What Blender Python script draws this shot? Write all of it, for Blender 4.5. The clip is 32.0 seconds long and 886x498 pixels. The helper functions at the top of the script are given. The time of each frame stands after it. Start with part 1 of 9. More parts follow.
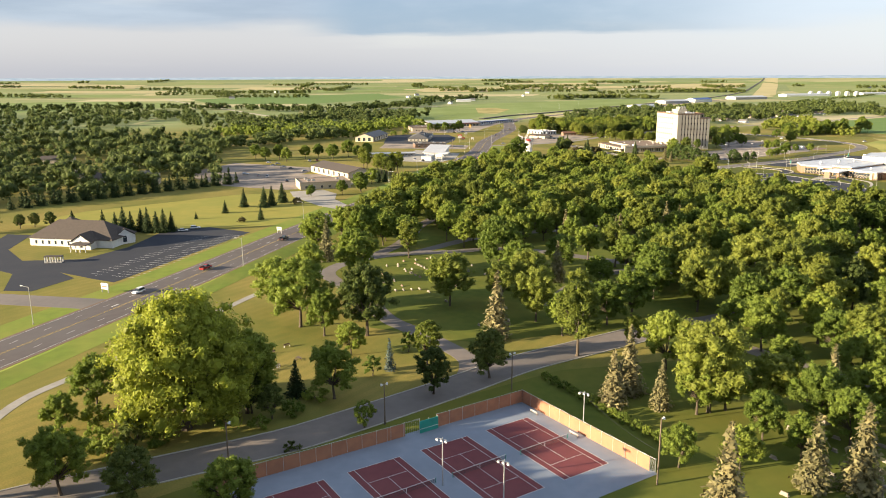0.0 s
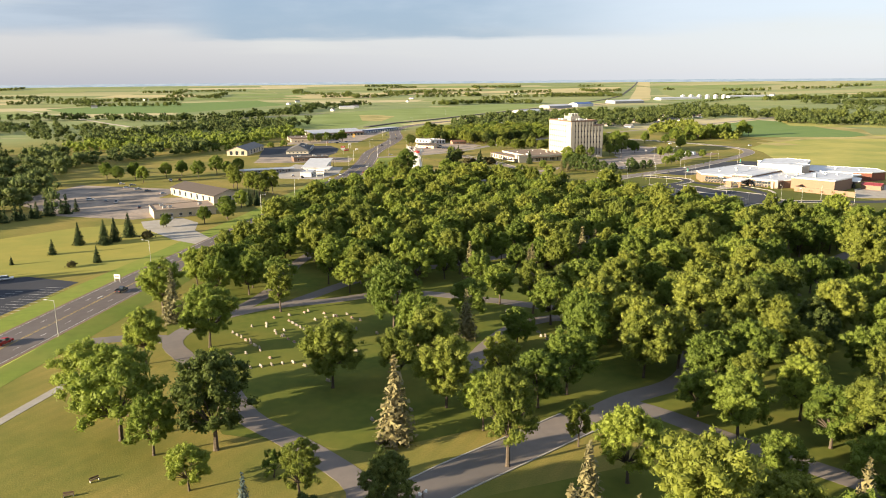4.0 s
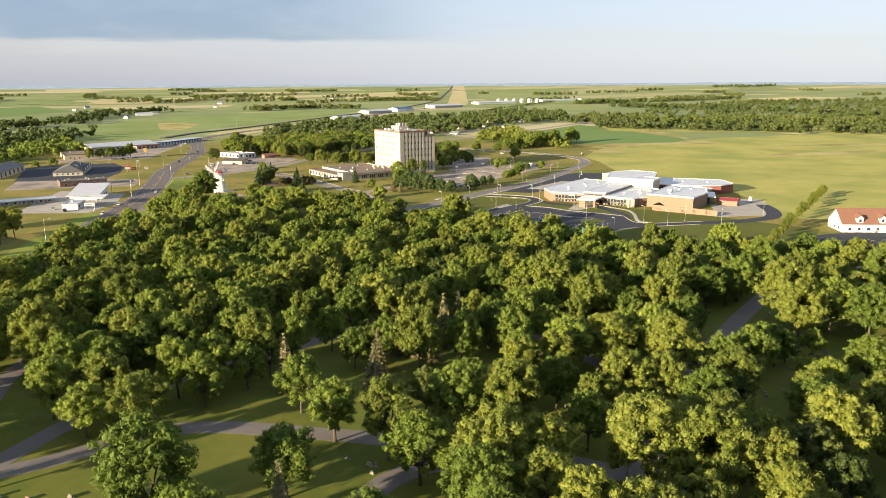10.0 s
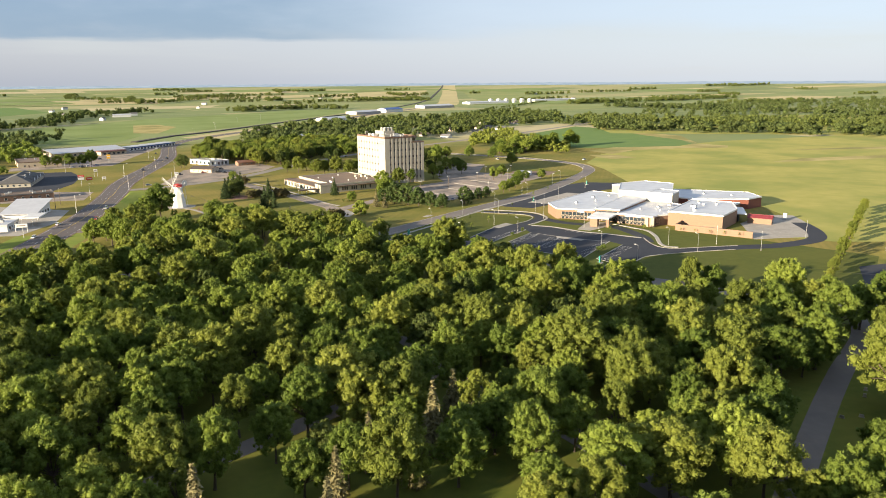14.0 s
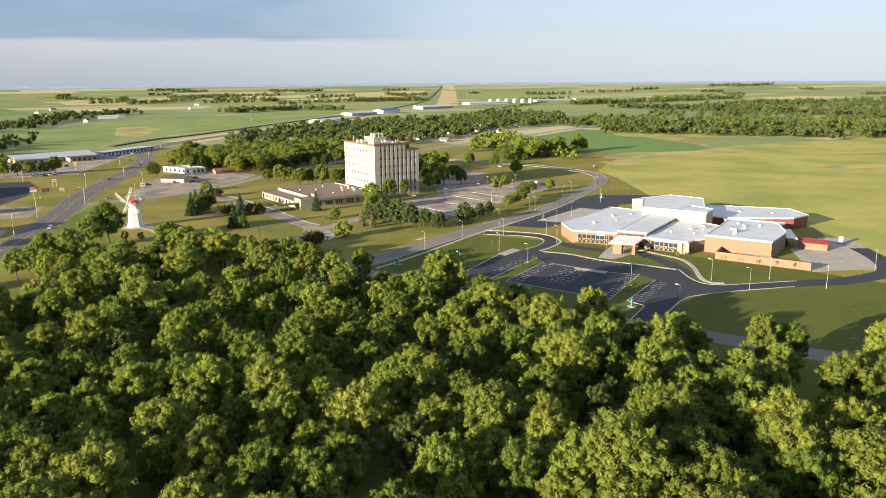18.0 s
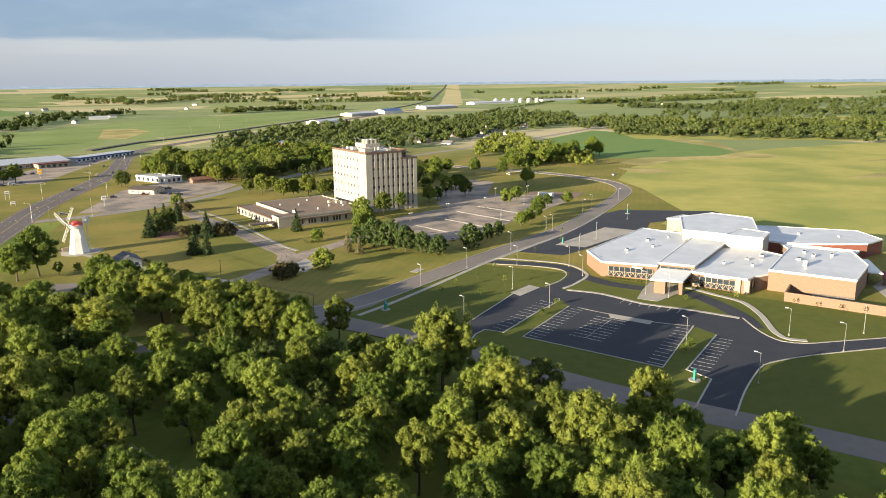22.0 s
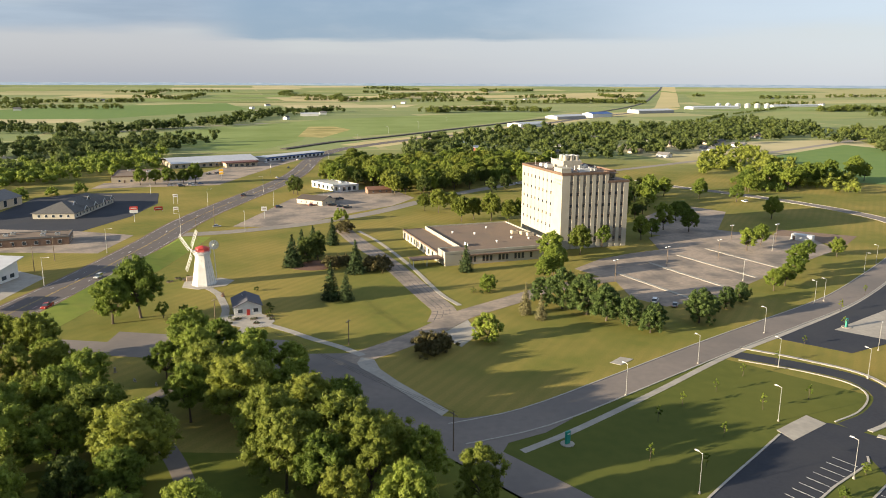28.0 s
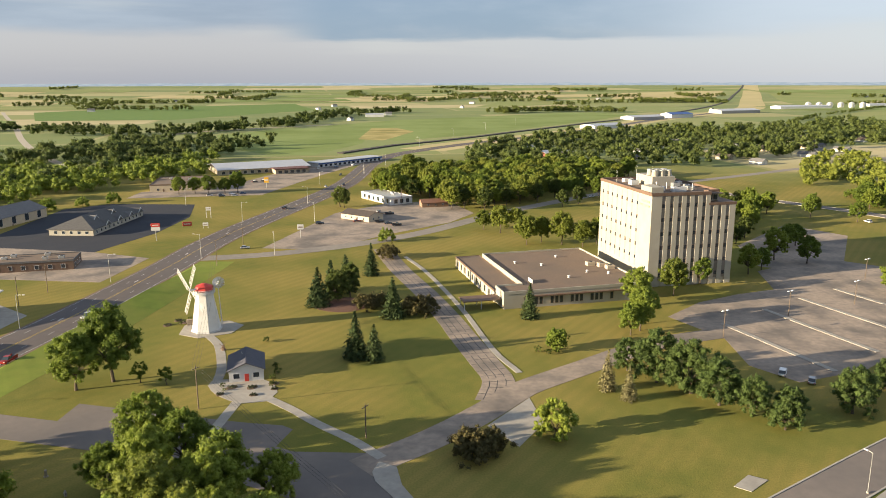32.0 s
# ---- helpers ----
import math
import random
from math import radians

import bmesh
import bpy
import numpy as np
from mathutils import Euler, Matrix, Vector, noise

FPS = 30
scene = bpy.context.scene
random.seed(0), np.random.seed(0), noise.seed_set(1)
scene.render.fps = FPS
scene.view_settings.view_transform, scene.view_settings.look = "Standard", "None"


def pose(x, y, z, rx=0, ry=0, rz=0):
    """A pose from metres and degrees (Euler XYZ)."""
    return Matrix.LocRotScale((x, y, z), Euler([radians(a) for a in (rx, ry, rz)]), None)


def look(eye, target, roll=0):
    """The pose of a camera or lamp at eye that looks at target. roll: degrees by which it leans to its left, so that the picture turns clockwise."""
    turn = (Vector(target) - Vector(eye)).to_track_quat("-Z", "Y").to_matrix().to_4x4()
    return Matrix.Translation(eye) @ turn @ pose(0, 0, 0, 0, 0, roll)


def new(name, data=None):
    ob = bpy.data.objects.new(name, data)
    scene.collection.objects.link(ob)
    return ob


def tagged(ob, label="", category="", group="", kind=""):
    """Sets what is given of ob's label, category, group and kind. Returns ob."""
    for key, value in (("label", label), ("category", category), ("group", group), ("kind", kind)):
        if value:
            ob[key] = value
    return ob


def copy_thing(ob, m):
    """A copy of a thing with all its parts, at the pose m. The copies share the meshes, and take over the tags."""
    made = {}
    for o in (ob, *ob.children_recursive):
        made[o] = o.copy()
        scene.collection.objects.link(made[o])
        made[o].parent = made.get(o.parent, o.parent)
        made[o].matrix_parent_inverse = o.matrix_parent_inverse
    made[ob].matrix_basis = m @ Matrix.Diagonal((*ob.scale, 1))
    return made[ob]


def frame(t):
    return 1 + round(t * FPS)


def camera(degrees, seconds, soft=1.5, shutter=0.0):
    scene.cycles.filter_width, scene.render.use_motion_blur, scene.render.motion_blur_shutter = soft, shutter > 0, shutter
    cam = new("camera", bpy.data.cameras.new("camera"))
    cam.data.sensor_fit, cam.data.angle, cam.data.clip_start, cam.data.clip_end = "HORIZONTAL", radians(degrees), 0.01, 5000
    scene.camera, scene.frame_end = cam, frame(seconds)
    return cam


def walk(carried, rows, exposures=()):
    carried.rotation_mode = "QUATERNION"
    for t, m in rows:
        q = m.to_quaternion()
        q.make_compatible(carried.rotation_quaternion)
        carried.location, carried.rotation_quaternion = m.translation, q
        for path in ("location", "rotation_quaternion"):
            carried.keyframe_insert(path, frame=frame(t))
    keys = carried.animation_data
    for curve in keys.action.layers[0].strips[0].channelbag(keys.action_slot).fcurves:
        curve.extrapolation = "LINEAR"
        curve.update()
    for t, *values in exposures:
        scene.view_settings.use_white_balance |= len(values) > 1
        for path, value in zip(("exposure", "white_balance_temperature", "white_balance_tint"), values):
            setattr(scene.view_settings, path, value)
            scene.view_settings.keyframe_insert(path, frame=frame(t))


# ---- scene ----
cam = camera(61.2, 32.0, 0.95)
PATH = [
    (0, (2.118, 3.003, 71.592), (2.15, 4.95, 71.137), -0.2),
    (0.5, (2.363, 9.398, 71.63), (2.43, 11.345, 71.177), -0.1),
    (1, (2.687, 15.785, 71.646), (2.787, 17.731, 71.195), -0.0),
    (1.5, (3.03, 22.418, 71.734), (3.165, 24.362, 71.285), -0.0),
    (2, (3.358, 29.398, 71.882), (3.528, 31.34, 71.434), 0.0),
    (2.5, (3.702, 36.673, 72.073), (3.906, 38.612, 71.626), -0.1),
    (3, (4.298, 44.082, 72.236), (4.539, 46.017, 71.792), -0.2),
    (3.5, (5.225, 51.526, 72.379), (5.507, 53.456, 71.935), -0.3),
    (5.5, (9.837, 81.229, 73.294), (10.304, 83.123, 72.852), -0.6),
    (6, (11.066, 88.587, 73.394), (11.581, 90.468, 72.952), -0.3),
    (6.5, (12.447, 95.869, 73.482), (12.999, 97.74, 73.041), -0.4),
    (7, (14.053, 103.071, 73.563), (14.637, 104.932, 73.123), -0.3),
    (7.5, (15.863, 110.216, 73.625), (16.48, 112.067, 73.186), -0.3),
    (8, (17.856, 117.38, 73.662), (18.503, 119.221, 73.224), -0.2),
    (8.5, (20.052, 124.633, 73.68), (20.731, 126.463, 73.241), -0.3),
    (9, (22.423, 132.014, 73.73), (23.133, 133.831, 73.291), -0.3),
    (9.5, (24.978, 139.504, 73.822), (25.72, 141.309, 73.384), -0.3),
    (10, (27.654, 146.983, 73.917), (28.427, 148.774, 73.479), -0.3),
    (10.5, (30.462, 154.348, 73.999), (31.256, 156.13, 73.56), -0.3),
    (11, (33.411, 161.547, 74.066), (34.205, 163.329, 73.627), -0.3),
    (11.5, (36.442, 168.618, 74.134), (37.236, 170.4, 73.696), -0.3),
    (12, (39.542, 175.619, 74.2), (40.337, 177.401, 73.762), -0.2),
    (12.5, (42.715, 182.639, 74.248), (43.511, 184.421, 73.81), -0.2),
    (13, (45.998, 189.716, 74.29), (46.793, 191.498, 73.852), -0.2),
    (13.5, (49.399, 196.764, 74.305), (50.194, 198.547, 73.866), -0.3),
    (14, (52.85, 203.787, 74.313), (53.645, 205.569, 73.873), -0.4),
    (14.5, (56.245, 210.772, 74.321), (57.039, 212.554, 73.881), -0.4),
    (16.5, (69.38, 238.44, 74.371), (70.176, 240.221, 73.932), -0.3),
    (17, (72.723, 245.351, 74.362), (73.519, 247.132, 73.921), -0.5),
    (17.5, (76.133, 252.318, 74.345), (76.929, 254.099, 73.905), -0.4),
    (18, (79.572, 259.372, 74.32), (80.368, 261.153, 73.88), -0.4),
    (18.5, (83.003, 266.592, 74.288), (83.795, 268.375, 73.848), -0.4),
    (19, (86.412, 273.905, 74.238), (87.199, 275.69, 73.797), -0.5),
    (19.5, (89.835, 281.306, 74.172), (90.616, 283.093, 73.73), -0.4),
    (20, (93.298, 288.724, 74.091), (94.082, 290.51, 73.648), -0.5),
    (20.5, (96.781, 296.08, 74.003), (97.565, 297.866, 73.561), -0.5),
    (21, (100.309, 303.325, 73.917), (101.094, 305.111, 73.475), -0.5),
    (21.5, (103.895, 310.564, 73.848), (104.679, 312.351, 73.408), -0.5),
    (22, (107.449, 317.735, 73.783), (108.234, 319.521, 73.341), -0.5),
    (22.5, (110.903, 324.86, 73.735), (111.687, 326.647, 73.296), -0.6),
    (23, (114.22, 331.912, 73.708), (115.004, 333.698, 73.267), -0.6),
    (23.5, (117.508, 338.934, 73.741), (118.192, 340.762, 73.303), -0.6),
    (24, (120.697, 345.764, 73.815), (121.306, 347.618, 73.376), -0.4),
    (24.5, (123.7, 352.568, 73.941), (124.253, 354.44, 73.503), -0.3),
    (25, (126.38, 359.41, 74.064), (126.883, 361.295, 73.623), -0.2),
    (25.5, (128.689, 366.594, 74.141), (129.136, 368.493, 73.701), -0.1),
    (26, (130.774, 373.966, 74.179), (131.177, 375.874, 73.737), -0.1),
    (26.5, (132.798, 381.399, 74.137), (133.157, 383.317, 73.695), 0.0),
    (28.5, (140.577, 411.213, 73.354), (140.839, 413.146, 72.914), 0.1),
    (29, (142.4, 418.48, 73.286), (142.638, 420.416, 72.845), -0.1),
    (29.5, (144.097, 425.675, 73.27), (144.308, 427.615, 72.831), -0.0),
    (30, (145.632, 432.89, 73.27), (145.82, 434.832, 72.83), -0.0),
    (30.5, (146.939, 440.149, 73.271), (147.105, 442.094, 72.833), -0.0),
    (31, (148.076, 447.38, 73.277), (148.221, 449.325, 72.837), -0.0),
    (31.5, (149.163, 454.674, 73.301), (149.285, 456.622, 72.863), -0.0),
    (32, (150.228, 461.887, 73.339), (150.328, 463.836, 72.898), -0.1),
]
walk(cam, [(t, look(eye, target, roll)) for t, eye, target, roll in PATH], exposures=((0, 1.93, 6500, 10), (7, 1.83, 6500, 11), (13, 1.73, 6250, 10), (20, 1.67, 6100, 9), (26, 1.65, 6200, 9), (32, 1.62, 6450, 10)))

# ---- light ----
SUN_FROM = Vector((-0.968, -0.250, 0.0)).normalized()
SUN_UP = radians(11.2)
world = bpy.data.worlds.new("sky")
scene.world = world
world.use_nodes = True
wn, wl = world.node_tree.nodes, world.node_tree.links
wn.clear()
w_out = wn.new("ShaderNodeOutputWorld")
w_bg = wn.new("ShaderNodeBackground")
w_sky = wn.new("ShaderNodeTexSky")
w_sky.sky_type = "NISHITA"
w_sky.sun_disc = False
w_sky.sun_elevation = SUN_UP
w_sky.sun_rotation = math.atan2(SUN_FROM.x, SUN_FROM.y)
w_sky.air_density, w_sky.dust_density, w_sky.ozone_density = 1.0, 0.6, 1.6
w_bg.inputs["Strength"].default_value = 0.049
w_tc = wn.new("ShaderNodeTexCoord")
w_sep = wn.new("ShaderNodeSeparateXYZ")
wl.new(w_tc.outputs["Generated"], w_sep.inputs["Vector"])


def sky_noise(scale, stretch, at, detail=6):
    m, t = wn.new("ShaderNodeMapping"), wn.new("ShaderNodeTexNoise")
    m.inputs["Scale"].default_value, m.inputs["Location"].default_value = stretch, at
    t.inputs["Scale"].default_value, t.inputs["Detail"].default_value, t.inputs["Roughness"].default_value = scale, detail, 0.55
    wl.new(w_tc.outputs["Generated"], m.inputs["Vector"])
    wl.new(m.outputs["Vector"], t.inputs["Vector"])
    return t.outputs["Fac"]


def sky_math(op, a, b):
    n = wn.new("ShaderNodeMath")
    n.operation = op
    for k, v in enumerate((a, b)):
        if isinstance(v, (int, float)):
            n.inputs[k].default_value = v
        else:
            wl.new(v, n.inputs[k])
    return n.outputs["Value"]


def sky_range(v, a, b, c=0.0, d=1.0):
    n = wn.new("ShaderNodeMapRange")
    n.interpolation_type = "SMOOTHSTEP"
    for key, x in (("From Min", a), ("From Max", b), ("To Min", c), ("To Max", d)):
        n.inputs[key].default_value = x
    wl.new(v, n.inputs["Value"])
    return n.outputs["Result"]


def sky_mix(f, a, b):
    n = wn.new("ShaderNodeMix")
    n.data_type = "RGBA"
    if isinstance(f, float):
        n.inputs[0].default_value = f
    else:
        wl.new(f, n.inputs[0])
    for k, v in ((6, a), (7, b)):
        if isinstance(v, tuple):
            n.inputs[k].default_value = (*v, 1)
        else:
            wl.new(v, n.inputs[k])
    return n.outputs[2]


# layered cloud: a pale veil low down, a blue-grey bank with a ragged lower edge above it, thin bright streaks
veil = sky_mix(sky_range(w_sep.outputs["Z"], -0.01, 0.05), (3.0, 3.2, 3.75), (3.9, 3.9, 4.2))
edge = sky_math("ADD", w_sep.outputs["Z"], sky_math("MULTIPLY", sky_noise(2.2, (1, 1, 5), (0.3, 0.7, 0.1)), 0.075))
bank = sky_mix(sky_range(sky_noise(3.0, (1, 1, 7), (2.1, 0.4, 0.0)), 0.35, 0.7), (2.15, 2.65, 3.55), (3.1, 3.6, 4.45))
east = sky_range(w_sep.outputs["X"], -0.35, 0.85)
bank = sky_mix(east, bank, (4.6, 5.1, 5.9))
veil = sky_mix(east, veil, (4.6, 4.9, 5.4))
clouds = sky_mix(sky_range(edge, 0.088, 0.112), veil, bank)
clouds = sky_mix(sky_range(sky_noise(2.0, (1, 1, 12), (0.9, 1.7, 0.5)), 0.5, 0.72, 0, 0.6), clouds, (4.5, 4.6, 4.7))
low_edge = sky_math("ADD", w_sep.outputs["Z"], sky_math("MULTIPLY", sky_noise(5.0, (1, 1, 9), (0.2, 1.3, 0.4)), 0.022))
shelf = sky_math("MULTIPLY", sky_range(low_edge, 0.058, 0.066), sky_math("MULTIPLY", sky_range(w_sep.outputs["X"], -0.19, -0.08), sky_range(w_sep.outputs["X"], 0.16, 0.46, 1.0, 0.0)))
shelf = sky_math("MULTIPLY", shelf, sky_range(sky_noise(7.0, (1, 1, 4), (1.2, 0.1, 0.7)), 0.2, 0.6, 0.6, 1.0))
clouds = sky_mix(shelf, clouds, (2.05, 2.75, 3.75))
w_all = sky_mix(0.82, w_sky.outputs["Color"], clouds)
wl.new(w_all, w_bg.inputs["Color"])
wl.new(w_bg.outputs["Background"], w_out.inputs["Surface"])

sun = new("sun", bpy.data.lights.new("sun", "SUN"))
sun.data.energy = 5.0
sun.data.angle = radians(0.6)
sun.data.color = (1.0, 0.82, 0.56)
sun.matrix_world = look((0, 0, 300), Vector((0, 0, 300)) - (SUN_FROM * math.cos(SUN_UP) + Vector((0, 0, math.sin(SUN_UP)))))

# ---- materials ----
MATS = {}


def shade(name, base, rough=0.8, other=None, scale=1.0, spread=0.35, bump=0.0, bump_scale=None, metal=0.0, per_object=0.0,
          per_piece=0.0, stain=None, stain_scale=0.05, stain_amount=0.5, spec=0.5, through_light=0.0):
    """A painted, earthen or leafy surface: two tones at a fine scale, stains at a coarse one, relief, and a share of chance per thing or piece."""
    if name in MATS:
        return MATS[name]
    m = bpy.data.materials.new(name)
    m.use_nodes = True
    n, l = m.node_tree.nodes, m.node_tree.links
    bsdf = n["Principled BSDF"]
    bsdf.inputs["Roughness"].default_value = rough
    bsdf.inputs["Metallic"].default_value = metal
    bsdf.inputs["Specular IOR Level"].default_value = spec
    geo = n.new("ShaderNodeNewGeometry")
    other = other or tuple(c * (1 - spread) for c in base)
    fine = n.new("ShaderNodeTexNoise")
    fine.inputs["Scale"].default_value = scale
    fine.inputs["Detail"].default_value = 5
    l.new(geo.outputs["Position"], fine.inputs["Vector"])
    mix = n.new("ShaderNodeMix")
    mix.data_type = "RGBA"
    sharp = n.new("ShaderNodeMapRange")
    sharp.inputs["From Min"].default_value, sharp.inputs["From Max"].default_value = 0.3, 0.7
    l.new(fine.outputs["Fac"], sharp.inputs["Value"])
    l.new(sharp.outputs["Result"], mix.inputs[0])
    mix.inputs[6].default_value, mix.inputs[7].default_value = (*base, 1), (*other, 1)
    col = mix.outputs[2]
    if stain:
        coarse = n.new("ShaderNodeTexNoise")
        coarse.inputs["Scale"].default_value = stain_scale
        coarse.inputs["Detail"].default_value = 4
        l.new(geo.outputs["Position"], coarse.inputs["Vector"])
        rng2 = n.new("ShaderNodeMapRange")
        rng2.inputs["From Min"].default_value, rng2.inputs["From Max"].default_value = 0.42, 0.65
        rng2.inputs["To Max"].default_value = stain_amount
        l.new(coarse.outputs["Fac"], rng2.inputs["Value"])
        mix2 = n.new("ShaderNodeMix")
        mix2.data_type = "RGBA"
        mix2.inputs[7].default_value = (*stain, 1)
        l.new(rng2.outputs["Result"], mix2.inputs[0])
        l.new(col, mix2.inputs[6])
        col = mix2.outputs[2]
    for amount, source in ((per_object, "object"), (per_piece, "piece")):
        if amount:
            out = n.new("ShaderNodeObjectInfo").outputs["Random"] if source == "object" else geo.outputs["Random Per Island"]
            span = n.new("ShaderNodeMapRange")
            span.inputs["To Min"].default_value, span.inputs["To Max"].default_value = 1 - amount, 1 + amount
            l.new(out, span.inputs["Value"])
            hsv = n.new("ShaderNodeHueSaturation")
            l.new(span.outputs["Result"], hsv.inputs["Value"])
            if source == "object":
                turn = n.new("ShaderNodeMapRange")
                turn.inputs["To Min"].default_value, turn.inputs["To Max"].default_value = 0.5 + amount * 0.035, 0.5 - amount * 0.05
                l.new(out, turn.inputs["Value"])
                l.new(turn.outputs["Result"], hsv.inputs["Hue"])
            l.new(col, hsv.inputs["Color"])
            col = hsv.outputs["Color"]
    l.new(col, bsdf.inputs["Base Color"])
    if bump:
        rough_noise = n.new("ShaderNodeTexNoise")
        rough_noise.inputs["Scale"].default_value = bump_scale or scale * 4
        rough_noise.inputs["Detail"].default_value = 3
        l.new(geo.outputs["Position"], rough_noise.inputs["Vector"])
        relief = n.new("ShaderNodeBump")
        relief.inputs["Strength"].default_value = min(1.0, bump * 4)
        relief.inputs["Distance"].default_value = bump
        l.new(rough_noise.outputs["Fac"], relief.inputs["Height"])
        l.new(relief.outputs["Normal"], bsdf.inputs["Normal"])
    if through_light:
        leaf = n.new("ShaderNodeBsdfTranslucent")
        l.new(col, leaf.inputs["Color"])
        both = n.new("ShaderNodeMixShader")
        both.inputs[0].default_value = through_light
        l.new(bsdf.outputs["BSDF"], both.inputs[1])
        l.new(leaf.outputs["BSDF"], both.inputs[2])
        l.new(both.outputs["Shader"], n["Material Output"].inputs["Surface"])
    MATS[name] = m
    return m


def glass(name="window_glass", tint=(0.03, 0.04, 0.05)):
    if name in MATS:
        return MATS[name]
    m = bpy.data.materials.new(name)
    m.use_nodes = True
    b = m.node_tree.nodes["Principled BSDF"]
    b.inputs["Base Color"].default_value = (*tint, 1)
    b.inputs["Roughness"].default_value = 0.08
    b.inputs["Specular IOR Level"].default_value = 0.8
    MATS[name] = m
    return m


def glowing(name, colour, strength):
    m = bpy.data.materials.new(name)
    m.use_nodes = True
    b = m.node_tree.nodes["Principled BSDF"]
    b.inputs["Base Color"].default_value = (*colour, 1)
    b.inputs["Emission Color"].default_value = (*colour, 1)
    b.inputs["Emission Strength"].default_value = strength
    return m


LEAF = shade("leaf_green", (0.205, 0.262, 0.042), 0.6, (0.146, 0.198, 0.034), 0.8, per_object=0.30, per_piece=0.2, through_light=0.46, spec=0.2)
LEAF_FAR = shade("leaf_far", (0.122, 0.155, 0.046), 0.7, (0.084, 0.116, 0.036), 0.12, per_piece=0.35, stain=(0.12, 0.14, 0.036), stain_scale=0.03, through_light=0.46, spec=0.2)
LEAF_BRIGHT = shade("leaf_bright", (0.34, 0.37, 0.048), 0.6, (0.25, 0.285, 0.04), 0.8, per_piece=0.3, through_light=0.46, spec=0.2)
LEAF_DARK = shade("leaf_dark", (0.130, 0.162, 0.038), 0.6, (0.088, 0.120, 0.031), 0.8, per_object=0.25, per_piece=0.3, through_light=0.46, spec=0.2)
LEAF_YELLOW = shade("leaf_yellowish", (0.224, 0.256, 0.042), 0.6, (0.158, 0.192, 0.035), 0.8, per_object=0.2, per_piece=0.2, through_light=0.46, spec=0.2)
LEAF_LOCUST = shade("leaf_locust", (0.105, 0.150, 0.040), 0.6, (0.075, 0.115, 0.034), 0.8, per_object=0.12, per_piece=0.25, through_light=0.46, spec=0.2)
LEAF_BROWN = shade("leaf_brownish", (0.105, 0.088, 0.032), 0.7, (0.075, 0.07, 0.028), 0.8, per_object=0.1, per_piece=0.3, through_light=0.3, spec=0.2)
NEEDLE = shade("needle_green", (0.044, 0.066, 0.022), 0.8, (0.030, 0.048, 0.017), 0.8, per_object=0.25, per_piece=0.3, through_light=0.1, spec=0.15)
NEEDLE_BROWN = shade("needle_brown", (0.165, 0.145, 0.055), 0.75, (0.11, 0.10, 0.04), 0.8, per_object=0.2, per_piece=0.3, through_light=0.1)
NEEDLE_BLUE = shade("needle_blue", (0.07, 0.10, 0.09), 0.7, (0.05, 0.08, 0.07), 0.8, per_object=0.1, per_piece=0.3, through_light=0.1)
BARK = shade("bark", (0.10, 0.075, 0.05), 0.9, (0.055, 0.042, 0.03), 3.0, bump=0.03)
ASPHALT = shade("asphalt_new", (0.021, 0.024, 0.034), 0.85, (0.028, 0.031, 0.042), 1.2, bump=0.01, stain=(0.038, 0.039, 0.045), stain_scale=0.08, spec=0.35)
ROAD = shade("asphalt_worn", (0.170, 0.143, 0.124), 0.85, (0.202, 0.168, 0.145), 0.5, bump=0.01, stain=(0.110, 0.099, 0.094), stain_scale=0.03, stain_amount=0.7)
HIGHWAY = shade("highway_asphalt", (0.090, 0.072, 0.066), 0.85, (0.112, 0.091, 0.083), 0.35, bump=0.01, stain=(0.115, 0.100, 0.096), stain_scale=0.04, stain_amount=0.6)
OLD_LOT = shade("old_cracked_asphalt", (0.36, 0.285, 0.22), 0.9, (0.25, 0.20, 0.16), 0.6, bump=0.02, stain=(0.10, 0.09, 0.082), stain_scale=0.07, stain_amount=0.8)
CONCRETE = shade("concrete", (0.378, 0.342, 0.288), 0.85, (0.306, 0.279, 0.243), 0.8, bump=0.006, stain=(0.234, 0.211, 0.180), stain_scale=0.15)
KERB = shade("kerb_concrete", (0.40, 0.37, 0.32), 0.85, (0.31, 0.285, 0.25), 1.5, bump=0.004)
LAWN = shade("lawn", (0.175, 0.168, 0.036), 0.95, (0.140, 0.148, 0.032), 0.25, bump=0.05, bump_scale=6, stain=(0.185, 0.165, 0.042), stain_scale=0.03, stain_amount=0.55, spec=0.1)
WHITE = shade("white_paint", (0.62, 0.615, 0.60), 0.6, (0.55, 0.545, 0.53), 0.5, bump=0.003)
LINE = shade("line_paint", (0.68, 0.67, 0.63), 0.7, (0.48, 0.47, 0.45), 1.5)
LINE_YELLOW = shade("yellow_line_paint", (0.6, 0.42, 0.08), 0.7, (0.45, 0.32, 0.08), 1.5)
CREAM = shade("cream_precast", (0.395, 0.368, 0.305), 0.75, (0.355, 0.33, 0.27), 0.3, bump=0.004, stain=(0.30, 0.265, 0.205), stain_scale=0.1, stain_amount=0.4)
BROWN_BAND = shade("brown_fascia", (0.16, 0.10, 0.07), 0.7, (0.12, 0.075, 0.05), 0.6)
SPANDREL = shade("bronze_spandrel", (0.185, 0.16, 0.13), 0.5, (0.15, 0.13, 0.105), 0.6, per_object=0.15)
ROOF_BROWN = shade("gravel_roof", (0.185, 0.13, 0.092), 0.95, (0.145, 0.10, 0.072), 1.5, bump=0.02, stain=(0.12, 0.095, 0.075), stain_scale=0.1)
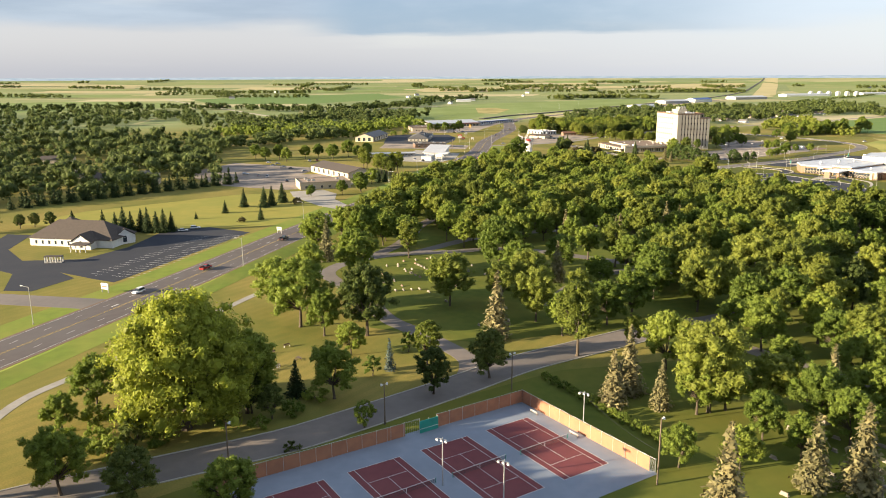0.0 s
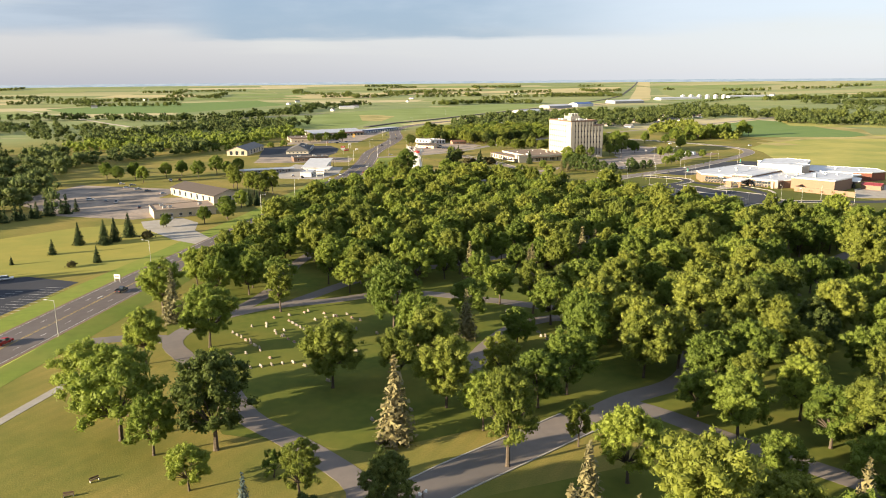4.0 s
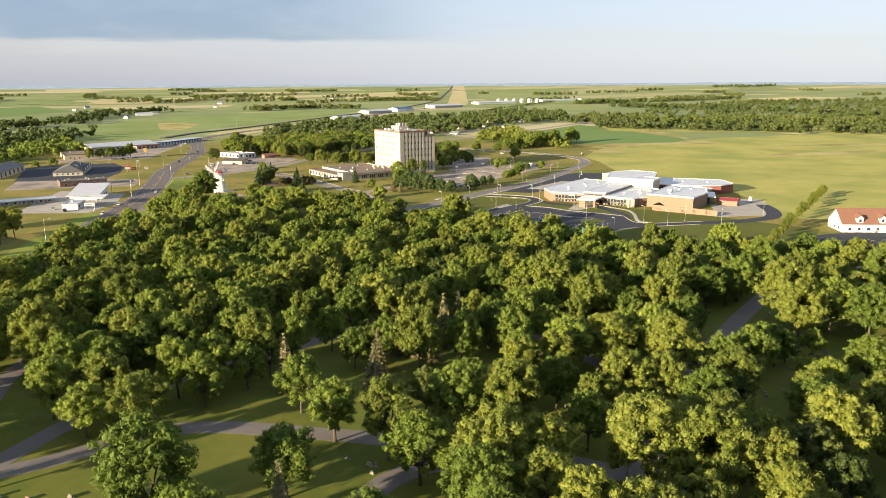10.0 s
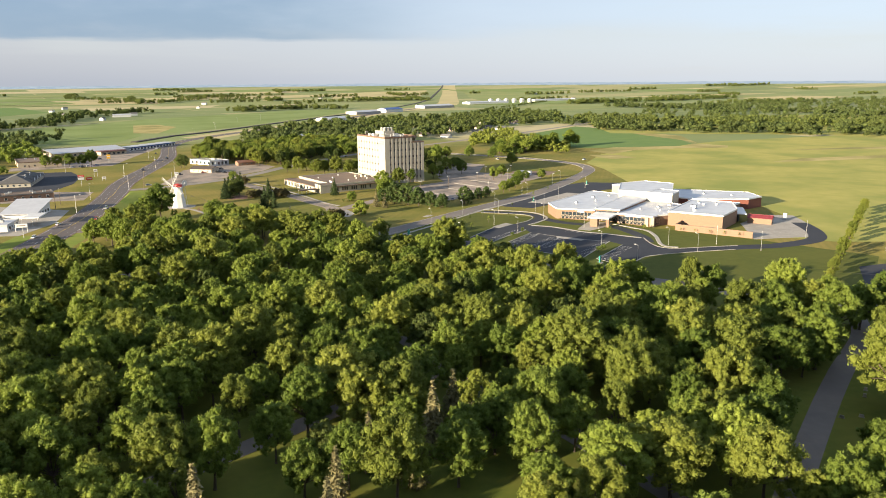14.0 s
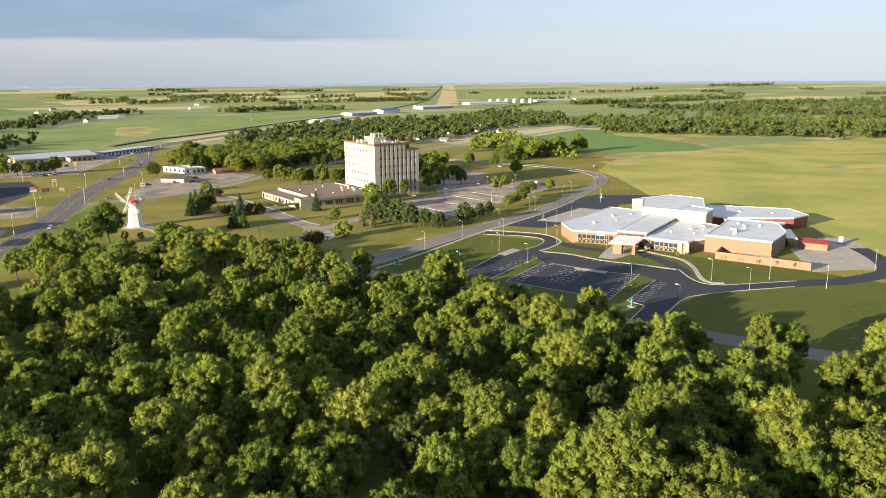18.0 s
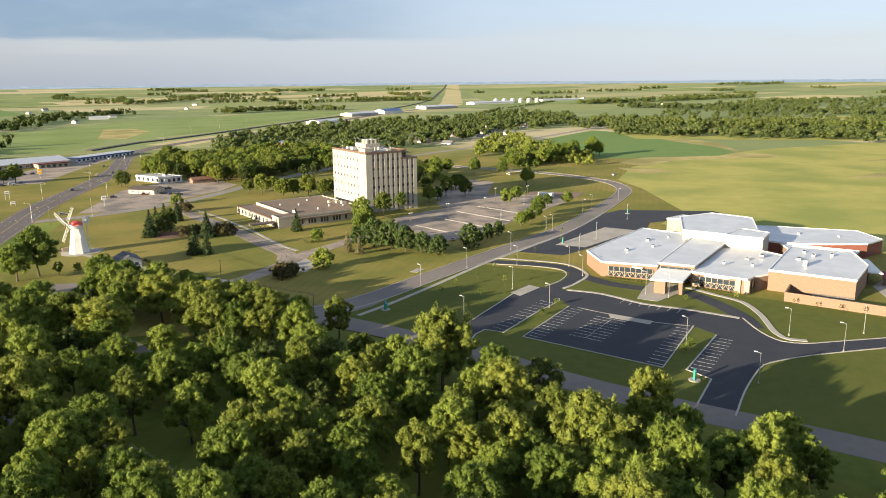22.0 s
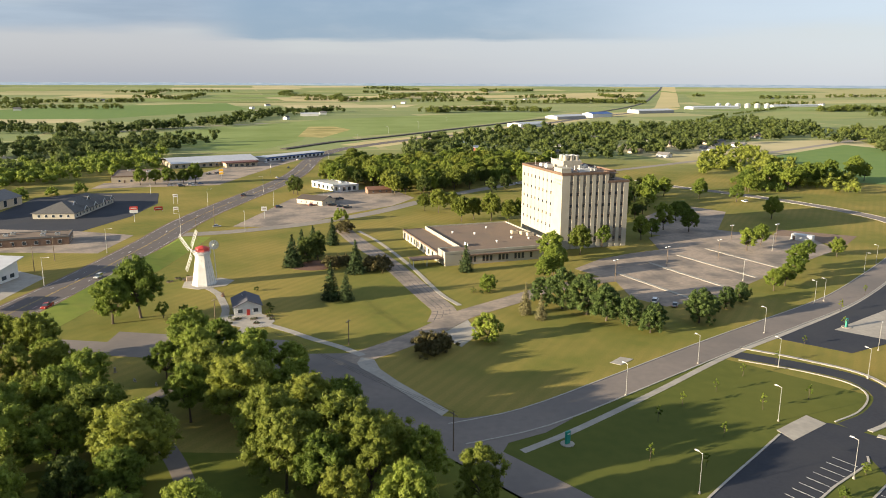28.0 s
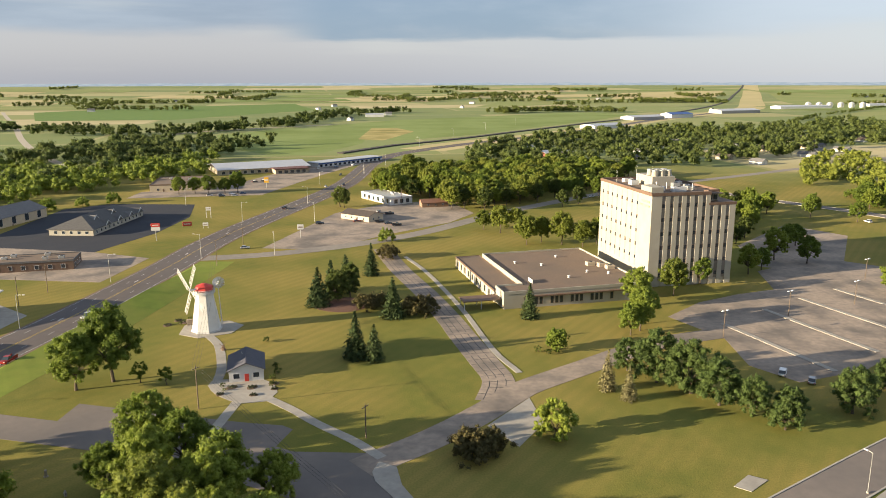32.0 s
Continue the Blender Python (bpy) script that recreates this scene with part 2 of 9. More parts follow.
ROOF_TAN = shade("tan_gravel_roof", (0.31, 0.225, 0.16), 0.95, (0.26, 0.19, 0.135), 1.5, bump=0.02, stain=(0.22, 0.165, 0.12), stain_scale=0.1)
ROOF_WHITE = shade("white_membrane_roof", (0.55, 0.56, 0.585), 0.45, (0.46, 0.47, 0.50), 0.2, stain=(0.40, 0.41, 0.43), stain_scale=0.08)
SHINGLE = shade("brown_shingle", (0.075, 0.058, 0.048), 0.9, (0.055, 0.044, 0.038), 1.2, bump=0.02)
SHINGLE_RED = shade("red_shingle", (0.20, 0.095, 0.06), 0.85, (0.16, 0.078, 0.052), 1.0, bump=0.02)
SHINGLE_GREY = shade("grey_shingle", (0.14, 0.135, 0.13), 0.9, (0.105, 0.10, 0.10), 1.0, bump=0.02, per_object=0.3)
BRICK = shade("tan_brick", (0.25, 0.158, 0.104), 0.85, (0.208, 0.13, 0.086), 2.0, bump=0.01)
BRICK_RED = shade("red_brick", (0.22, 0.075, 0.05), 0.85, (0.17, 0.06, 0.04), 2.0, bump=0.01)
STONE = shade("pale_stone", (0.42, 0.34, 0.25), 0.85, (0.33, 0.265, 0.2), 1.2, bump=0.01)
BEIGE = shade("beige_siding", (0.50, 0.42, 0.31), 0.75, (0.44, 0.37, 0.27), 0.8, per_object=0.12)
GREYWALL = shade("grey_siding", (0.36, 0.35, 0.34), 0.7, (0.30, 0.29, 0.285), 0.8, per_object=0.12)
METAL = shade("galvanised_steel", (0.52, 0.52, 0.50), 0.45, (0.42, 0.42, 0.41), 1.0, metal=0.6)
METAL_ROOF = shade("pale_metal_roof", (0.54, 0.54, 0.55), 0.4, (0.47, 0.47, 0.48), 0.3, metal=0.2)
WOODPOLE = shade("weathered_wood", (0.17, 0.125, 0.085), 0.9, (0.115, 0.085, 0.06), 2.0, bump=0.01)
RED = shade("red_paint", (0.50, 0.045, 0.03), 0.5, (0.42, 0.04, 0.028), 0.8)
TEAL = shade("teal_paint", (0.02, 0.26, 0.20), 0.5, (0.018, 0.22, 0.17), 0.8)
BLUE = shade("blue_paint", (0.035, 0.10, 0.32), 0.5, (0.03, 0.08, 0.26), 0.8)
YELLOW = shade("yellow_sign", (0.75, 0.42, 0.03), 0.5, (0.68, 0.38, 0.03), 0.8)
BLACK = shade("dark_rubber", (0.02, 0.02, 0.022), 0.7, (0.03, 0.03, 0.03), 2.0)
GLASS = glass()
COURT_BLUE = shade("court_blue_grey", (0.235, 0.265, 0.315), 0.8, (0.205, 0.235, 0.285), 0.4, stain=(0.18, 0.205, 0.245), stain_scale=0.12, stain_amount=0.5)
COURT_RED = shade("court_maroon", (0.165, 0.036, 0.04), 0.8, (0.135, 0.03, 0.034), 0.5, stain=(0.19, 0.05, 0.05), stain_scale=0.15, stain_amount=0.5)
SCREEN = shade("terracotta_windscreen", (0.36, 0.16, 0.085), 0.85, (0.30, 0.135, 0.075), 0.6, stain=(0.24, 0.11, 0.065), stain_scale=0.3, stain_amount=0.4)
GRANITE = shade("granite", (0.27, 0.23, 0.18), 0.6, (0.205, 0.18, 0.145), 3.0, per_object=0.4)
DIRT = shade("bare_earth", (0.20, 0.13, 0.085), 0.95, (0.15, 0.10, 0.07), 0.6, bump=0.02)

# ---- builders ----
def gz(x, y):
    """The ground's height: level, with a slow rise to the horizon."""
    r = math.hypot(x - 75, y - 230)
    k = max(0.0, (r - 2300) / 2400)
    return 44 * k * k


SURVEY_X = (7.79, 18.77, 12.68, -15.03, -7.09, 3.81, -13.86, -19.73, -9.33, -12.75, 2.88, 4.82, -24.14, -1.68, 33.14, 1.26, 1.65, -0.71, -4.46, 8.62, -0.08)
SURVEY_Y = (-2.64, -25.28, -48.26, -27.36, 12.86, 4.93, 2.35, 6.23, -24.06, -23.61, 25.43, -23.61, -27.42, 34.47, -5.19, 12.34, 2.38, 22.17, 20.51, 4.04, -16.68)
POWERS = [(i, j) for i in range(6) for j in range(6 - i)]


def surveyed(x, y):
    """Where a place of the drawn plan lies on the ground."""
    a = (max(-230.0, min(480.0, x)) - 125) / 360
    b = (max(80.0, min(1250.0, y)) - 650) / 600
    k = [a ** i * b ** j for i, j in POWERS]
    near = math.exp(-((x - 66) ** 2 + (y - 660) ** 2) / 8100)
    return x + 1.1 * near + sum(p * q for p, q in zip(SURVEY_X, k)), y + 1.9 * near + sum(p * q for p, q in zip(SURVEY_Y, k))


def drawn(x, y):
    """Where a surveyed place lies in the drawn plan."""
    a, b = x, y
    for _ in range(12):
        u, v = surveyed(a, b)
        a, b = a + x - u, b + y - v
    return a, b


def link_mesh(name, verts, faces, material, parent=None, label="", smooth=False):
    me = bpy.data.meshes.new(name)
    if isinstance(faces, np.ndarray):
        n, k = faces.shape
        me.vertices.add(len(verts))
        me.vertices.foreach_set("co", np.asarray(verts, dtype=np.float32).ravel())
        me.loops.add(n * k)
        me.loops.foreach_set("vertex_index", faces.ravel().astype(np.int32))
        me.polygons.add(n)
        me.polygons.foreach_set("loop_start", np.arange(0, n * k, k, dtype=np.int32))
    else:
        me.from_pydata(verts, [], faces)
    if material:
        me.materials.append(material)
    if smooth:
        me.polygons.foreach_set("use_smooth", [True] * len(me.polygons))
    me.update()
    ob = new(name, me)
    if parent:
        ob.parent = parent
    if label:
        ob["label"] = label
    return ob


def part(name, bm, material, parent=None, label="", bevel=0.0, smooth=False):
    """Links a bmesh as one mesh object under a thing or a part."""
    if bevel:
        bmesh.ops.bevel(bm, geom=[e for e in bm.edges], offset=bevel, segments=1, affect="EDGES", clamp_overlap=True)
    bmesh.ops.recalc_face_normals(bm, faces=bm.faces)
    me = bpy.data.meshes.new(name)
    bm.to_mesh(me)
    bm.free()
    me.materials.append(material)
    if smooth:
        me.polygons.foreach_set("use_smooth", [True] * len(me.polygons))
    ob = new(name, me)
    if parent:
        ob.parent = parent
    if label:
        ob["label"] = label
    return ob


def same_part(name, mesh, parent, m):
    """One more part on a mesh that others share, at the pose m in its parent."""
    ob = new(name, mesh)
    ob.parent = parent
    ob.matrix_basis = m
    return ob


def thing(name, label, category, group="", kind="", at=None):
    ob = new(name)
    ob.empty_display_size = 0.5
    if at is not None:
        ob.matrix_basis = at
    return tagged(ob, label, category, group, kind)


def box(bm, x0, x1, y0, y1, z0, z1, m=None):
    vs = [bm.verts.new(p) for p in ((x0, y0, z0), (x1, y0, z0), (x1, y1, z0), (x0, y1, z0), (x0, y0, z1), (x1, y0, z1), (x1, y1, z1), (x0, y1, z1))]
    for f in ((0, 3, 2, 1), (4, 5, 6, 7), (0, 1, 5, 4), (1, 2, 6, 5), (2, 3, 7, 6), (3, 0, 4, 7)):
        bm.faces.new([vs[i] for i in f])
    if m is not None:
        for v in vs:
            v.co = m @ v.co
    return vs


def boxed(*args, m=None):
    bm = bmesh.new()
    box(bm, *args, m=m)
    return bm


def rod(bm, a, b, r0, r1=None, n=8):
    """A tapered round bar from a to b."""
    a, b = Vector(a), Vector(b)
    r1 = r0 if r1 is None else r1
    q = (b - a).to_track_quat("Z", "Y").to_matrix()
    rings = []
    for p, r in ((a, r0), (b, r1)):
        rings.append([bm.verts.new(p + q @ Vector((r * math.cos(k * math.tau / n), r * math.sin(k * math.tau / n), 0))) for k in range(n)])
    for k in range(n):
        bm.faces.new((rings[0][k], rings[0][(k + 1) % n], rings[1][(k + 1) % n], rings[1][k]))
    bm.faces.new(rings[0][::-1])
    bm.faces.new(rings[1])


def rodded(*args, n=8):
    bm = bmesh.new()
    rod(bm, *args, n=n)
    return bm


def prism(poly, z0, z1):
    bm = bmesh.new()
    lo = [bm.verts.new((x, y, z0)) for x, y in poly]
    hi = [bm.verts.new((x, y, z1)) for x, y in poly]
    n = len(poly)
    bm.faces.new(hi)
    bm.faces.new(lo[::-1])
    for k in range(n):
        bm.faces.new((lo[k], lo[(k + 1) % n], hi[(k + 1) % n], hi[k]))
    return bm


def spline(points, step=6.0, closed=False):
    """A smooth line through the points."""
    p = [Vector((x, y, 0)) for x, y in points]
    if closed:
        p = [p[-1], *p, p[0], p[1]]
    else:
        p = [2 * p[0] - p[1], *p, 2 * p[-1] - p[-2]]
    out = []
    for a, b, c, d in zip(p, p[1:], p[2:], p[3:]):
        n = max(1, int((c - b).length / step))
        for k in range(n):
            t = k / n
            out.append(0.5 * (2 * b + (c - a) * t + (2 * a - 5 * b + 4 * c - d) * t * t + (3 * b - a - 3 * c + d) * t ** 3))
    if not closed:
        out.append(p[-2])
    return out


def offset(line, d, closed=False):
    """The line moved sideways by d, to its right."""
    out = []
    n = len(line)
    for k, p in enumerate(line):
        a = line[(k - 1) % n] if closed else line[max(0, k - 1)]
        b = line[(k + 1) % n] if closed else line[min(n - 1, k + 1)]
        t = (b - a).normalized()
        out.append(p + Vector((t.y, -t.x, 0)) * d)
    return out


def ribbon(name, line, d0, d1, z0, z1, material, parent=None, label="", closed=False):
    """A slab along a line, from d0 to d1 metres right of it, between two heights above the ground."""
    L, R = offset(line, d0, closed), offset(line, d1, closed)
    verts, faces = [], []
    for a, b in zip(L, R):
        ga, gb = gz(a.x, a.y), gz(b.x, b.y)
        verts += [(a.x, a.y, ga + z1), (b.x, b.y, gb + z1), (b.x, b.y, gb + z0), (a.x, a.y, ga + z0)]
    n = len(L)
    for k in range(n if closed else n - 1):
        i, j = 4 * k, 4 * ((k + 1) % n)
        faces += [(i, i + 1, j + 1, j)[::-1], (i + 1, i + 2, j + 2, j + 1)[::-1], (i + 3, i, j, j + 3)[::-1]]
    if not closed:
        faces += [(0, 1, 2, 3), (4 * n - 4, 4 * n - 1, 4 * n - 2, 4 * n - 3)]
    return link_mesh(name, verts, faces, material, parent, label)


def slab(name, points, z0, z1, material, parent=None, label="", smooth=False):
    pts = [(v.x, v.y) for v in spline(points, 3.0, True)] if smooth else points
    return part(name, prism(pts, z0, z1), material, parent, label)


def dashes(name, line, d, width, on, off, z, material, parent, label=""):
    """Painted dashes along a line, joined as one marking."""
    verts, faces = [], []
    side = offset(line, d)
    run, drawn = 0.0, True
    for a, b in zip(side, side[1:]):
        length = (b - a).length
        t = (b - a) / max(length, 1e-6)
        s = Vector((t.y, -t.x, 0)) * width / 2
        at = 0.0
        while at < length:
            left = (on if drawn else off) - run
            stop = min(length, at + left)
            if drawn and stop - at > 0.2:
                i = len(verts)
                for p in (a + t * at - s, a + t * stop - s, a + t * stop + s, a + t * at + s):
                    verts.append((p.x, p.y, gz(p.x, p.y) + z))
                faces.append((i + 3, i + 2, i + 1, i))
            run += stop - at
            if run >= (on if drawn else off) - 1e-6:
                run, drawn = 0.0, not drawn
            at = stop
    return link_mesh(name, verts, faces, material, parent, label)


def frame2(x, y, degrees=0.0, z=0.0):
    """A plan frame: to place things by metres along and across."""
    return pose(x, y, z, 0, 0, degrees)


def in_poly(x, y, poly):
    inside = False
    for (xa, ya), (xb, yb) in zip(poly, poly[1:] + poly[:1]):
        if (ya > y) != (yb > y) and x < (xb - xa) * (y - ya) / (yb - ya) + xa:
            inside = not inside
    return inside


def line_distance(x, y, line):
    best = 1e9
    for a, b in zip(line, line[1:]):
        ax, ay, bx, by = a[0], a[1], b[0], b[1]
        dx, dy = bx - ax, by - ay
        t = max(0.0, min(1.0, ((x - ax) * dx + (y - ay) * dy) / (dx * dx + dy * dy + 1e-9)))
        best = min(best, math.hypot(x - ax - t * dx, y - ay - t * dy))
    return best

# ---- ground and fields ----
def ground_material():
    m = bpy.data.materials.new("farmland_and_lawn")
    m.use_nodes = True
    n, l = m.node_tree.nodes, m.node_tree.links
    bsdf = n["Principled BSDF"]
    bsdf.inputs["Roughness"].default_value = 0.95
    bsdf.inputs["Specular IOR Level"].default_value = 0.1
    geo = n.new("ShaderNodeNewGeometry")

    def noise_at(scale, detail=4):
        t = n.new("ShaderNodeTexNoise")
        t.inputs["Scale"].default_value = scale
        t.inputs["Detail"].default_value = detail
        l.new(geo.outputs["Position"], t.inputs["Vector"])
        return t.outputs["Fac"]

    def ranged(value, a, b, c=0.0, d=1.0):
        r = n.new("ShaderNodeMapRange")
        for key, v in (("From Min", a), ("From Max", b), ("To Min", c), ("To Max", d)):
            r.inputs[key].default_value = v
        l.new(value, r.inputs["Value"])
        return r.outputs["Result"]

    def mixed(fac, a, b):
        x = n.new("ShaderNodeMix")
        x.data_type = "RGBA"
        l.new(fac, x.inputs[0])
        for k, v in ((6, a), (7, b)):
            if isinstance(v, tuple):
                x.inputs[k].default_value = (*v, 1)
            else:
                l.new(v, x.inputs[k])
        return x.outputs[2]

    lawn = mixed(ranged(noise_at(0.2), 0.35, 0.65), (0.154, 0.156, 0.035), (0.190, 0.173, 0.041))
    lawn = mixed(ranged(noise_at(0.022), 0.40, 0.60, 0, 0.95), lawn, (0.283, 0.218, 0.061))
    lawn = mixed(ranged(noise_at(2.5), 0.4, 0.7, 0, 0.35), lawn, (0.087, 0.108, 0.025))
    mow = n.new("ShaderNodeTexWave")
    mow_turn = n.new("ShaderNodeMapping")
    mow_turn.inputs["Rotation"].default_value = (0, 0, radians(38))
    l.new(geo.outputs["Position"], mow_turn.inputs["Vector"])
    l.new(mow_turn.outputs["Vector"], mow.inputs["Vector"])
    for key, v in (("Scale", 0.085), ("Distortion", 1.2), ("Detail", 2.0), ("Detail Scale", 0.3)):
        mow.inputs[key].default_value = v
    lawn = mixed(ranged(mow.outputs["Fac"], 0.3, 0.7, 0, 0.2), lawn, (0.131, 0.142, 0.032))
    # patchwork of crops far out, paled in colour for distance haze
    turn = n.new("ShaderNodeMapping")
    turn.inputs["Rotation"].default_value = (0, 0, radians(-8))
    turn.inputs["Location"].default_value = (40, 77, 0)
    l.new(geo.outputs["Position"], turn.inputs["Vector"])
    bricks = n.new("ShaderNodeTexBrick")
    bricks.offset, bricks.squash = 0.37, 1.0
    for key, v in (("Scale", 1.0), ("Brick Width", 640.0), ("Row Height", 210.0), ("Mortar Size", 5.0), ("Mortar Smooth", 0.3), ("Bias", 0.0)):
        bricks.inputs[key].default_value = v
    bricks.inputs["Color1"].default_value = (0, 0, 0, 1)
    bricks.inputs["Color2"].default_value = (1, 1, 1, 1)
    bricks.inputs["Mortar"].default_value = (0.62, 0.62, 0.62, 1)
    l.new(turn.outputs["Vector"], bricks.inputs["Vector"])
    ramp = n.new("ShaderNodeValToRGB")
    ramp.color_ramp.interpolation = "CONSTANT"
    stops = ((0.0, (0.20, 0.24, 0.10)), (0.22, (0.26, 0.28, 0.12)), (0.42, (0.19, 0.23, 0.10)), (0.55, (0.34, 0.32, 0.16)),
             (0.66, (0.48, 0.41, 0.24)), (0.76, (0.23, 0.265, 0.11)), (0.9, (0.38, 0.35, 0.18)))
    for k, (at, c) in enumerate(stops):
        e = ramp.color_ramp.elements[k] if k < 2 else ramp.color_ramp.elements.new(at)
        e.position, e.color = at, (*c, 1)
    l.new(bricks.outputs["Color"], ramp.inputs["Fac"])
    field = mixed(ranged(noise_at(0.012), 0.4, 0.7, 0, 0.35), ramp.outputs["Color"], (0.26, 0.26, 0.10))
    sep = n.new("ShaderNodeVectorMath")
    sep.operation = "DISTANCE"
    sep.inputs[1].default_value = (75, 430, 0)
    l.new(geo.outputs["Position"], sep.inputs[0])
    col = mixed(ranged(sep.outputs["Value"], 640, 820), lawn, field)
    l.new(col, bsdf.inputs["Base Color"])
    relief = n.new("ShaderNodeBump")
    relief.inputs["Strength"].default_value = 0.4
    relief.inputs["Distance"].default_value = 0.12
    l.new(noise_at(3.0, 2), relief.inputs["Height"])
    swell = n.new("ShaderNodeBump")
    swell.inputs["Strength"].default_value, swell.inputs["Distance"].default_value = 0.8, 0.28
    l.new(noise_at(0.09, 4), swell.inputs["Height"])
    l.new(swell.outputs["Normal"], relief.inputs["Normal"])
    l.new(relief.outputs["Normal"], bsdf.inputs["Normal"])
    return m


rings = [0, 150, 400, 900, 1500, 2000, 2300, 2500, 2700, 2900, 3100, 3300, 3500, 3700, 3900, 4100, 4300, 4500, 4650]
gv, gf = [(75, 230, 0)], []
SEG = 96
for r in rings[1:]:
    for k in range(SEG):
        a = k * math.tau / SEG
        x, y = 75 + r * math.cos(a), 230 + r * math.sin(a)
        gv.append((x, y, gz(x, y)))
for k in range(SEG):
    gf.append((0, 1 + k, 1 + (k + 1) % SEG))
for i in range(len(rings) - 2):
    for k in range(SEG):
        a, b = 1 + i * SEG + k, 1 + i * SEG + (k + 1) % SEG
        gf.append((a, a + SEG, b + SEG, b))
GROUND = tagged(link_mesh("ground", gv, gf, ground_material(), smooth=True), "level mown lawns running out into crop fields to the horizon", "ground", kind="structure")

# bean green paled, with distance haze mixed into the colour
CROP = shade("hazed_soybean_green", (0.205, 0.262, 0.088), 0.95, (0.235, 0.28, 0.10), 0.06, bump=0.1, bump_scale=2.0, stain=(0.129, 0.174, 0.039), stain_scale=0.01, spec=0.1)
CROP_DARK = shade("corn_green", (0.129, 0.202, 0.062), 0.95, (0.157, 0.224, 0.067), 0.06, bump=0.1, bump_scale=2.0, spec=0.1)
DRY = shade("dry_grass", (0.46, 0.37, 0.16), 0.95, (0.36, 0.31, 0.12), 0.05, bump=0.05, stain=(0.17, 0.165, 0.05), stain_scale=0.02, stain_amount=0.7, spec=0.1)
MEADOW = shade("meadow_green", (0.325, 0.314, 0.084), 0.95, (0.403, 0.353, 0.106), 0.09, bump=0.12, bump_scale=0.3, stain=(0.224, 0.252, 0.065), stain_scale=0.016, stain_amount=0.85, spec=0.1)


def field(label, points, material, z=0.02):
    """A crop or meadow sheet that follows the ground."""
    bm = bmesh.new()
    bm.faces.new([bm.verts.new((x, y, gz(x, y) + z)) for x, y in points])
    tagged(part("field", bm, material), label, "field", kind="structure")

# ---- roads, lots and paths ----
def true(*points):
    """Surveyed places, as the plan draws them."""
    return [drawn(*p) for p in points]


HWY = [(-172, -20), (-140, 90), (-114, 185), (-92, 260), (-69, 340), (-46, 412), (-24, 482), (-7, 545), (7, 597), (20, 650), (30, 705), (38, 770), (46, 850)]
HWY_OUT = [(105, 990), (120, 1135), (140, 1215), (170, 1268), (205, 1318), (240, 1362), (280, 1407), (325, 1455), (375, 1515), (435, 1595), (510, 1700), (605, 1835), (700, 1960), (805, 2080), (930, 2225), (1060, 2410), (1320, 2970), (1555, 3475), (1815, 4050), (2040, 4540)]
HWY += [drawn(*p) for p in HWY_OUT]
hwy = spline(HWY, 12)
road_h = tagged(ribbon("road", hwy, -8.6, 8.6, 0.0, 0.06, HIGHWAY), "wide worn asphalt highway with painted lanes", "road", kind="structure")
for d in (-8.6, 8.6):
    ribbon("shoulder", hwy[:120], d - (0.9 if d < 0 else 0), d + (0.9 if d > 0 else 0), 0.0, 0.055, DIRT, road_h, "narrow worn gravel shoulder")
for d in (-0.25, 0.25):
    dashes("centre_line", hwy[:130], d, 0.14, 400, 0.01, 0.075, LINE_YELLOW, road_h, "double yellow centre line")
for d in (-4.2, 4.2):
    dashes("lane_line", hwy[:110], d, 0.14, 3.0, 9.0, 0.075, LINE, road_h, "dashed white lane line")
for d in (-8.1, 8.1):
    dashes("edge_line", hwy[:110], d, 0.14, 400, 0.01, 0.075, LINE, road_h, "white edge line")
dashes("turn_arrow", hwy[20:90], -1.9, 0.5, 3.2, 46.0, 0.075, LINE, road_h, "worn white turn arrow")

TOWN = [(38, 786), (72, 791), (110, 809), (146, 840), (188, 895), (240, 952), (300, 1008), (372, 1060), (456, 1113), (520, 1153), (630, 1235), (770, 1335), (1000, 1500)]
BEE = true((163, 549), (176, 552.5), (188.5, 558.3), (213, 573), (247, 593.5), (275, 609.5), (311, 631), (347, 659), (385, 691), (417, 722), (432.7, 750.6), (435.9, 781.4), (424.9, 826.3), (400, 875), (370, 922), (340, 981))
CEE = true((143, 580), (152, 563), (160, 548), (169, 534), (179.5, 518), (193.7, 493.8), (206.3, 465.9), (221.1, 440.9), (237.1, 418.1), (252.2, 395.3), (266.5, 378.7), (293, 352.9), (334.1, 318.5), (385.4, 281.2), (464.3, 241.7))
BOTTOM = true((22, 631), (38, 624.5), (55, 619), (72, 614), (97, 606.5), (115, 600), (130, 593), (140, 585))
PARK_ST = [(-160, 60), (-100, 92), *true((-73, 118.5), (-47, 131.4), (-28, 140.8), (-15, 149.8)), (5, 163), (20, 176), (36, 186), (56, 198)]
SIDE_ST = [(-88, 224), (-120, 228), (-150, 231), (-190, 236), (-280, 242), (-420, 250)]


def street(points, half, label, material=ROAD, kerbs=True, z=0.05, step=5):
    line = spline(points, step)
    ob = tagged(ribbon("road", line, -half, half, 0.0, z, material), label, "road", kind="structure")
    if kerbs:
        for d in (-half - 0.35, half):
            ribbon("kerb", line, d, d + 0.35, 0.0, 0.16, KERB, ob, "pale concrete kerb")
    return line


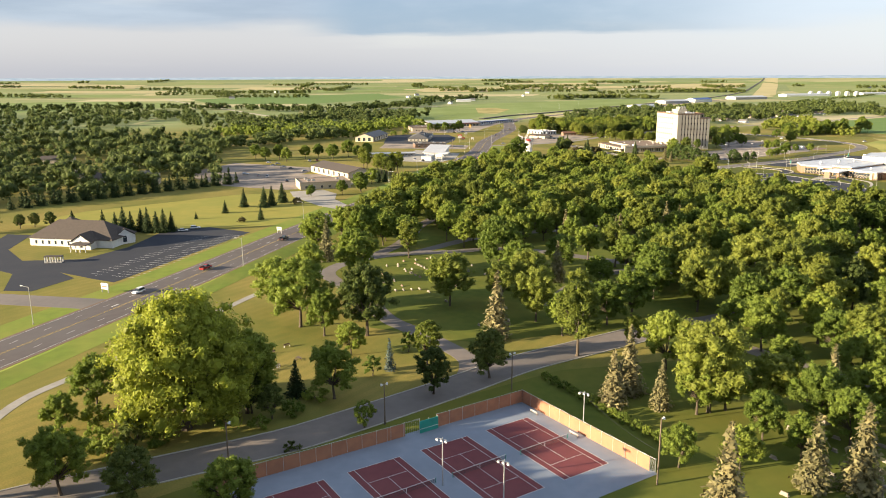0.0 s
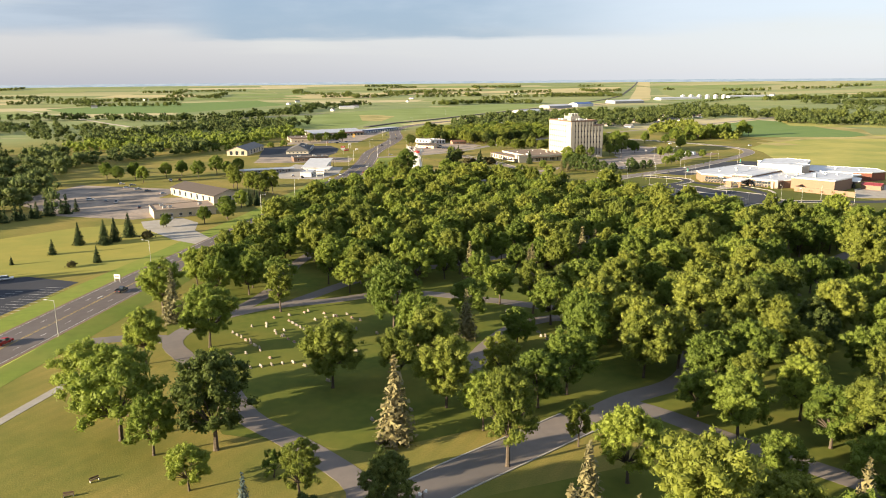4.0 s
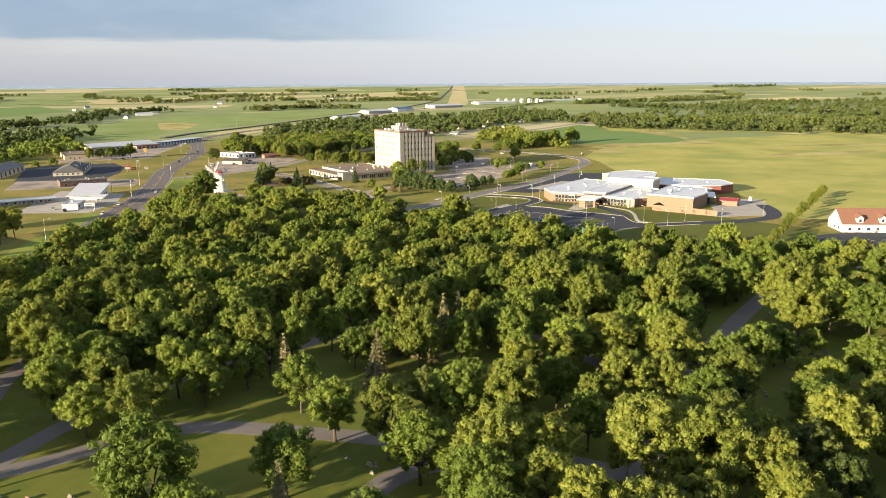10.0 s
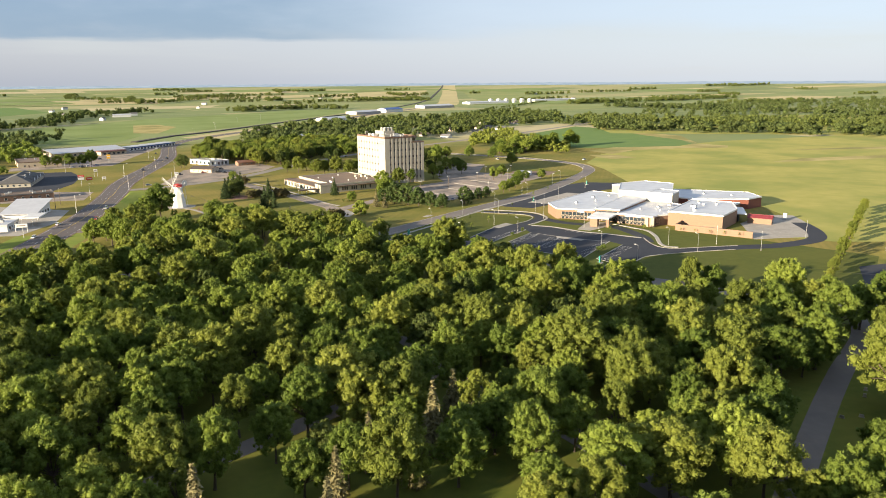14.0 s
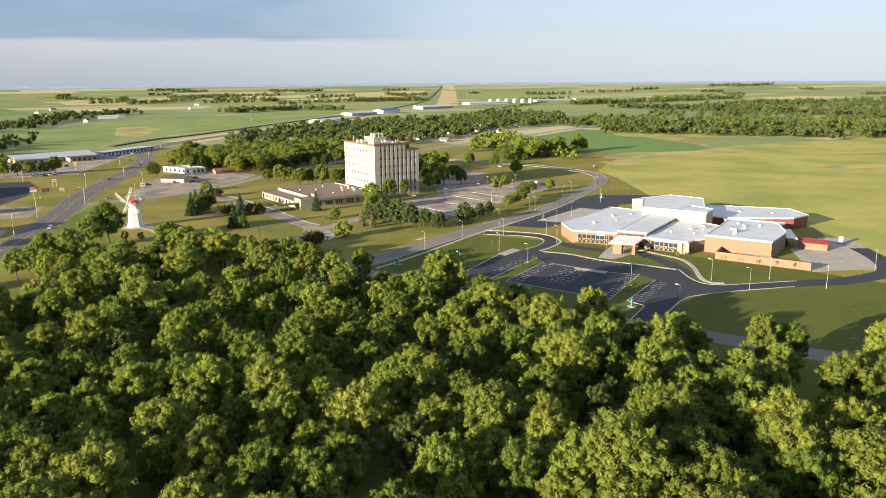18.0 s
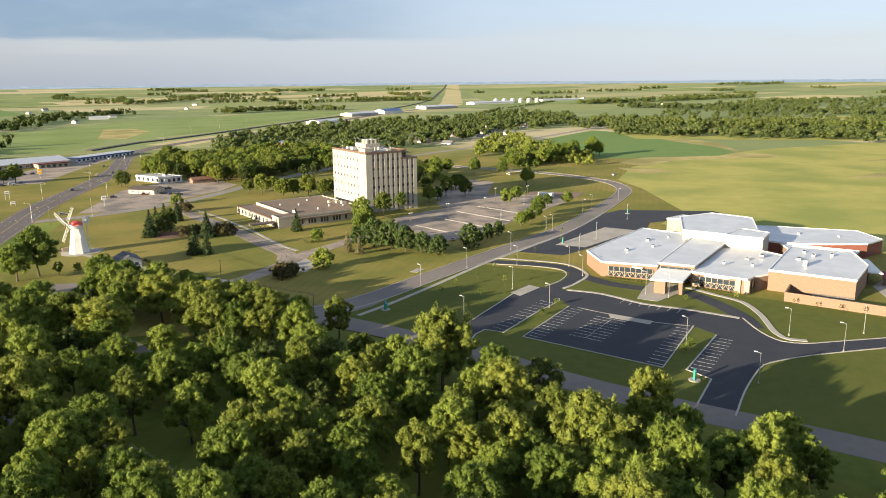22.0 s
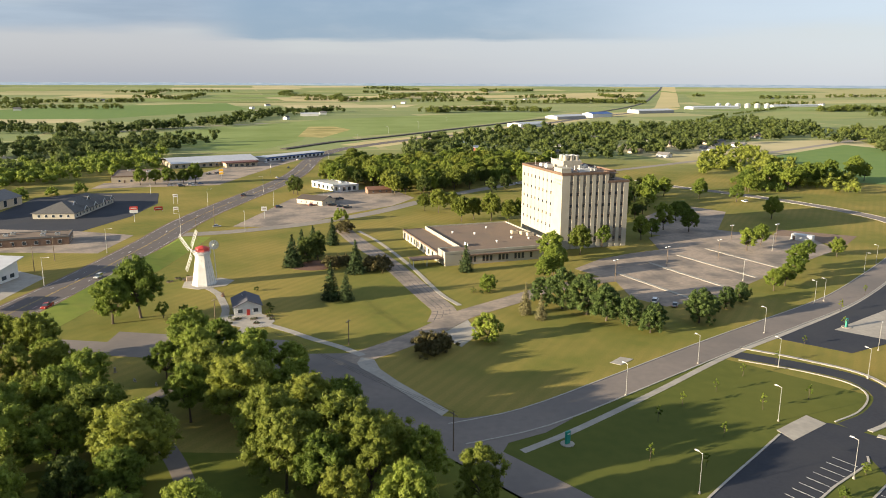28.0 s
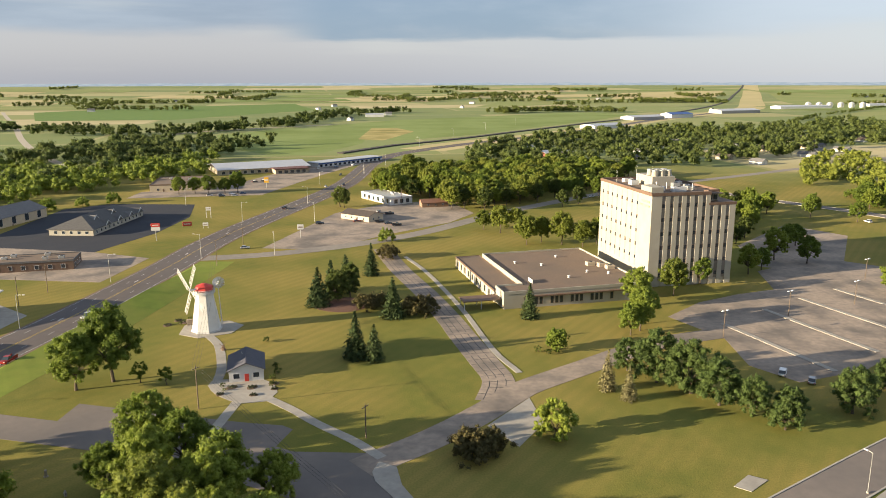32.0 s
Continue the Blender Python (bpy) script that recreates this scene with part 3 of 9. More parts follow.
GRAVELLY = shade("pale_worn_asphalt", (0.27, 0.235, 0.195), 0.9, (0.22, 0.19, 0.16), 0.4, bump=0.01, stain=(0.17, 0.15, 0.13), stain_scale=0.05, stain_amount=0.6)
town = street(TOWN, 5.0, "worn two-lane town street", GRAVELLY, False, 0.045, 8)
bee = street(BEE, 4.9, "two-lane asphalt street with concrete kerbs", z=0.052)
cee = street(CEE, 5.0, "two-lane asphalt street beside the wood", z=0.058, kerbs=False)
bottom = street(BOTTOM, 5.0, "wide park road of patched asphalt", z=0.048, kerbs=False)
park_st = street(PARK_ST, 5.0, "shaded asphalt park road with patched seams", z=0.05)
side_st = street(SIDE_ST, 5.6, "side street meeting the highway", z=0.046, kerbs=False)
tagged(slab("road", true((112, 606), (123, 604.5), (127, 602), (143, 600.5), (147, 595), (144.5, 590), (149, 581), (155, 569), (161, 558), (166, 556.2), (176, 557.5), (187, 563), (190, 553), (182, 547), (173, 543.5), (170, 538), (158, 539), (150, 555), (142, 570), (134, 580), (128, 585), (112, 594)), 0.0, 0.044, ROAD),
       "broad asphalt junction of three streets", "road", kind="structure")
pull_out = tagged(slab("pavement", true((73, 619), (74, 628), (87, 624), (107, 618), (114, 616), (123, 614), (125.5, 612), (123, 604), (112, 602), (95, 607)), 0.0, 0.04, ROAD), "wide worn asphalt pull-out beside the park road", "pavement", kind="structure")
tagged(slab("pavement", true((144.5, 597), (148, 594.5), (149, 588), (153, 579), (159, 568), (163, 560.5), (161, 558), (155, 569), (149, 581), (144, 589.5), (143.3, 593)), 0.0, 0.13, CONCRETE), "pale concrete pavement round the corner of the lawn", "pavement", kind="structure")

# hospital drive of old concrete slabs
DRIVE = true((140, 787.8), (148.1, 749.5), (157, 716), (163.5, 687), (167, 668), (171, 648), (173, 636), (170, 624))
drive = spline(DRIVE, 4)
drive_ob = tagged(ribbon("road", drive, -4.3, 4.3, 0.0, 0.042, OLD_LOT), "cracked slab drive with dark tar joints", "road", kind="structure")
spur = spline(true((141, 594.5), (147, 599.5), (153.5, 604.5), (161, 611.5), (169, 620), (178, 630.5), (188, 638), (198, 645), (212, 655), (226, 662.5), (242, 668)), 4)
tagged(ribbon("road", spur, -4.2, 4.2, 0.0, 0.056, OLD_LOT), "cracked side drive to the old parking lot", "road", kind="structure")
tagged(slab("pavement", true((167.5, 611.5), (173, 601.5), (180, 612), (179, 625.5)), 0.0, 0.05, CONCRETE), "broken pale concrete apron beside the drive", "pavement", kind="structure")
TAR = shade("tar_seam", (0.022, 0.022, 0.022), 0.6, (0.03, 0.03, 0.03), 2.0)
seam_rng = random.Random(5)
for k in range(2, len(drive) - 1):
    a, b = drive[k], drive[k] + (drive[k] - drive[k - 1]).normalized()
    t = (drive[k] - drive[k - 1]).normalized()
    s = Vector((t.y, -t.x, 0))
    j = seam_rng.uniform(-0.5, 0.5)
    p, q = a - s * 4.2, a + s * 4.2 + t * j
    link_mesh("tar_seam", [(*(p - t * 0.11).xy, 0.047), (*(q - t * 0.11).xy, 0.047), (*(q + t * 0.11).xy, 0.047), (*(p + t * 0.11).xy, 0.047)], [(0, 1, 2, 3)], TAR, drive_ob)
for d in (-2.0, 0.3, 2.3):
    dashes("tar_seam", drive, d, 0.2, 17.0, 1.5, 0.046, TAR, drive_ob)
side_walk = spline(true((179, 641), (174.2, 658), (169, 693), (163, 724), (157, 750), (150, 772)), 4)
tagged(ribbon("pavement", side_walk, -0.9, 0.9, 0.0, 0.1, CONCRETE), "pale concrete pavement along the drive", "pavement", kind="structure")


def path(points, half, label, material=CONCRETE, z=0.05):
    line = spline(points, 2.5)
    tagged(ribbon("pavement", line, -half, half, 0.0, z, material), label, "pavement", kind="structure")
    return line


path(true((110.5, 627), (109.8, 622), (108.8, 614), (107.8, 608)), 1.3, "pale concrete path to the park road", z=0.055)
path(true((117, 629), (124, 622), (130, 615), (139, 606), (145, 598.5)), 1.2, "pale concrete pavement from the cottage to the junction", z=0.065)
path(true((91, 676), (95.5, 669), (98, 663), (102, 648), (103, 639), (105, 634.5)), 1.3, "pale concrete path from windmill to cottage", z=0.055)
tagged(slab("pavement", [(70, 688), (71, 679), (78, 675), (87, 679), (89, 687), (83, 692)], 0.0, 0.12, CONCRETE), "octagonal concrete terrace under the windmill", "pavement", kind="structure")
tagged(slab("pavement", true((101.5, 640), (103, 633.5), (107, 629), (112, 626), (117.5, 627), (119, 632), (117, 637.5), (114, 640.5)), 0.0, 0.06, CONCRETE, smooth=True),
       "rounded concrete forecourt with flower beds", "pavement", kind="structure")
walk_b = spline(true((175, 539.5), (189, 547.5), (215, 564.7), (244, 584.7), (273, 601.5), (309, 623.5), (345, 651), (380, 681)), 5)
tagged(ribbon("pavement", walk_b, -0.9, 0.9, 0.0, 0.05, CONCRETE), "pale concrete pavement beside the street", "pavement", kind="structure")
tagged(slab("pavement", [(206.5, 585), (211, 589), (214, 587), (209, 583)], 0.0, 0.1, CONCRETE), "small concrete slab at the kerb", "pavement", kind="structure")

# park lanes
LANES = [
    [(56, 198), (70, 207), (90, 217), (110, 247), (130, 267), (150, 283), (190, 309), (218, 326), (251, 345), (272, 367)],
    [(68, 207), (76, 197), (83, 185), (100, 160)],
    [(6, 163), (8, 178), (1, 191), (-8, 203), (-16, 214), (-24, 234), (-35, 252), (-42, 268), (-36, 284), (-18, 297), (4, 301), (30, 306), (60, 290), (95, 264), (111, 247)],
    [(-42, 268), (-52, 273), (-78, 270)],
    [(128, 372), (96, 360), (60, 345), (20, 330), (-10, 300)],
    true((40, 228), (46, 242), (52.5, 253), (61.5, 264), (73.3, 271), (90, 270), (106, 262)),
    true((-22, 296), (-12, 318), (-6.7, 339.4), (-4, 356), (4, 380)),
    [(30, 545), (45, 520), (70, 505), (100, 470), (120, 420), (128, 372), (136, 320), (140, 275)],
]
lanes = []
for k, pts in enumerate(LANES):
    line = spline(pts, 4)
    lanes.append(line)
    tagged(ribbon("road", line, -2.9, 2.9, 0.0, 0.036 + 0.004 * k, ROAD), "narrow worn asphalt cemetery lane under trees", "road", kind="structure")
for pts in (((80, 560), (91, 572), (97, 581), (101, 594)), ((92, 572), (99, 559), (106, 545), (112, 530))):
    path(true(*pts), 1.9, "narrow pale lane between the trees", ROAD, 0.034)
trail = path(true((-91, 140), (-91.5, 151), (-90.5, 163), (-86, 173.5), (-79, 188), (-71.5, 206), (-64.7, 224.4), (-58.1, 241), (-54, 250)), 1.3, "pale concrete trail curving over the grass bank")

# school parking
SU = frame2(212, 499, 34)


def uv(*pts):
    """Plan places given along and across the school's axes."""
    return [tuple((SU @ Vector((u, -v, 0))).xy) for u, v in pts]


def lot_piece(points, label, z, material=ASPHALT):
    return tagged(slab("parking_lot", uv(*points), 0.0, z, material), label, "parking lot", kind="structure")


def dark_lot(label, z, *points):
    return tagged(slab("parking_lot", true(*points), 0.0, z, ASPHALT), label, "parking lot", kind="structure")


main_lot = dark_lot("freshly sealed dark asphalt parking lot with white bays", 0.060, (212.8, 499.2), (241.3, 518.8), (263.9, 485.4), (233.6, 463.2))
dark_lot("dark asphalt aisle before the school", 0.056, (231, 539.4), (241, 545), (246, 542.5), (251.4, 535.6), (259.5, 525.8), (265, 510.5), (273, 500), (280, 489), (283.1, 484.8), (277.9, 472.7), (268.9, 468.2), (265, 476.9), (263.9, 485.4), (254.6, 493), (247.9, 506.3), (241.3, 518.8), (243.5, 528))
dark_lot("dark asphalt entrance drive with side bays", 0.053, (187, 504), (193.6, 509.1), (209, 521.7), (222.6, 532.3), (231.3, 539.2), (241, 545), (249, 537), (243.5, 528), (241.5, 525.6), (229.3, 518.6), (209.2, 505.1), (205.4, 509.9), (200.9, 507.2), (192, 497))
dark_lot("dark asphalt side bays and exit drive", 0.050, (264.4, 476.1), (238.1, 458.8), (239.5, 451.4), (222, 438.5), (228, 432.5), (241.7, 442.9), (255.4, 451.7), (261.4, 453.6), (272.7, 453.2), (285.7, 451.1), (303.7, 447.4), (310.7, 452.5), (292.8, 457), (282.2, 459.7), (277.1, 464.4), (277.9, 472.7), (283.1, 484.8), (270, 480))
drop = spline(true((267.5, 551), (270, 537), (277.5, 525.5), (285, 519.5), (287.8, 508), (284.8, 488), (279, 476)), 3)
tagged(ribbon("road", drop, -3.0, 3.0, 0.0, 0.047, ASPHALT), "dark asphalt drop-off drive", "road", kind="structure")
loop = spline(true((242, 590), (247, 585.5), (260, 575), (268.3, 565), (267.5, 553.5), (258, 544.5), (248, 540)), 3)
tagged(ribbon("road", loop, -2.8, 2.8, 0.0, 0.043, ASPHALT), "dark asphalt loop drive", "road", kind="structure")
east_drive = spline(true((298, 452), (312, 449), (326, 445)) + uv((84, 122), (105, 120), (128, 110)), 4)
tagged(ribbon("road", east_drive, -4.2, 4.2, 0.0, 0.049, ASPHALT), "dark asphalt drive curving behind the school", "road", kind="structure")
lot_piece([(72, 97), (112, 83), (146, 92), (150, 104), (120, 118), (92, 121)], "concrete service yard behind the school", 0.041, CONCRETE)
lot_piece([(96, -66), (102, -34), (120, -30), (178, -22), (196, -26), (242, 4), (250, -6), (228, -54), (200, -60), (150, -64)], "dark asphalt staff lot north of the school", 0.045)
lot_piece([(120, -46), (122, -32), (172, -25), (172, -42)], "pale concrete pad in the staff lot", 0.052, CONCRETE)


def kerb_line(points, closed=False, width=0.45, label="pale concrete kerb", smooth=True):
    pts = true(*points)
    line = spline(pts, 2.5, closed) if smooth else [Vector((*p, 0)) for p in (pts + pts[:1] if closed else pts)]
    return tagged(ribbon("kerb", line, -width / 2, width / 2, 0.0, 0.16, KERB, closed=closed and smooth), label, "kerb", kind="structure")


kerb_line([(241.5, 519), (212.5, 499.2), (233.5, 462.8), (264.2, 485.6)], smooth=False)
kerb_line([(189, 505.8), (193.6, 509.3), (209, 521.9), (222.6, 532.5), (231.3, 539.4)])
kerb_line([(192, 496.8), (200.9, 507), (205.4, 509.7), (209.2, 504.9), (229.3, 518.4), (241.7, 525.4), (243.3, 528)], smooth=False)
kerb_line([(264.4, 476.3), (238, 459), (239.3, 451.5), (225.9, 441.6)], smooth=False)
kerb_line([(229, 433), (241.7, 442.7), (255.4, 451.5), (261.4, 453.4), (272.7, 453), (285.7, 450.9), (303.7, 447.2)])
kerb_line([(283.3, 485), (278.1, 472.7), (277.3, 464.4), (282.4, 459.9), (292.8, 457.2), (310.7, 452.7)])
kerb_line([(251.6, 535.8), (259.7, 526), (265.2, 510.7), (273.2, 500.2), (280.1, 489.2), (282.4, 485.4)], width=1.5, label="pale concrete walk along the aisle")
kerb_line([(251, 590.5), (263, 579.5), (272.5, 567), (270.5, 551), (259, 541.5), (251.5, 538)], width=1.2, label="pale concrete walk round the loop drive")
kerb_line([(245.5, 581.5), (258, 571.5), (264.8, 562.5), (263.8, 555), (256, 547.5), (247, 543.3)])
kerb_line([(292, 520), (294.5, 507.2), (296.1, 498), (291.2, 485.7), (281.5, 470.5), (280.6, 464.4), (284, 461.5)], width=1.8, label="pale concrete walk along the drive")
tagged(slab("pavement", true((231.8, 541.3), (232.6, 536.3), (244.5, 542.7), (242.7, 547.3)), 0, 0.09, CONCRETE), "pale concrete slab at the lot corner", "pavement", kind="structure")
tagged(slab("pavement", true((248.3, 506.8), (246.3, 503), (253.0, 492.3), (256.1, 494.3)), 0, 0.12, CONCRETE), "concrete island at the head of the bays", "pavement", kind="structure")
tagged(ribbon("kerb", spline(true((243.2, 516.2), (247.6, 507.2), (255.2, 494.3), (263.2, 486)), 3), -0.25, 0.25, 0, 0.09, CONCRETE), "pale concrete strip between lot and aisle", "kerb", kind="structure")
tagged(slab("pavement", true((222.5, 489), (222.9, 488.3), (229.2, 477.8), (229.6, 478.4)), 0, 0.03, CONCRETE), "thin pale strip in the grass", "pavement", kind="structure")
tagged(slab("pavement", uv((54, 15), (54, 22), (70, 26), (80, 24), (78, 12), (66, 13)), 0, 0.075, CONCRETE), "concrete entrance plaza", "pavement", kind="structure")


BAY = part("bay_line", boxed(0, 5.0, -0.07, 0.07, 0, 0.006), LINE, main_lot)
bay_count = [0]


def bays(a, b, count, toward, length=5.0):
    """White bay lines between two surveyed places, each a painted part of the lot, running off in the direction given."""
    turn = math.degrees(math.atan2(toward[1], toward[0]))
    for k in range(count):
        f = k / (count - 1)
        x, y = drawn(a[0] + (b[0] - a[0]) * f, a[1] + (b[1] - a[1]) * f)
        ob = BAY if bay_count[0] == 0 else same_part("bay_line", BAY.data, main_lot, Matrix())
        bay_count[0] += 1
        ob.matrix_basis = pose(x, y, 0.066, 0, 0, turn) @ Matrix.Diagonal((length / 5.0, 1, 1, 1))


E2 = (0.5, -0.866)
bays((214.5, 500), (240, 517.3), 13, E2)
bays((235, 463.8), (261, 482.6), 12, (-0.5, 0.866))
bays((228.2, 490.8), (245.6, 501.8), 9, (-0.5, 0.866), 4.9)
bays((228.6, 490.2), (246, 501.2), 9, E2, 4.9)
bays((211, 506.6), (238.5, 524.4), 12, (-0.5, 0.866))
bays((240, 459.8), (262.5, 474.6), 11, E2)
bays((262.5, 517), (272.5, 500.5), 7, (-0.84, -0.54))
for a, b in (((228.4, 490.5), (245.8, 501.5)),):
    (xa, ya), (xb, yb) = drawn(*a), drawn(*b)
    ob = part("bay_line", boxed(0, math.hypot(xb - xa, yb - ya), -0.07, 0.07, 0, 0.006), LINE, main_lot)
    ob.matrix_basis = pose(xa, ya, 0.067, 0, 0, math.degrees(math.atan2(yb - ya, xb - xa)))

# old tower lot with planted medians
tower_lot = tagged(slab("parking_lot", [(238, 668), (228, 690), (244, 706), (262, 716), (278, 722), (284, 750), (322, 774), (344, 752), (366, 742), (360, 712), (334, 694), (308, 675), (266, 642), (244, 634), (236, 646)], 0, 0.034, OLD_LOT),
                   "large old parking lot of cracked sun-bleached asphalt", "parking lot", kind="structure")
for (xa, ya), (xb, yb) in (((243, 682), (257, 641)), ((263, 697), (277, 655)), ((282, 710), (296, 668)), ((301, 722), (314, 682))):
    a, b = Vector((xa, ya, 0)), Vector((xb, yb, 0))
    tagged(ribbon("kerb", [a, (a + b) / 2, b], -0.9, 0.9, 0, 0.18, CONCRETE), "long pale concrete median in the old lot", "kerb", kind="structure")
tagged(slab("parking_lot", [(345, 742), (372, 722), (392, 742), (362, 764)], 0, 0.03, DIRT), "bare gravel corner beside the old lot", "parking lot", kind="structure")

# lots along the highway
for label, pts, material, z in (
    ("dark asphalt church parking lot", [(-144, 266), (-128, 258), (-117, 253), (-108, 285), (-91, 343), (-114, 355), (-133, 349), (-136, 310), (-145, 287)], ASPHALT, 0.04),
    ("dark asphalt drive round the church", [(-144, 266), (-145, 287), (-168, 282), (-185, 300), (-192, 330), (-204, 330), (-196, 296), (-176, 270), (-160, 262), (-150, 240), (-140, 240), (-134, 258)], ASPHALT, 0.036),
    ("dusty shop forecourt", [(-98, 472), (-92, 452), (-70, 417), (-56, 404), (-50, 412), (-64, 440), (-66, 462), (-78, 480)], CONCRETE, 0.034),
    ("dusty pale works yard", [(-104, 480), (-108, 560), (-100, 600), (-180, 640), (-200, 560), (-150, 500)], OLD_LOT, 0.032),
    ("dusty strip behind the shop", [(-104, 480), (-66, 492), (-50, 530), (-60, 560), (-108, 560)], OLD_LOT, 0.03),
    ("concrete filling-station forecourt", [(-46, 648), (-4, 628), (10, 660), (14, 705), (-30, 745)], CONCRETE, 0.036),
    ("asphalt lot beside the highway", [(-70, 770), (20, 748), (24, 790), (-6, 806), (-70, 830)], OLD_LOT, 0.034),
    ("dark asphalt lot round a low restaurant", [(-72, 828), (-6, 806), (6, 850), (8, 900), (-4, 950), (-60, 960), (-80, 940)], ASPHALT, 0.04),
    ("asphalt lot before the long store", [(-60, 985), (30, 990), (44, 1060), (60, 1130), (90, 1230), (60, 1240), (20, 1160), (-10, 1040), (-62, 1018)], OLD_LOT, 0.038),
    ("gravel lot round the corner shops", [(70, 806), (100, 800), (128, 836), (160, 868), (176, 900), (160, 955), (120, 940), (92, 905), (80, 850)], OLD_LOT, 0.036),
    ("dark asphalt church lot by the street", [(290, 372), (322, 400), (352, 396), (390, 380), (370, 330), (330, 336)], ASPHALT, 0.04),
):
    tagged(slab("parking_lot", pts, 0, z, material), label, "parking lot", kind="structure")
church_bays = tagged(link_mesh("parking_lot", [(-128, 262, 0.05), (-127.6, 262, 0.05), (-127.6, 262.4, 0.05)], [(0, 1, 2)], LINE), "white painted parking bays on dark asphalt", "parking lot", kind="structure")
cm = frame2(-121, 258, -15.5)
bay_mesh = None
for row, count in ((0.0, 26), (5.2, 26), (-9.5, 24)):
    for k in range(count):
        m = cm @ pose(row - 2, 4 + k * 3.1, 0.048)
        if bay_mesh is None:
            bay = part("bay_line", boxed(0, 4.9, -0.07, 0.07, 0, 0.006), LINE, church_bays)
            bay_mesh = bay.data
            bay.matrix_basis = m
        else:
            same_part("bay_line", bay_mesh, church_bays, m)

# watered green, with the wood's long shade darkened into the colour
SCHOOL_LAWN = shade("irrigated_lawn_with_shade", (0.102, 0.113, 0.025), 0.95, (0.081, 0.096, 0.021), 0.3, bump=0.05, bump_scale=6, stain=(0.120, 0.123, 0.028), stain_scale=0.03, stain_amount=0.6, spec=0.1)
field("green watered lawn round the school lots, colour darkened for shade", uv((-25, -62), (20, -60), (70, -58), (74, -20), (76, 60), (72, 98), (60, 150), (-25, 150), (-25, 40)), SCHOOL_LAWN, 0.012)
# crop sheets and meadows seen up close
field("rough green meadow with mown swathes", [(455, 790), (520, 860), (740, 935), (1100, 930), (1500, 800), (1500, 300), (900, 330), (480, 360), *uv((84, 130), (84, 98), (150, 99), (195, 70), (195, -20)), (400, 650), (440, 740)], MEADOW, 0.02)
# brighter golden lawn tone, low sunlight put into the colour
GOLD_LAWN = shade("mown_grass_painted_sunlit", (0.310, 0.270, 0.063), 0.95, (0.259, 0.241, 0.055), 0.15, bump=0.05, bump_scale=5, stain=(0.218, 0.230, 0.052), stain_scale=0.03, spec=0.1)
VERGE = shade("verge_grass", (0.201, 0.247, 0.044), 0.95, (0.161, 0.207, 0.039), 0.3, bump=0.08, bump_scale=5, stain=(0.253, 0.241, 0.057), stain_scale=0.06, spec=0.1)
field("mown golden-green field beside the church, painted sunlit", [drawn(*p) for p in ((-200, 368), (-184, 404), (-116, 459), (-69, 468), (-48, 420), (-56, 368), (-89, 359), (-118, 358))], GOLD_LAWN, 0.02)
for side in (-1, 1):
    for a, b in ((2, 14), (14, 26), (26, 38), (38, 52)):
        tagged(ribbon("verge", hwy[a:b + 1], side * 9.6 if side > 0 else -19.5, 19.5 if side > 0 else -9.6, 0.0, 0.03, VERGE), "green mown verge beside the highway", "verge", kind="structure")

def bank(line, ridge, foot, height, label):
    """A grass bank along the highway: a short rise from the shoulder and a long fall away from it."""
    verts, faces = [], []
    n = len(line)
    for k in range(n):
        f = min(1.0, 3.0 * min(k, n - 1 - k) / n)
        for d, z in ((9.7, 0.02), (ridge, height * f), ((ridge + foot) / 2, height * f * 0.52), (foot, 0.02)):
            p = offset(line, d)[k]
            verts.append((p.x, p.y, z))
    for k in range(n - 1):
        for c in range(3):
            a = 4 * k + c
            faces.append((a, a + 4, a + 5, a + 1)[::-1])
    tagged(link_mesh("verge", verts, faces, VERGE), label, "verge", kind="structure")


bank(hwy[2:19], 11.2, 19.5, 1.0, "grass bank falling away from the highway")
bank(hwy[20:36], 11.2, 19.5, 1.0, "grass bank falling away from the highway by the wood")
bank(spline([(p.x, p.y) for p in hwy if 628 < p.y < 790], 6), 11.5, 25.0, 1.7, "broad grass bank between highway and windmill lawn")

# ---- trees ----
def ico(r=1.0, sub=1):
    bm = bmesh.new()
    bmesh.ops.create_icosphere(bm, subdivisions=sub, radius=r)
    v = np.array([p.co[:] for p in bm.verts])
    f = np.array([[p.index for p in q.verts] for q in bm.faces])
    bm.free()
    return v, f


ICO1, ICO2 = ico(1, 1), ico(1, 2)


def leaf_cards(rng, at, out, size, tilt=0.75, upward=0.0):
    """Small pointed leaf sprays at the places given, facing roughly outwards, their tips reaching out and up."""
    n = len(at)
    nrm = out + rng.normal(0, tilt, (n, 3))
    nrm /= np.linalg.norm(nrm, axis=1)[:, None] + 1e-9
    ref = rng.normal(0, 1, (n, 3)) + upward * (out + np.array([0, 0, 0.8]))
    a = ref - nrm * (ref * nrm).sum(1)[:, None]
    a /= np.linalg.norm(a, axis=1)[:, None] + 1e-9
    b = np.cross(nrm, a)
    s = size * rng.uniform(0.55, 1.4, n)[:, None]
    w = s * rng.uniform(0.30, 0.58, n)[:, None]
    tri = np.stack([at - a * s * 0.8 - b * w, at - a * s * 0.8 + b * w, at + a * s + nrm * s * rng.uniform(-0.3, 0.3, n)[:, None]], 1)
    return tri.reshape(-1, 3), np.arange(3 * n).reshape(-1, 3)


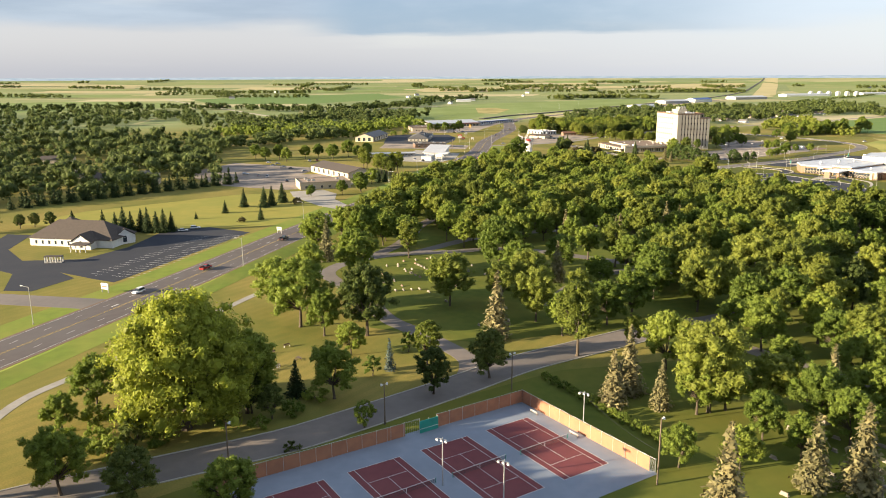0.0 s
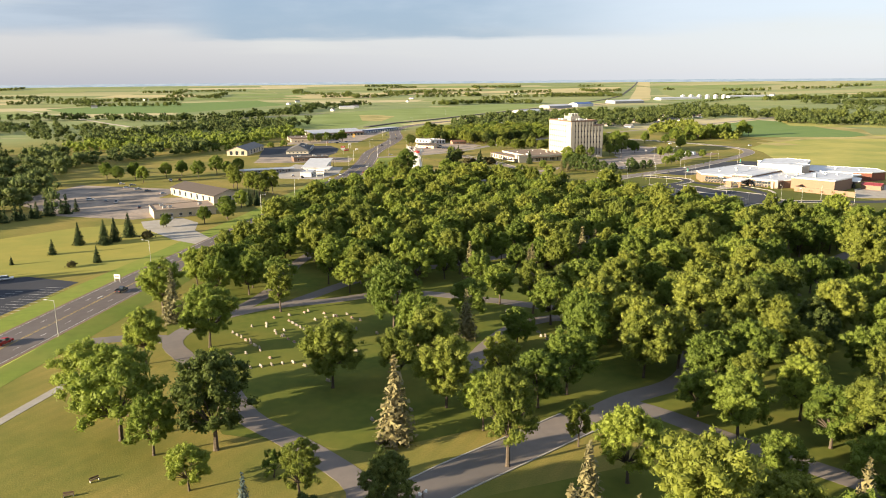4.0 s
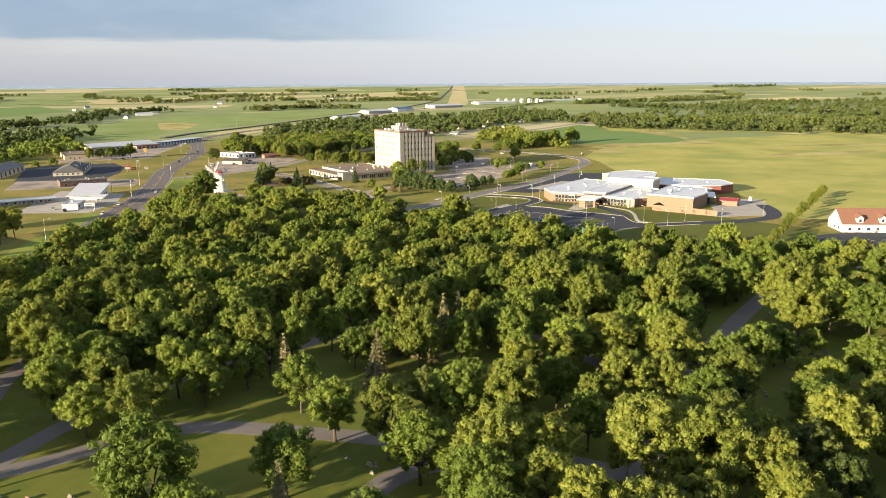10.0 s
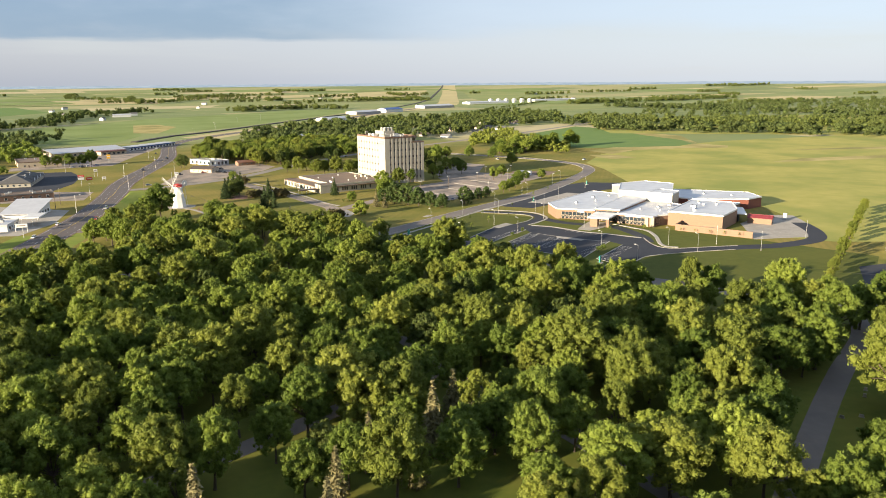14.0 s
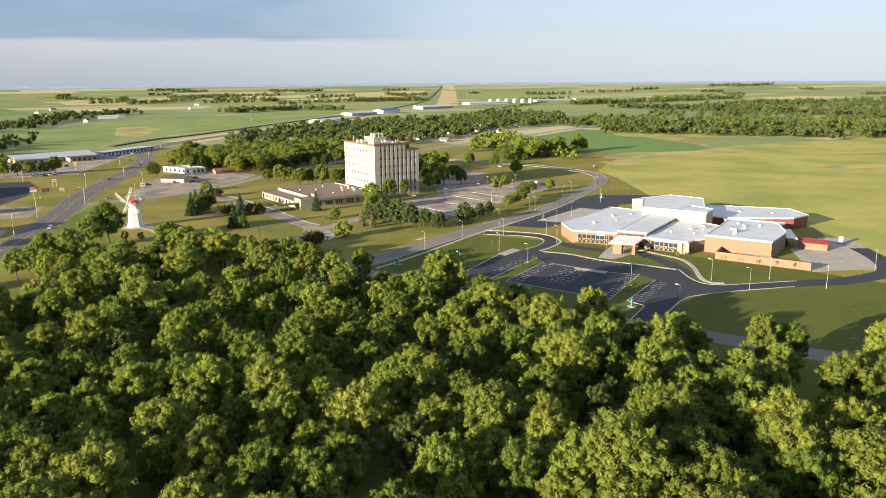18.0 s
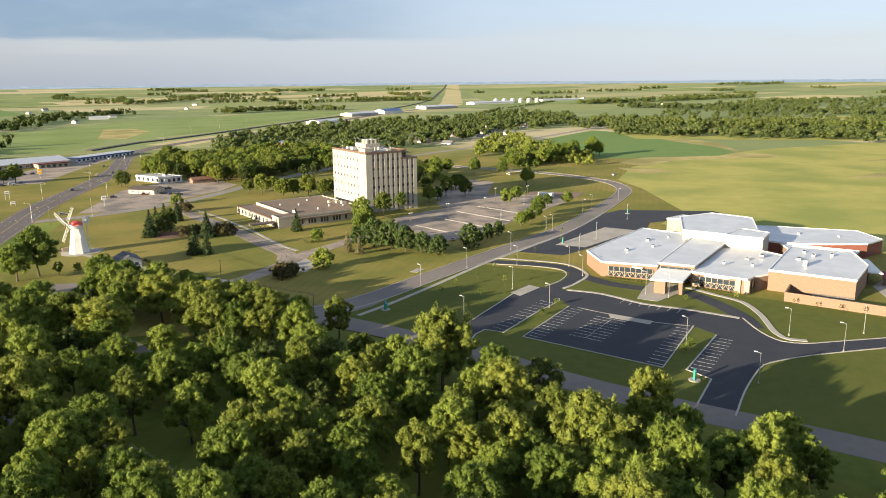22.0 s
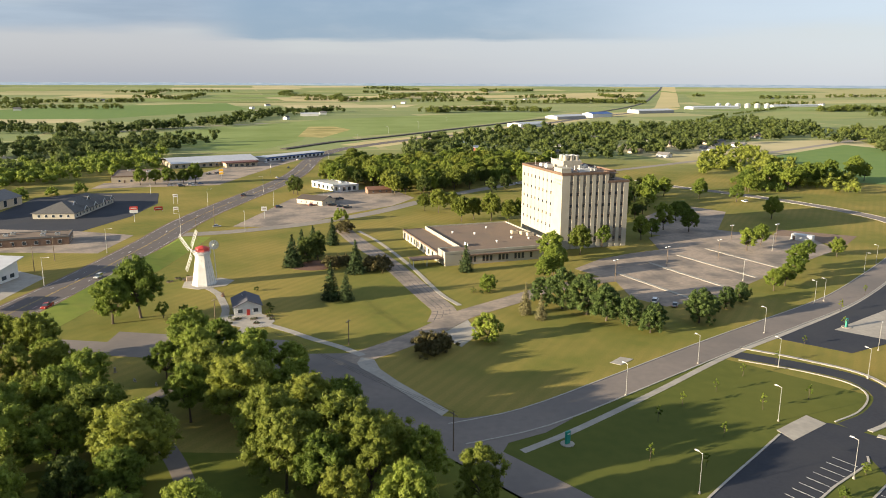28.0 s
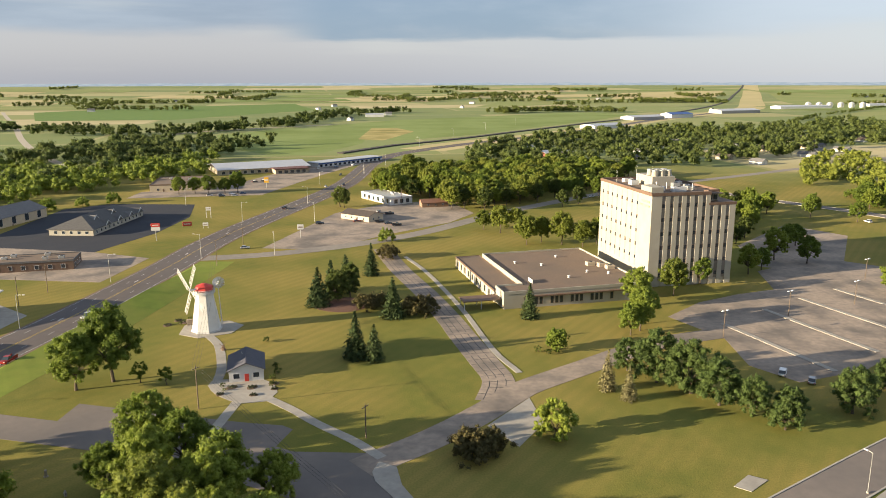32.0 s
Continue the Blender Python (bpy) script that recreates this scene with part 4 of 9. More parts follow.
def crown_data(seed, R, z0, z1, clumps, leaves, size, droop=0.0, top_heavy=0.55, core=0.74):
    """A crown of many small leaf sprays borne on limbs, ragged outside and open between the limbs."""
    rng = np.random.default_rng(seed)
    H = z1 - z0
    centres, radii, limbs = [], [], []
    for k in range(clumps):
        f = (k + 0.5) / clumps
        zz = f ** 0.8
        prof = math.sqrt(max(0.05, 1 - ((zz - (1 - top_heavy)) / (top_heavy if zz > 1 - top_heavy else 1 - top_heavy + 0.25)) ** 2))
        a = k * 2.399 + rng.uniform(-0.6, 0.6)
        r = R * prof * (0.36 + 0.44 * rng.uniform() ** 0.5)
        rad = R * rng.uniform(0.17, 0.27) * (0.75 + 0.35 * prof)
        mid = np.array((r * math.cos(a), r * math.sin(a), z0 + rad * 0.6 + zz * (H - 1.3 * rad) - droop * r))
        limbs.append(tuple(mid))
        for _ in range(5):
            centres.append(mid + rng.normal(0, rad * 0.55, 3) * np.array([1, 1, 0.8]))
            radii.append(rad * rng.uniform(0.42, 0.72))
    c, rr = np.array(centres), np.array(radii)
    stretch = rng.uniform(0.8, 1.25, (len(c), 3))
    verts, faces, base = [], [], 0
    v, f = ICO1
    for k in range(len(c)):
        verts.append(v * rr[k] * core * rng.uniform(0.7, 1.15, (len(v), 1)) * stretch[k] + c[k])
        faces += (f + base).tolist()
        base += len(v)
    per = (1.55 * leaves * rr ** 2 / (rr ** 2).sum()).astype(int) + 1
    at, out = [], []
    for k in range(len(c)):
        d = rng.normal(0, 1, (per[k] * 3, 3))
        d /= np.linalg.norm(d, axis=1)[:, None]
        d = d[d[:, 2] > -0.7]
        p = c[k] + d * (rr[k] * rng.uniform(0.62, 1.22, (len(d), 1))) * stretch[k]
        near = np.linalg.norm(p[:, None, :] - c[None, :, :], axis=2) < rr[None, :] * 0.62
        near[:, k] = False
        keep = ~near.any(axis=1)
        at.append(p[keep][:per[k]])
        out.append(d[keep][:per[k]])
    q, f = leaf_cards(rng, np.concatenate(at), np.concatenate(out), size * 0.74, 0.64, 0.9)
    verts.append(q)
    faces += (f + base).tolist()
    return np.concatenate(verts).tolist(), faces, limbs


def spruce_data(seed, R, H, tiers, per, size):
    """Drooping whorls of needle boughs round a leader."""
    rng = np.random.default_rng(seed)
    at, out = [], []
    for t in range(tiers):
        f = t / (tiers - 1)
        z = H * (0.06 + 0.94 * f)
        rad = R * (1 - f) ** 0.85 * rng.uniform(0.85, 1.12) + 0.12
        boughs = max(4, int(per * (1 - f * 0.7)))
        for b in range(boughs):
            a = b * math.tau / boughs + rng.uniform(-0.3, 0.3) + t * 0.8
            reach = rad * rng.uniform(0.75, 1.12)
            steps = max(2, int(reach / (size * 0.75)))
            for s in range(steps):
                g = (s + 0.7) / steps
                at.append((reach * g * math.cos(a), reach * g * math.sin(a), z - 0.32 * reach * g + rng.uniform(-0.12, 0.12)))
                out.append((0.55 * math.cos(a), 0.55 * math.sin(a), 0.8))
    q, f = leaf_cards(rng, np.array(at), np.array(out), size, 0.45)
    return q.tolist(), f.tolist()


def trunk_data(seed, H, r, tips, fork=0.45):
    bm = bmesh.new()
    rng = random.Random(seed)
    top = Vector((rng.uniform(-0.3, 0.3), rng.uniform(-0.3, 0.3), H * fork))
    rod(bm, (0, 0, -0.15), (0, 0, 0.35), r * 1.5, r * 1.05, 7)
    rod(bm, (0, 0, 0.3), top, r * 1.05, r * 0.72, 7)
    for x, y, z in tips:
        tip = Vector((x, y, z))
        mid = top.lerp(tip, 0.5) + Vector((0, 0, 0.35))
        rod(bm, top, mid, r * 0.5, r * 0.3, 5)
        rod(bm, mid, tip, r * 0.3, r * 0.08, 5)
    return bm


def tree_kind(name, label, category, seed, H, R, z0, clumps, leaves, size, material, trunk_r=0.28, **more):
    """The first of a kind of broad-leaved tree, kept apart below the plan as the pattern for its copies."""
    verts, faces, tips = crown_data(seed, R, z0, H, clumps, leaves, size, **more)
    th = thing(name, label, category)
    part("trunk", trunk_data(seed, H, trunk_r, tips[: max(5, clumps // 2)], fork=max(0.2, z0 / H * 1.15)), BARK, th)
    link_mesh("crown", verts, faces, material, th)
    return th


def spruce_kind(name, label, category, seed, H, R, tiers, per, size, material):
    verts, faces = spruce_data(seed, R, H, tiers, per, size)
    th = thing(name, label, category)
    part("trunk", rodded((0, 0, -0.15), (0, 0, H * 0.97), 0.2, 0.03, n=6), BARK, th)
    link_mesh("crown", verts, faces, material, th)
    return th


TREES = {
    "ash": [tree_kind("ash_tree", "tall green ash with a rounded leafy crown", "tree", 11 + k, 13 + k * 0.6, 5.0 + 0.35 * k, 3.4, 44, 6600, 0.31, LEAF) for k in range(3)],
    "elm": [tree_kind("elm_tree", "spreading elm with an open uneven crown", "tree", 31 + k, 14.5, 5.8 + 0.4 * k, 4.2, 50, 7200, 0.33, LEAF_YELLOW, droop=0.12) for k in range(2)],
    "linden": [tree_kind("linden_tree", "dense dark green linden with a full crown", "tree", 51 + k, 12, 4.2 + 0.3 * k, 2.2, 38, 6000, 0.30, LEAF_DARK, top_heavy=0.6) for k in range(2)],
    "maple": [tree_kind("maple_tree", "broad maple with clumped bright foliage", "tree", 71 + k, 12.5, 5.2, 2.8, 42, 6600, 0.32, LEAF) for k in range(2)],
    "hackberry": [tree_kind("hackberry_tree", "upright hackberry with ragged green crown", "tree", 91 + k, 14, 4.2, 3.6, 38, 5800, 0.30, LEAF_YELLOW, top_heavy=0.5) for k in range(2)],
    "cottonwood": [tree_kind("cottonwood_tree", "huge old cottonwood with sunlit yellow-green foliage", "tree", 113, 20, 9.6, 0.8, 120, 26000, 0.38, LEAF_BRIGHT, trunk_r=0.7, top_heavy=0.62, core=0.6)],
    "locust": [tree_kind("locust_tree", "low spreading locust with feathery green crown", "tree", 301 + k, 10.5, 5.2, 0.9, 34, 5200, 0.28, LEAF_LOCUST, droop=0.1, top_heavy=0.6) for k in range(3)],
    "ball": [tree_kind("crab_tree", "dense round ornamental tree on the lawn", "tree", 321 + k, 7.6, 4.3, 0.5, 40, 4200, 0.26, LEAF, trunk_r=0.14, core=0.85) for k in range(2)],
    "cedar_brown": [tree_kind("smoke_shrub", "broad brownish shrub on the lawn", "shrub", 331, 5.0, 4.4, 0.1, 26, 2400, 0.28, LEAF_BROWN, trunk_r=0.08)],
    "small": [tree_kind("young_tree", "small round ornamental tree on the grass", "tree", 131 + k, 5.2, 2.4, 1.0, 12, 1265, 0.26, LEAF, trunk_r=0.12) for k in range(2)],
    "bush": [tree_kind("shrub", "low rounded dark green shrub", "shrub", 151 + k, 2.3, 1.5, 0.1, 9, 568, 0.22, LEAF_DARK, trunk_r=0.06) for k in range(2)],
    "brush": [tree_kind("brush_thicket", "tangled green roadside thicket of brush", "shrub", 161, 5.0, 4.0, 0.1, 16, 1265, 0.34, LEAF, trunk_r=0.08)],
    "sapling": [tree_kind("sapling", "slim newly planted sapling", "tree", 171, 3.6, 0.8, 1.4, 6, 251, 0.22, LEAF, trunk_r=0.05)],
    "spruce": [spruce_kind("spruce_tree", "dark green spruce with drooping boughs", "tree", 201 + k, 12.5, 3.7 + 0.3 * k, 30, 18, 0.52, NEEDLE) for k in range(2)],
    "brown_spruce": [spruce_kind("spruce_tree", "tall spruce laden with tan cones", "tree", 221 + k, 15, 3.4 + 0.4 * k, 32, 14, 0.54, NEEDLE_BROWN) for k in range(2)],
    "blue_spruce": [spruce_kind("blue_spruce", "narrow grey-blue spruce by the road", "tree", 241, 9, 2.1, 24, 12, 0.42, NEEDLE_BLUE)],
    "cedar": [spruce_kind("cedar_tree", "compact dark cedar of a windbreak row", "tree", 251, 6.5, 2.1, 16, 12, 0.5, NEEDLE)],
}
# how much wider and taller the old trees of the park grew than the pattern
GROWN = {"marked trees of park and cemetery": (1.1, 1.06), "trees of the wood": (0.98, 1.05), "trees of the cemetery grove": (1.12, 1.08)}
used = {key: 0 for key in TREES}
tree_rng = random.Random(77)
planted = []
SURVEYED = set()


def plant(key, x, y, size=1.0, group="", label=""):
    """Plants one more tree of a kind: the pattern itself first, then copies."""
    kinds = TREES[key]
    k = used[key]
    used[key] += 1
    pattern = kinds[k % len(kinds)]
    s = size * tree_rng.uniform(0.9, 1.1)
    wide, tall = GROWN.get(group, (1.0, 1.0)) if "spruce" not in key and key != "cottonwood" else (1.0, 1.0)
    m = pose(x, y, gz(x, y), 0, 0, tree_rng.uniform(0, 360)) @ Matrix.Diagonal((s * wide, s * wide, s * tall * tree_rng.uniform(0.92, 1.08), 1))
    if k < len(kinds):
        ob = pattern
        ob.matrix_basis = m
    else:
        ob = copy_thing(pattern, Matrix())
        ob.matrix_basis = m
    if group:
        ob["group"] = group
    if label:
        ob["label"] = label
    planted.append((x, y, 4.5 * s))
    return ob


def clear_of(x, y, gap):
    return all((x - a) ** 2 + (y - b) ** 2 > (gap + 0.0 * r) ** 2 for a, b, r in planted)

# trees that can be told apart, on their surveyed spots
MARKED = [
    ("ash", [(-44, 301, 1.0), (-29, 336, 0.95), (-25, 265, 1.0), (-40, 255, 0.8), (-46, 226, 1.1), (27, 270, 1.0), (64, 289, 1.15), (79, 256, 0.8), (97, 293, 0.9), (110, 264, 0.9), (138, 246, 0.8), (156, 358, 0.9), (134, 311, 0.9), (200, 329, 1.05), (216, 332, 1.05), (105, 285, 1.1), (82, 572, 0.9)]),
    ("maple", [(-36, 211, 1.15), (-28, 203, 0.75), (-19, 188, 0.75), (-20, 161, 1.0), (-38, 154, 1.2), (62, 216, 1.15), (59, 249, 0.9), (89, 188, 1.1), (60, 176, 1.0), (86, 169, 0.8), (105, 181, 1.0), (135, 210, 1.05), (-71, 156, 1.05), (-63, 122, 0.9), (-31.5, 115, 0.8), (-74, 146, 0.72), (48, 129, 0.6), (122, 331, 0.9), (117, 304, 0.95), (133, 282, 0.9), (139, 262, 1.05), (178, 270, 0.7), (187, 293, 0.7), (196, 284, 0.6), (191, 264, 0.9), (153, 309, 0.9), (174, 344, 0.9), (227, 351, 1.0)]),
    ("maple", [(119, 327, 0.85), (169, 306, 0.7), (240, 346, 1.1), (255, 349, 1.0), (181, 283, 0.9), (159, 279, 0.9), (131, 274, 1.0), (115, 284, 1.0), (204, 386, 0.95), (208, 374, 1.0), (224, 382, 0.95), (200, 406, 1.0), (218, 411, 1.05), (193, 414, 1.0), (172, 424, 1.0), (192, 392, 1.0), (70, 636, 1.25), (77, 641, 1.4), (67, 592, 0.95), (118, 575, 1.0), (127, 582, 0.7), (139, 552, 0.9), (96, 587, 0.75), (80, 561, 1.0), (85, 542, 1.1)]),
    ("linden", [(-16, 203, 1.25), (16, 172, 1.0), (2.5, 163, 0.92), (-49, 119, 0.95), (-37, 154, 0.75), (-32, 151, 0.6), (-56, 138, 0.62), (138, 234, 1.2), (147, 262, 0.9), (186, 284, 0.7), (86, 337, 0.8), (97, 553, 0.8), (99, 564, 0.5)]),
    ("small", [(-4, 190, 1.0), (-12, 146.5, 1.0), (-12.3, 174.2, 0.9)]),
    ("hackberry", [(1, 181, 0.75), (40, 186, 1.25), (56, 191, 0.7), (154, 281, 0.75), (169, 314, 0.75), (160, 310, 0.8), (188, 373, 0.8)]),
    ("spruce", [(-29, 163, 0.72)]),
    ("bush", [(-25.7, 136.6, 0.9), (-24, 137.5, 0.5)]),
    ("elm", [(8, 230, 0.85), (34, 240, 0.9), (33, 214, 0.85), (88, 244, 1.05), (95, 226, 1.1), (121, 224, 1.05), (126, 274, 1.0), (153, 290, 1.0), (62, 152, 1.25), (76, 152, 0.9), (110, 177, 1.0), (99, 277, 1.0), (85, 257, 1.2), (111, 247, 1.25), (118, 238, 1.2), (163, 256, 0.8), (204, 296, 1.25), (237, 303, 0.9), (203, 346, 1.0), (140, 299, 1.15), (210, 307, 1.2), (150, 266, 1.0), (135, 272, 1.0), (153, 351, 1.2), (190, 351, 1.1), (191, 335, 1.1), (220, 361, 1.0), (109, 572, 1.05)]),
    ("elm", [(117, 558, 1.1), (132, 551, 1.0), (90, 552, 1.0), (101, 535, 1.1), (139, 532, 1.1), (146, 531, 1.0), (125, 539, 1.0)]),
    ("brown_spruce", [(20, 200, 1.0), (47, 162, 1.05), (52, 154, 0.85), (42, 156, 0.95), (87, 150, 1.1), (49, 110, 1.2), (69, 121, 1.0), (77, 120, 1.1), (191, 324, 0.5), (84, 320, 0.75), (94, 332, 0.8), (98, 329, 0.85), (108, 333, 1.0), (118, 345, 0.95), (100, 323, 0.9), (128, 287, 0.45)]),
    ("cottonwood", [(-49, 147, 1.37)]),
    ("brush", [(-58, 147, 0.9), (-64, 139, 0.85), (-67, 131, 0.8), (-52, 140, 0.7), (-60, 135, 0.8), (-41, 148, 0.7), (-34, 147, 0.5), (-71, 140, 0.85), (-28, 153, 0.6), (-24, 160, 0.7), (-68, 149, 0.8)]),
    ("blue_spruce", [(126, 349, 0.7), (-8.3, 177.7, 0.8)]),
]
for key, spots in MARKED:
    for x, y, s in spots:
        # the trees on the open cemetery lawn have broad crowns
        SURVEYED.add(plant(key, x, y, s * (1.26 if 190 < y < 310 and x < 50 else 1.0), "marked trees of park and cemetery").name)
# tall trees added out of view on the park's western side, to shade the courts
for x, y, s in ((-66, 92, 1.3), (-58, 78, 1.35), (-70, 64, 1.3), (-48, 66, 1.2), (-80, 111, 1.55), (-77, 102, 1.55), (-85, 119, 1.45), (-74, 94, 1.5), (-89, 105, 1.5), (-96, 114, 1.5), (-60, 48, 1.3), (-78, 36, 1.2), (-92, 84, 1.2)):
    SURVEYED.add(plant("elm", x, y, s, "tall trees beside the park road").name)

# trees that stand by themselves
for key, group, spots in (
    ("brush", "shrubs on the hospital lawn", [(128, 818, 1.17)]),
    ("maple", "trees about the far lots", [(318, 676, 0.84), (310, 665, 0.84), (300, 655, 0.66), (292, 649, 0.72), (318, 716, 0.84), (331, 727, 0.72), (300, 770, 1.08), (311, 763, 0.96), (318, 795, 1.08), (324, 800, 0.96), (376, 795, 1.14), (390, 862, 0.96), (371, 878, 1.08), (352, 893, 1.20), (345, 902, 1.08), (338, 700, 0.60), (352, 700, 0.72)]),
    ("elm", "trees behind the low wing", [(196, 806, 0.94), (204, 812, 1.00), (213, 806, 1.06), (222, 800, 1.00), (230, 806, 0.88), (186, 836, 1.00), (178, 846, 0.75), (196, 850, 0.88)]),
    ("linden", "shade tree by the highway shops", [(92, 930, 1.30), (95, 926, 1.04)]),
    ("maple", "row of trees before the long store", [(-20, 1004, 1.15), (-9, 998, 1.15), (2, 1000, 1.03), (10, 1004, 1.15), (-30, 1000, 1.03)]),
    ("hackberry", "tall poplars beside the shops", [(-46, 560, 1.25), (-42, 555, 1.2), (-50, 566, 1.1), (-38, 548, 0.8)]),
    ("maple", "trees by the highway shops", [(-62, 458, 0.75), (-82, 452, 0.4), (-48, 505, 0.8)]),
    ("spruce", "spruces by the highway shops", [(-44, 512, 0.6), (-40, 520, 0.6)]),
    ("small", "young trees on the school grounds", [tuple([*p, s]) for p, s in zip(true((228, 514), (238, 521.5), (250, 471), (246, 469)) + uv((60, 30), (72, 44)), (0.55, 0.5, 0.6, 0.5, 0.4, 0.5))]),
):
    for x, y, s in spots:
        plant(key, x, y, s, group)
for key, group, spots in (
    ("spruce", "spruces on the hospital lawn", ((121, 703, 1.25), (124.5, 712, 1.2), (129, 720, 1.0), (137, 742, 1.0), (146, 689, 1.12), (136.5, 653.5, 0.95), (141.5, 652, 0.72))),
    ("linden", "shade trees on the hospital lawn", ((127, 708, 1.0), (131, 712, 1.05))),
    ("cedar_brown", "brown shrubs on the hospital lawn", ((137, 698, 1.1), (141, 700, 1.0), (153.5, 691, 1.2), (156.5, 694, 1.0), (163, 597.5, 1.25), (166, 599, 1.0), (143, 770, 1.3))),
    ("ball", "round trees on the lawn", ((181, 605.5, 1.05), (192, 657, 0.95))),
    ("bush", "clipped shrubs on the lawn", ((186.5, 656, 0.75), (189, 654, 0.65), (105, 636, 0.5), (106, 633.5, 0.4), (117, 636, 0.5), (116.5, 640, 0.7), (117, 644, 0.7), (116, 648, 0.6), (83, 689, 0.6), (81, 685, 0.5), (180, 716, 0.9), (184, 722, 0.9), (187, 708, 0.8), (110, 668, 0.75))),
    ("spruce", "spruce before the low wing", ((189, 686, 0.95),)),
    ("brown_spruce", "spruces by the old lot", ((198.5, 629, 0.8), (202, 623, 0.62))),
    ("spruce", "spruces on the mown field", ((-90, 414, 0.85), (-87, 420, 0.9), (-83, 430, 0.85), (-101.5, 415.5, 0.75), (-107, 397, 0.55), (-84, 378, 0.5), (-117.5, 380.5, 0.3))),
    ("cedar_brown", "brown shrubs on the mown field", ((-92, 371.5, 0.45), (-73.5, 424, 0.75))),
    ("maple", "tree before the tan shop", ((-42, 470, 0.95),)),
    ("locust", "trees round the old lot", ((212, 633, 1.15), (218, 626, 1.2), (222, 619, 1.05), (227, 613, 0.95), (231, 606, 0.8), (234, 610, 0.85), (250, 613, 1.0), (207, 641, 0.8), (257, 620, 0.75), (266, 626, 0.7), (275, 632, 0.7))),
    ("maple", "trees before the low wing", ((220, 672, 1.0), (223, 678, 0.95), (216, 668, 0.75))),
    ("small", "little trees by the path", ((84, 640, 1.0), (91, 638, 0.85), (98, 614, 0.4))),
):
    for x, y, size in spots:
        SURVEYED.add(plant(key, x, y, size, group).name)
for x, y in ((205, 549), (214, 556), (226, 563), (238, 572), (252, 580), (268, 592), (196, 532), (216, 540), (206, 528), (232, 552), (246, 556), (300, 622), (322, 640), (290, 606)):
    plant("sapling", x, y, 1.0, "saplings on the school lawn")
for k in range(16):
    f = k / 15
    plant("hackberry", 276 + 172 * f, 379 + 112 * f, 0.42 + 0.09 * (k % 3), "windbreak row by the field", "slim young windbreak tree with yellow-green leaves")
for k in range(34):
    f = k / 33
    SURVEYED.add(plant("cedar", -228 + 98 * f, 412 + 96 * f + (k % 2) * 4, 1.15 + 0.15 * (k % 3), "windbreak row behind the mown field").name)

for key, spots in (("spruce", ((-147, 353, 0.75), (-142, 350, 0.85), (-138, 349, 0.8), (-134, 351, 0.85), (-130, 348, 0.8), (-126, 348, 0.85), (-122.5, 348, 0.8), (-119.5, 350, 0.75), (-154, 356, 0.7), (-176, 372, 0.6))),
                   ("linden", ((-195, 359, 0.6), (-190, 363, 0.55), (-182, 362, 0.6), (-203, 352, 0.7), (-212, 344, 0.75))),
                   ("brush", ((-109, 873, 1.4), (-96, 880, 1.3), (-84, 886, 1.4), (-70, 892, 1.3), (-56, 900, 1.4), (-42, 914, 1.3), (-28, 926, 1.4)))):
    for x, y, s in spots:
        SURVEYED.add(plant(key, x, y, s, "evergreens behind the church" if key == "spruce" else "trees behind the church" if key == "linden" else "brushy row behind the shops").name)

for key, group, spots in (
    ("hackberry", "tall poplars beside the shops", ((-50, 589, 1.2), (-47, 583, 1.1), (-26, 561, 1.25), (-22, 557, 1.1))),
    ("maple", "trees about the highway shops", ((-41, 465, 0.85), (-70, 452, 0.55), (-139, 647, 0.9), (-118, 632, 1.0), (-107, 660, 1.0), (-82, 652, 1.1), (-71, 673, 1.1), (-97, 668, 0.9), (-55, 680, 1.0), (-128, 652, 1.0), (-62, 664, 1.0), (-150, 660, 1.1))),
    ("spruce", "dark spruces by the workshop", ((-34, 517, 0.75), (-29, 512, 0.65))),
    ("maple", "trees beside the tennis courts", ((59, 151, 1.0), (66, 153, 1.1), (68, 139, 0.85), (81, 143, 1.1), (84, 136, 1.0), (59, 128, 0.8), (93, 146, 1.1), (72, 131, 0.85), (97, 136, 1.1))),
    ("brush", "hedge along the court fence", tuple((29.5 + 18 * k / 11, 171 - 32 * k / 11, 0.36 + 0.05 * (k % 3)) for k in range(12))),
):
    for x, y, s in spots:
        SURVEYED.add(plant(key, x, y, s, group).name)

for key, x, y, s in (("elm", 175.5, 473.5, 1.34), ("elm", 180.4, 450.3, 1.1), ("linden", 190.9, 453.1, 1.15), ("linden", 150.5, 483.3, 1.1)):
    SURVEYED.add(plant(key, x, y, s, "tall trees at the edge of the wood").name)
for key, x, y, s in (("maple", 226, 695, 1.0), ("elm", 243, 708, 0.95), ("maple", 258, 722, 0.8), ("maple", 282, 735, 0.8), ("ash", 290, 741, 0.7)):
    SURVEYED.add(plant(key, x, y, s, "trees at the tower's foot").name)

# the wood and the cemetery grove
WOOD = [surveyed(*p) for p in ((-46, 308), (-52, 296), (-40, 352), (-24, 420), (-2, 500), (22, 560), (44, 612), (58, 605), (95, 598), (122, 578), (140, 545), (152, 530), (165, 510), (182, 478), (192, 452), (208, 428), (226, 400), (243, 372),
        (252, 352), (214, 330), (180, 310), (150, 292), (120, 310), (60, 322), (0, 318))]
GROVE = [surveyed(*p) for p in ((-50, 300), (-44, 270), (-20, 205), (25, 190), (60, 180), (95, 135), (140, 100), (215, 150), (300, 260), (330, 300), (264, 368), (180, 322), (140, 296), (60, 325), (0, 320))]
OPEN = [surveyed(*p) for p in ((-42, 288), (-38, 258), (-20, 222), (8, 200), (30, 196), (40, 225), (38, 262), (20, 300), (-20, 300))]
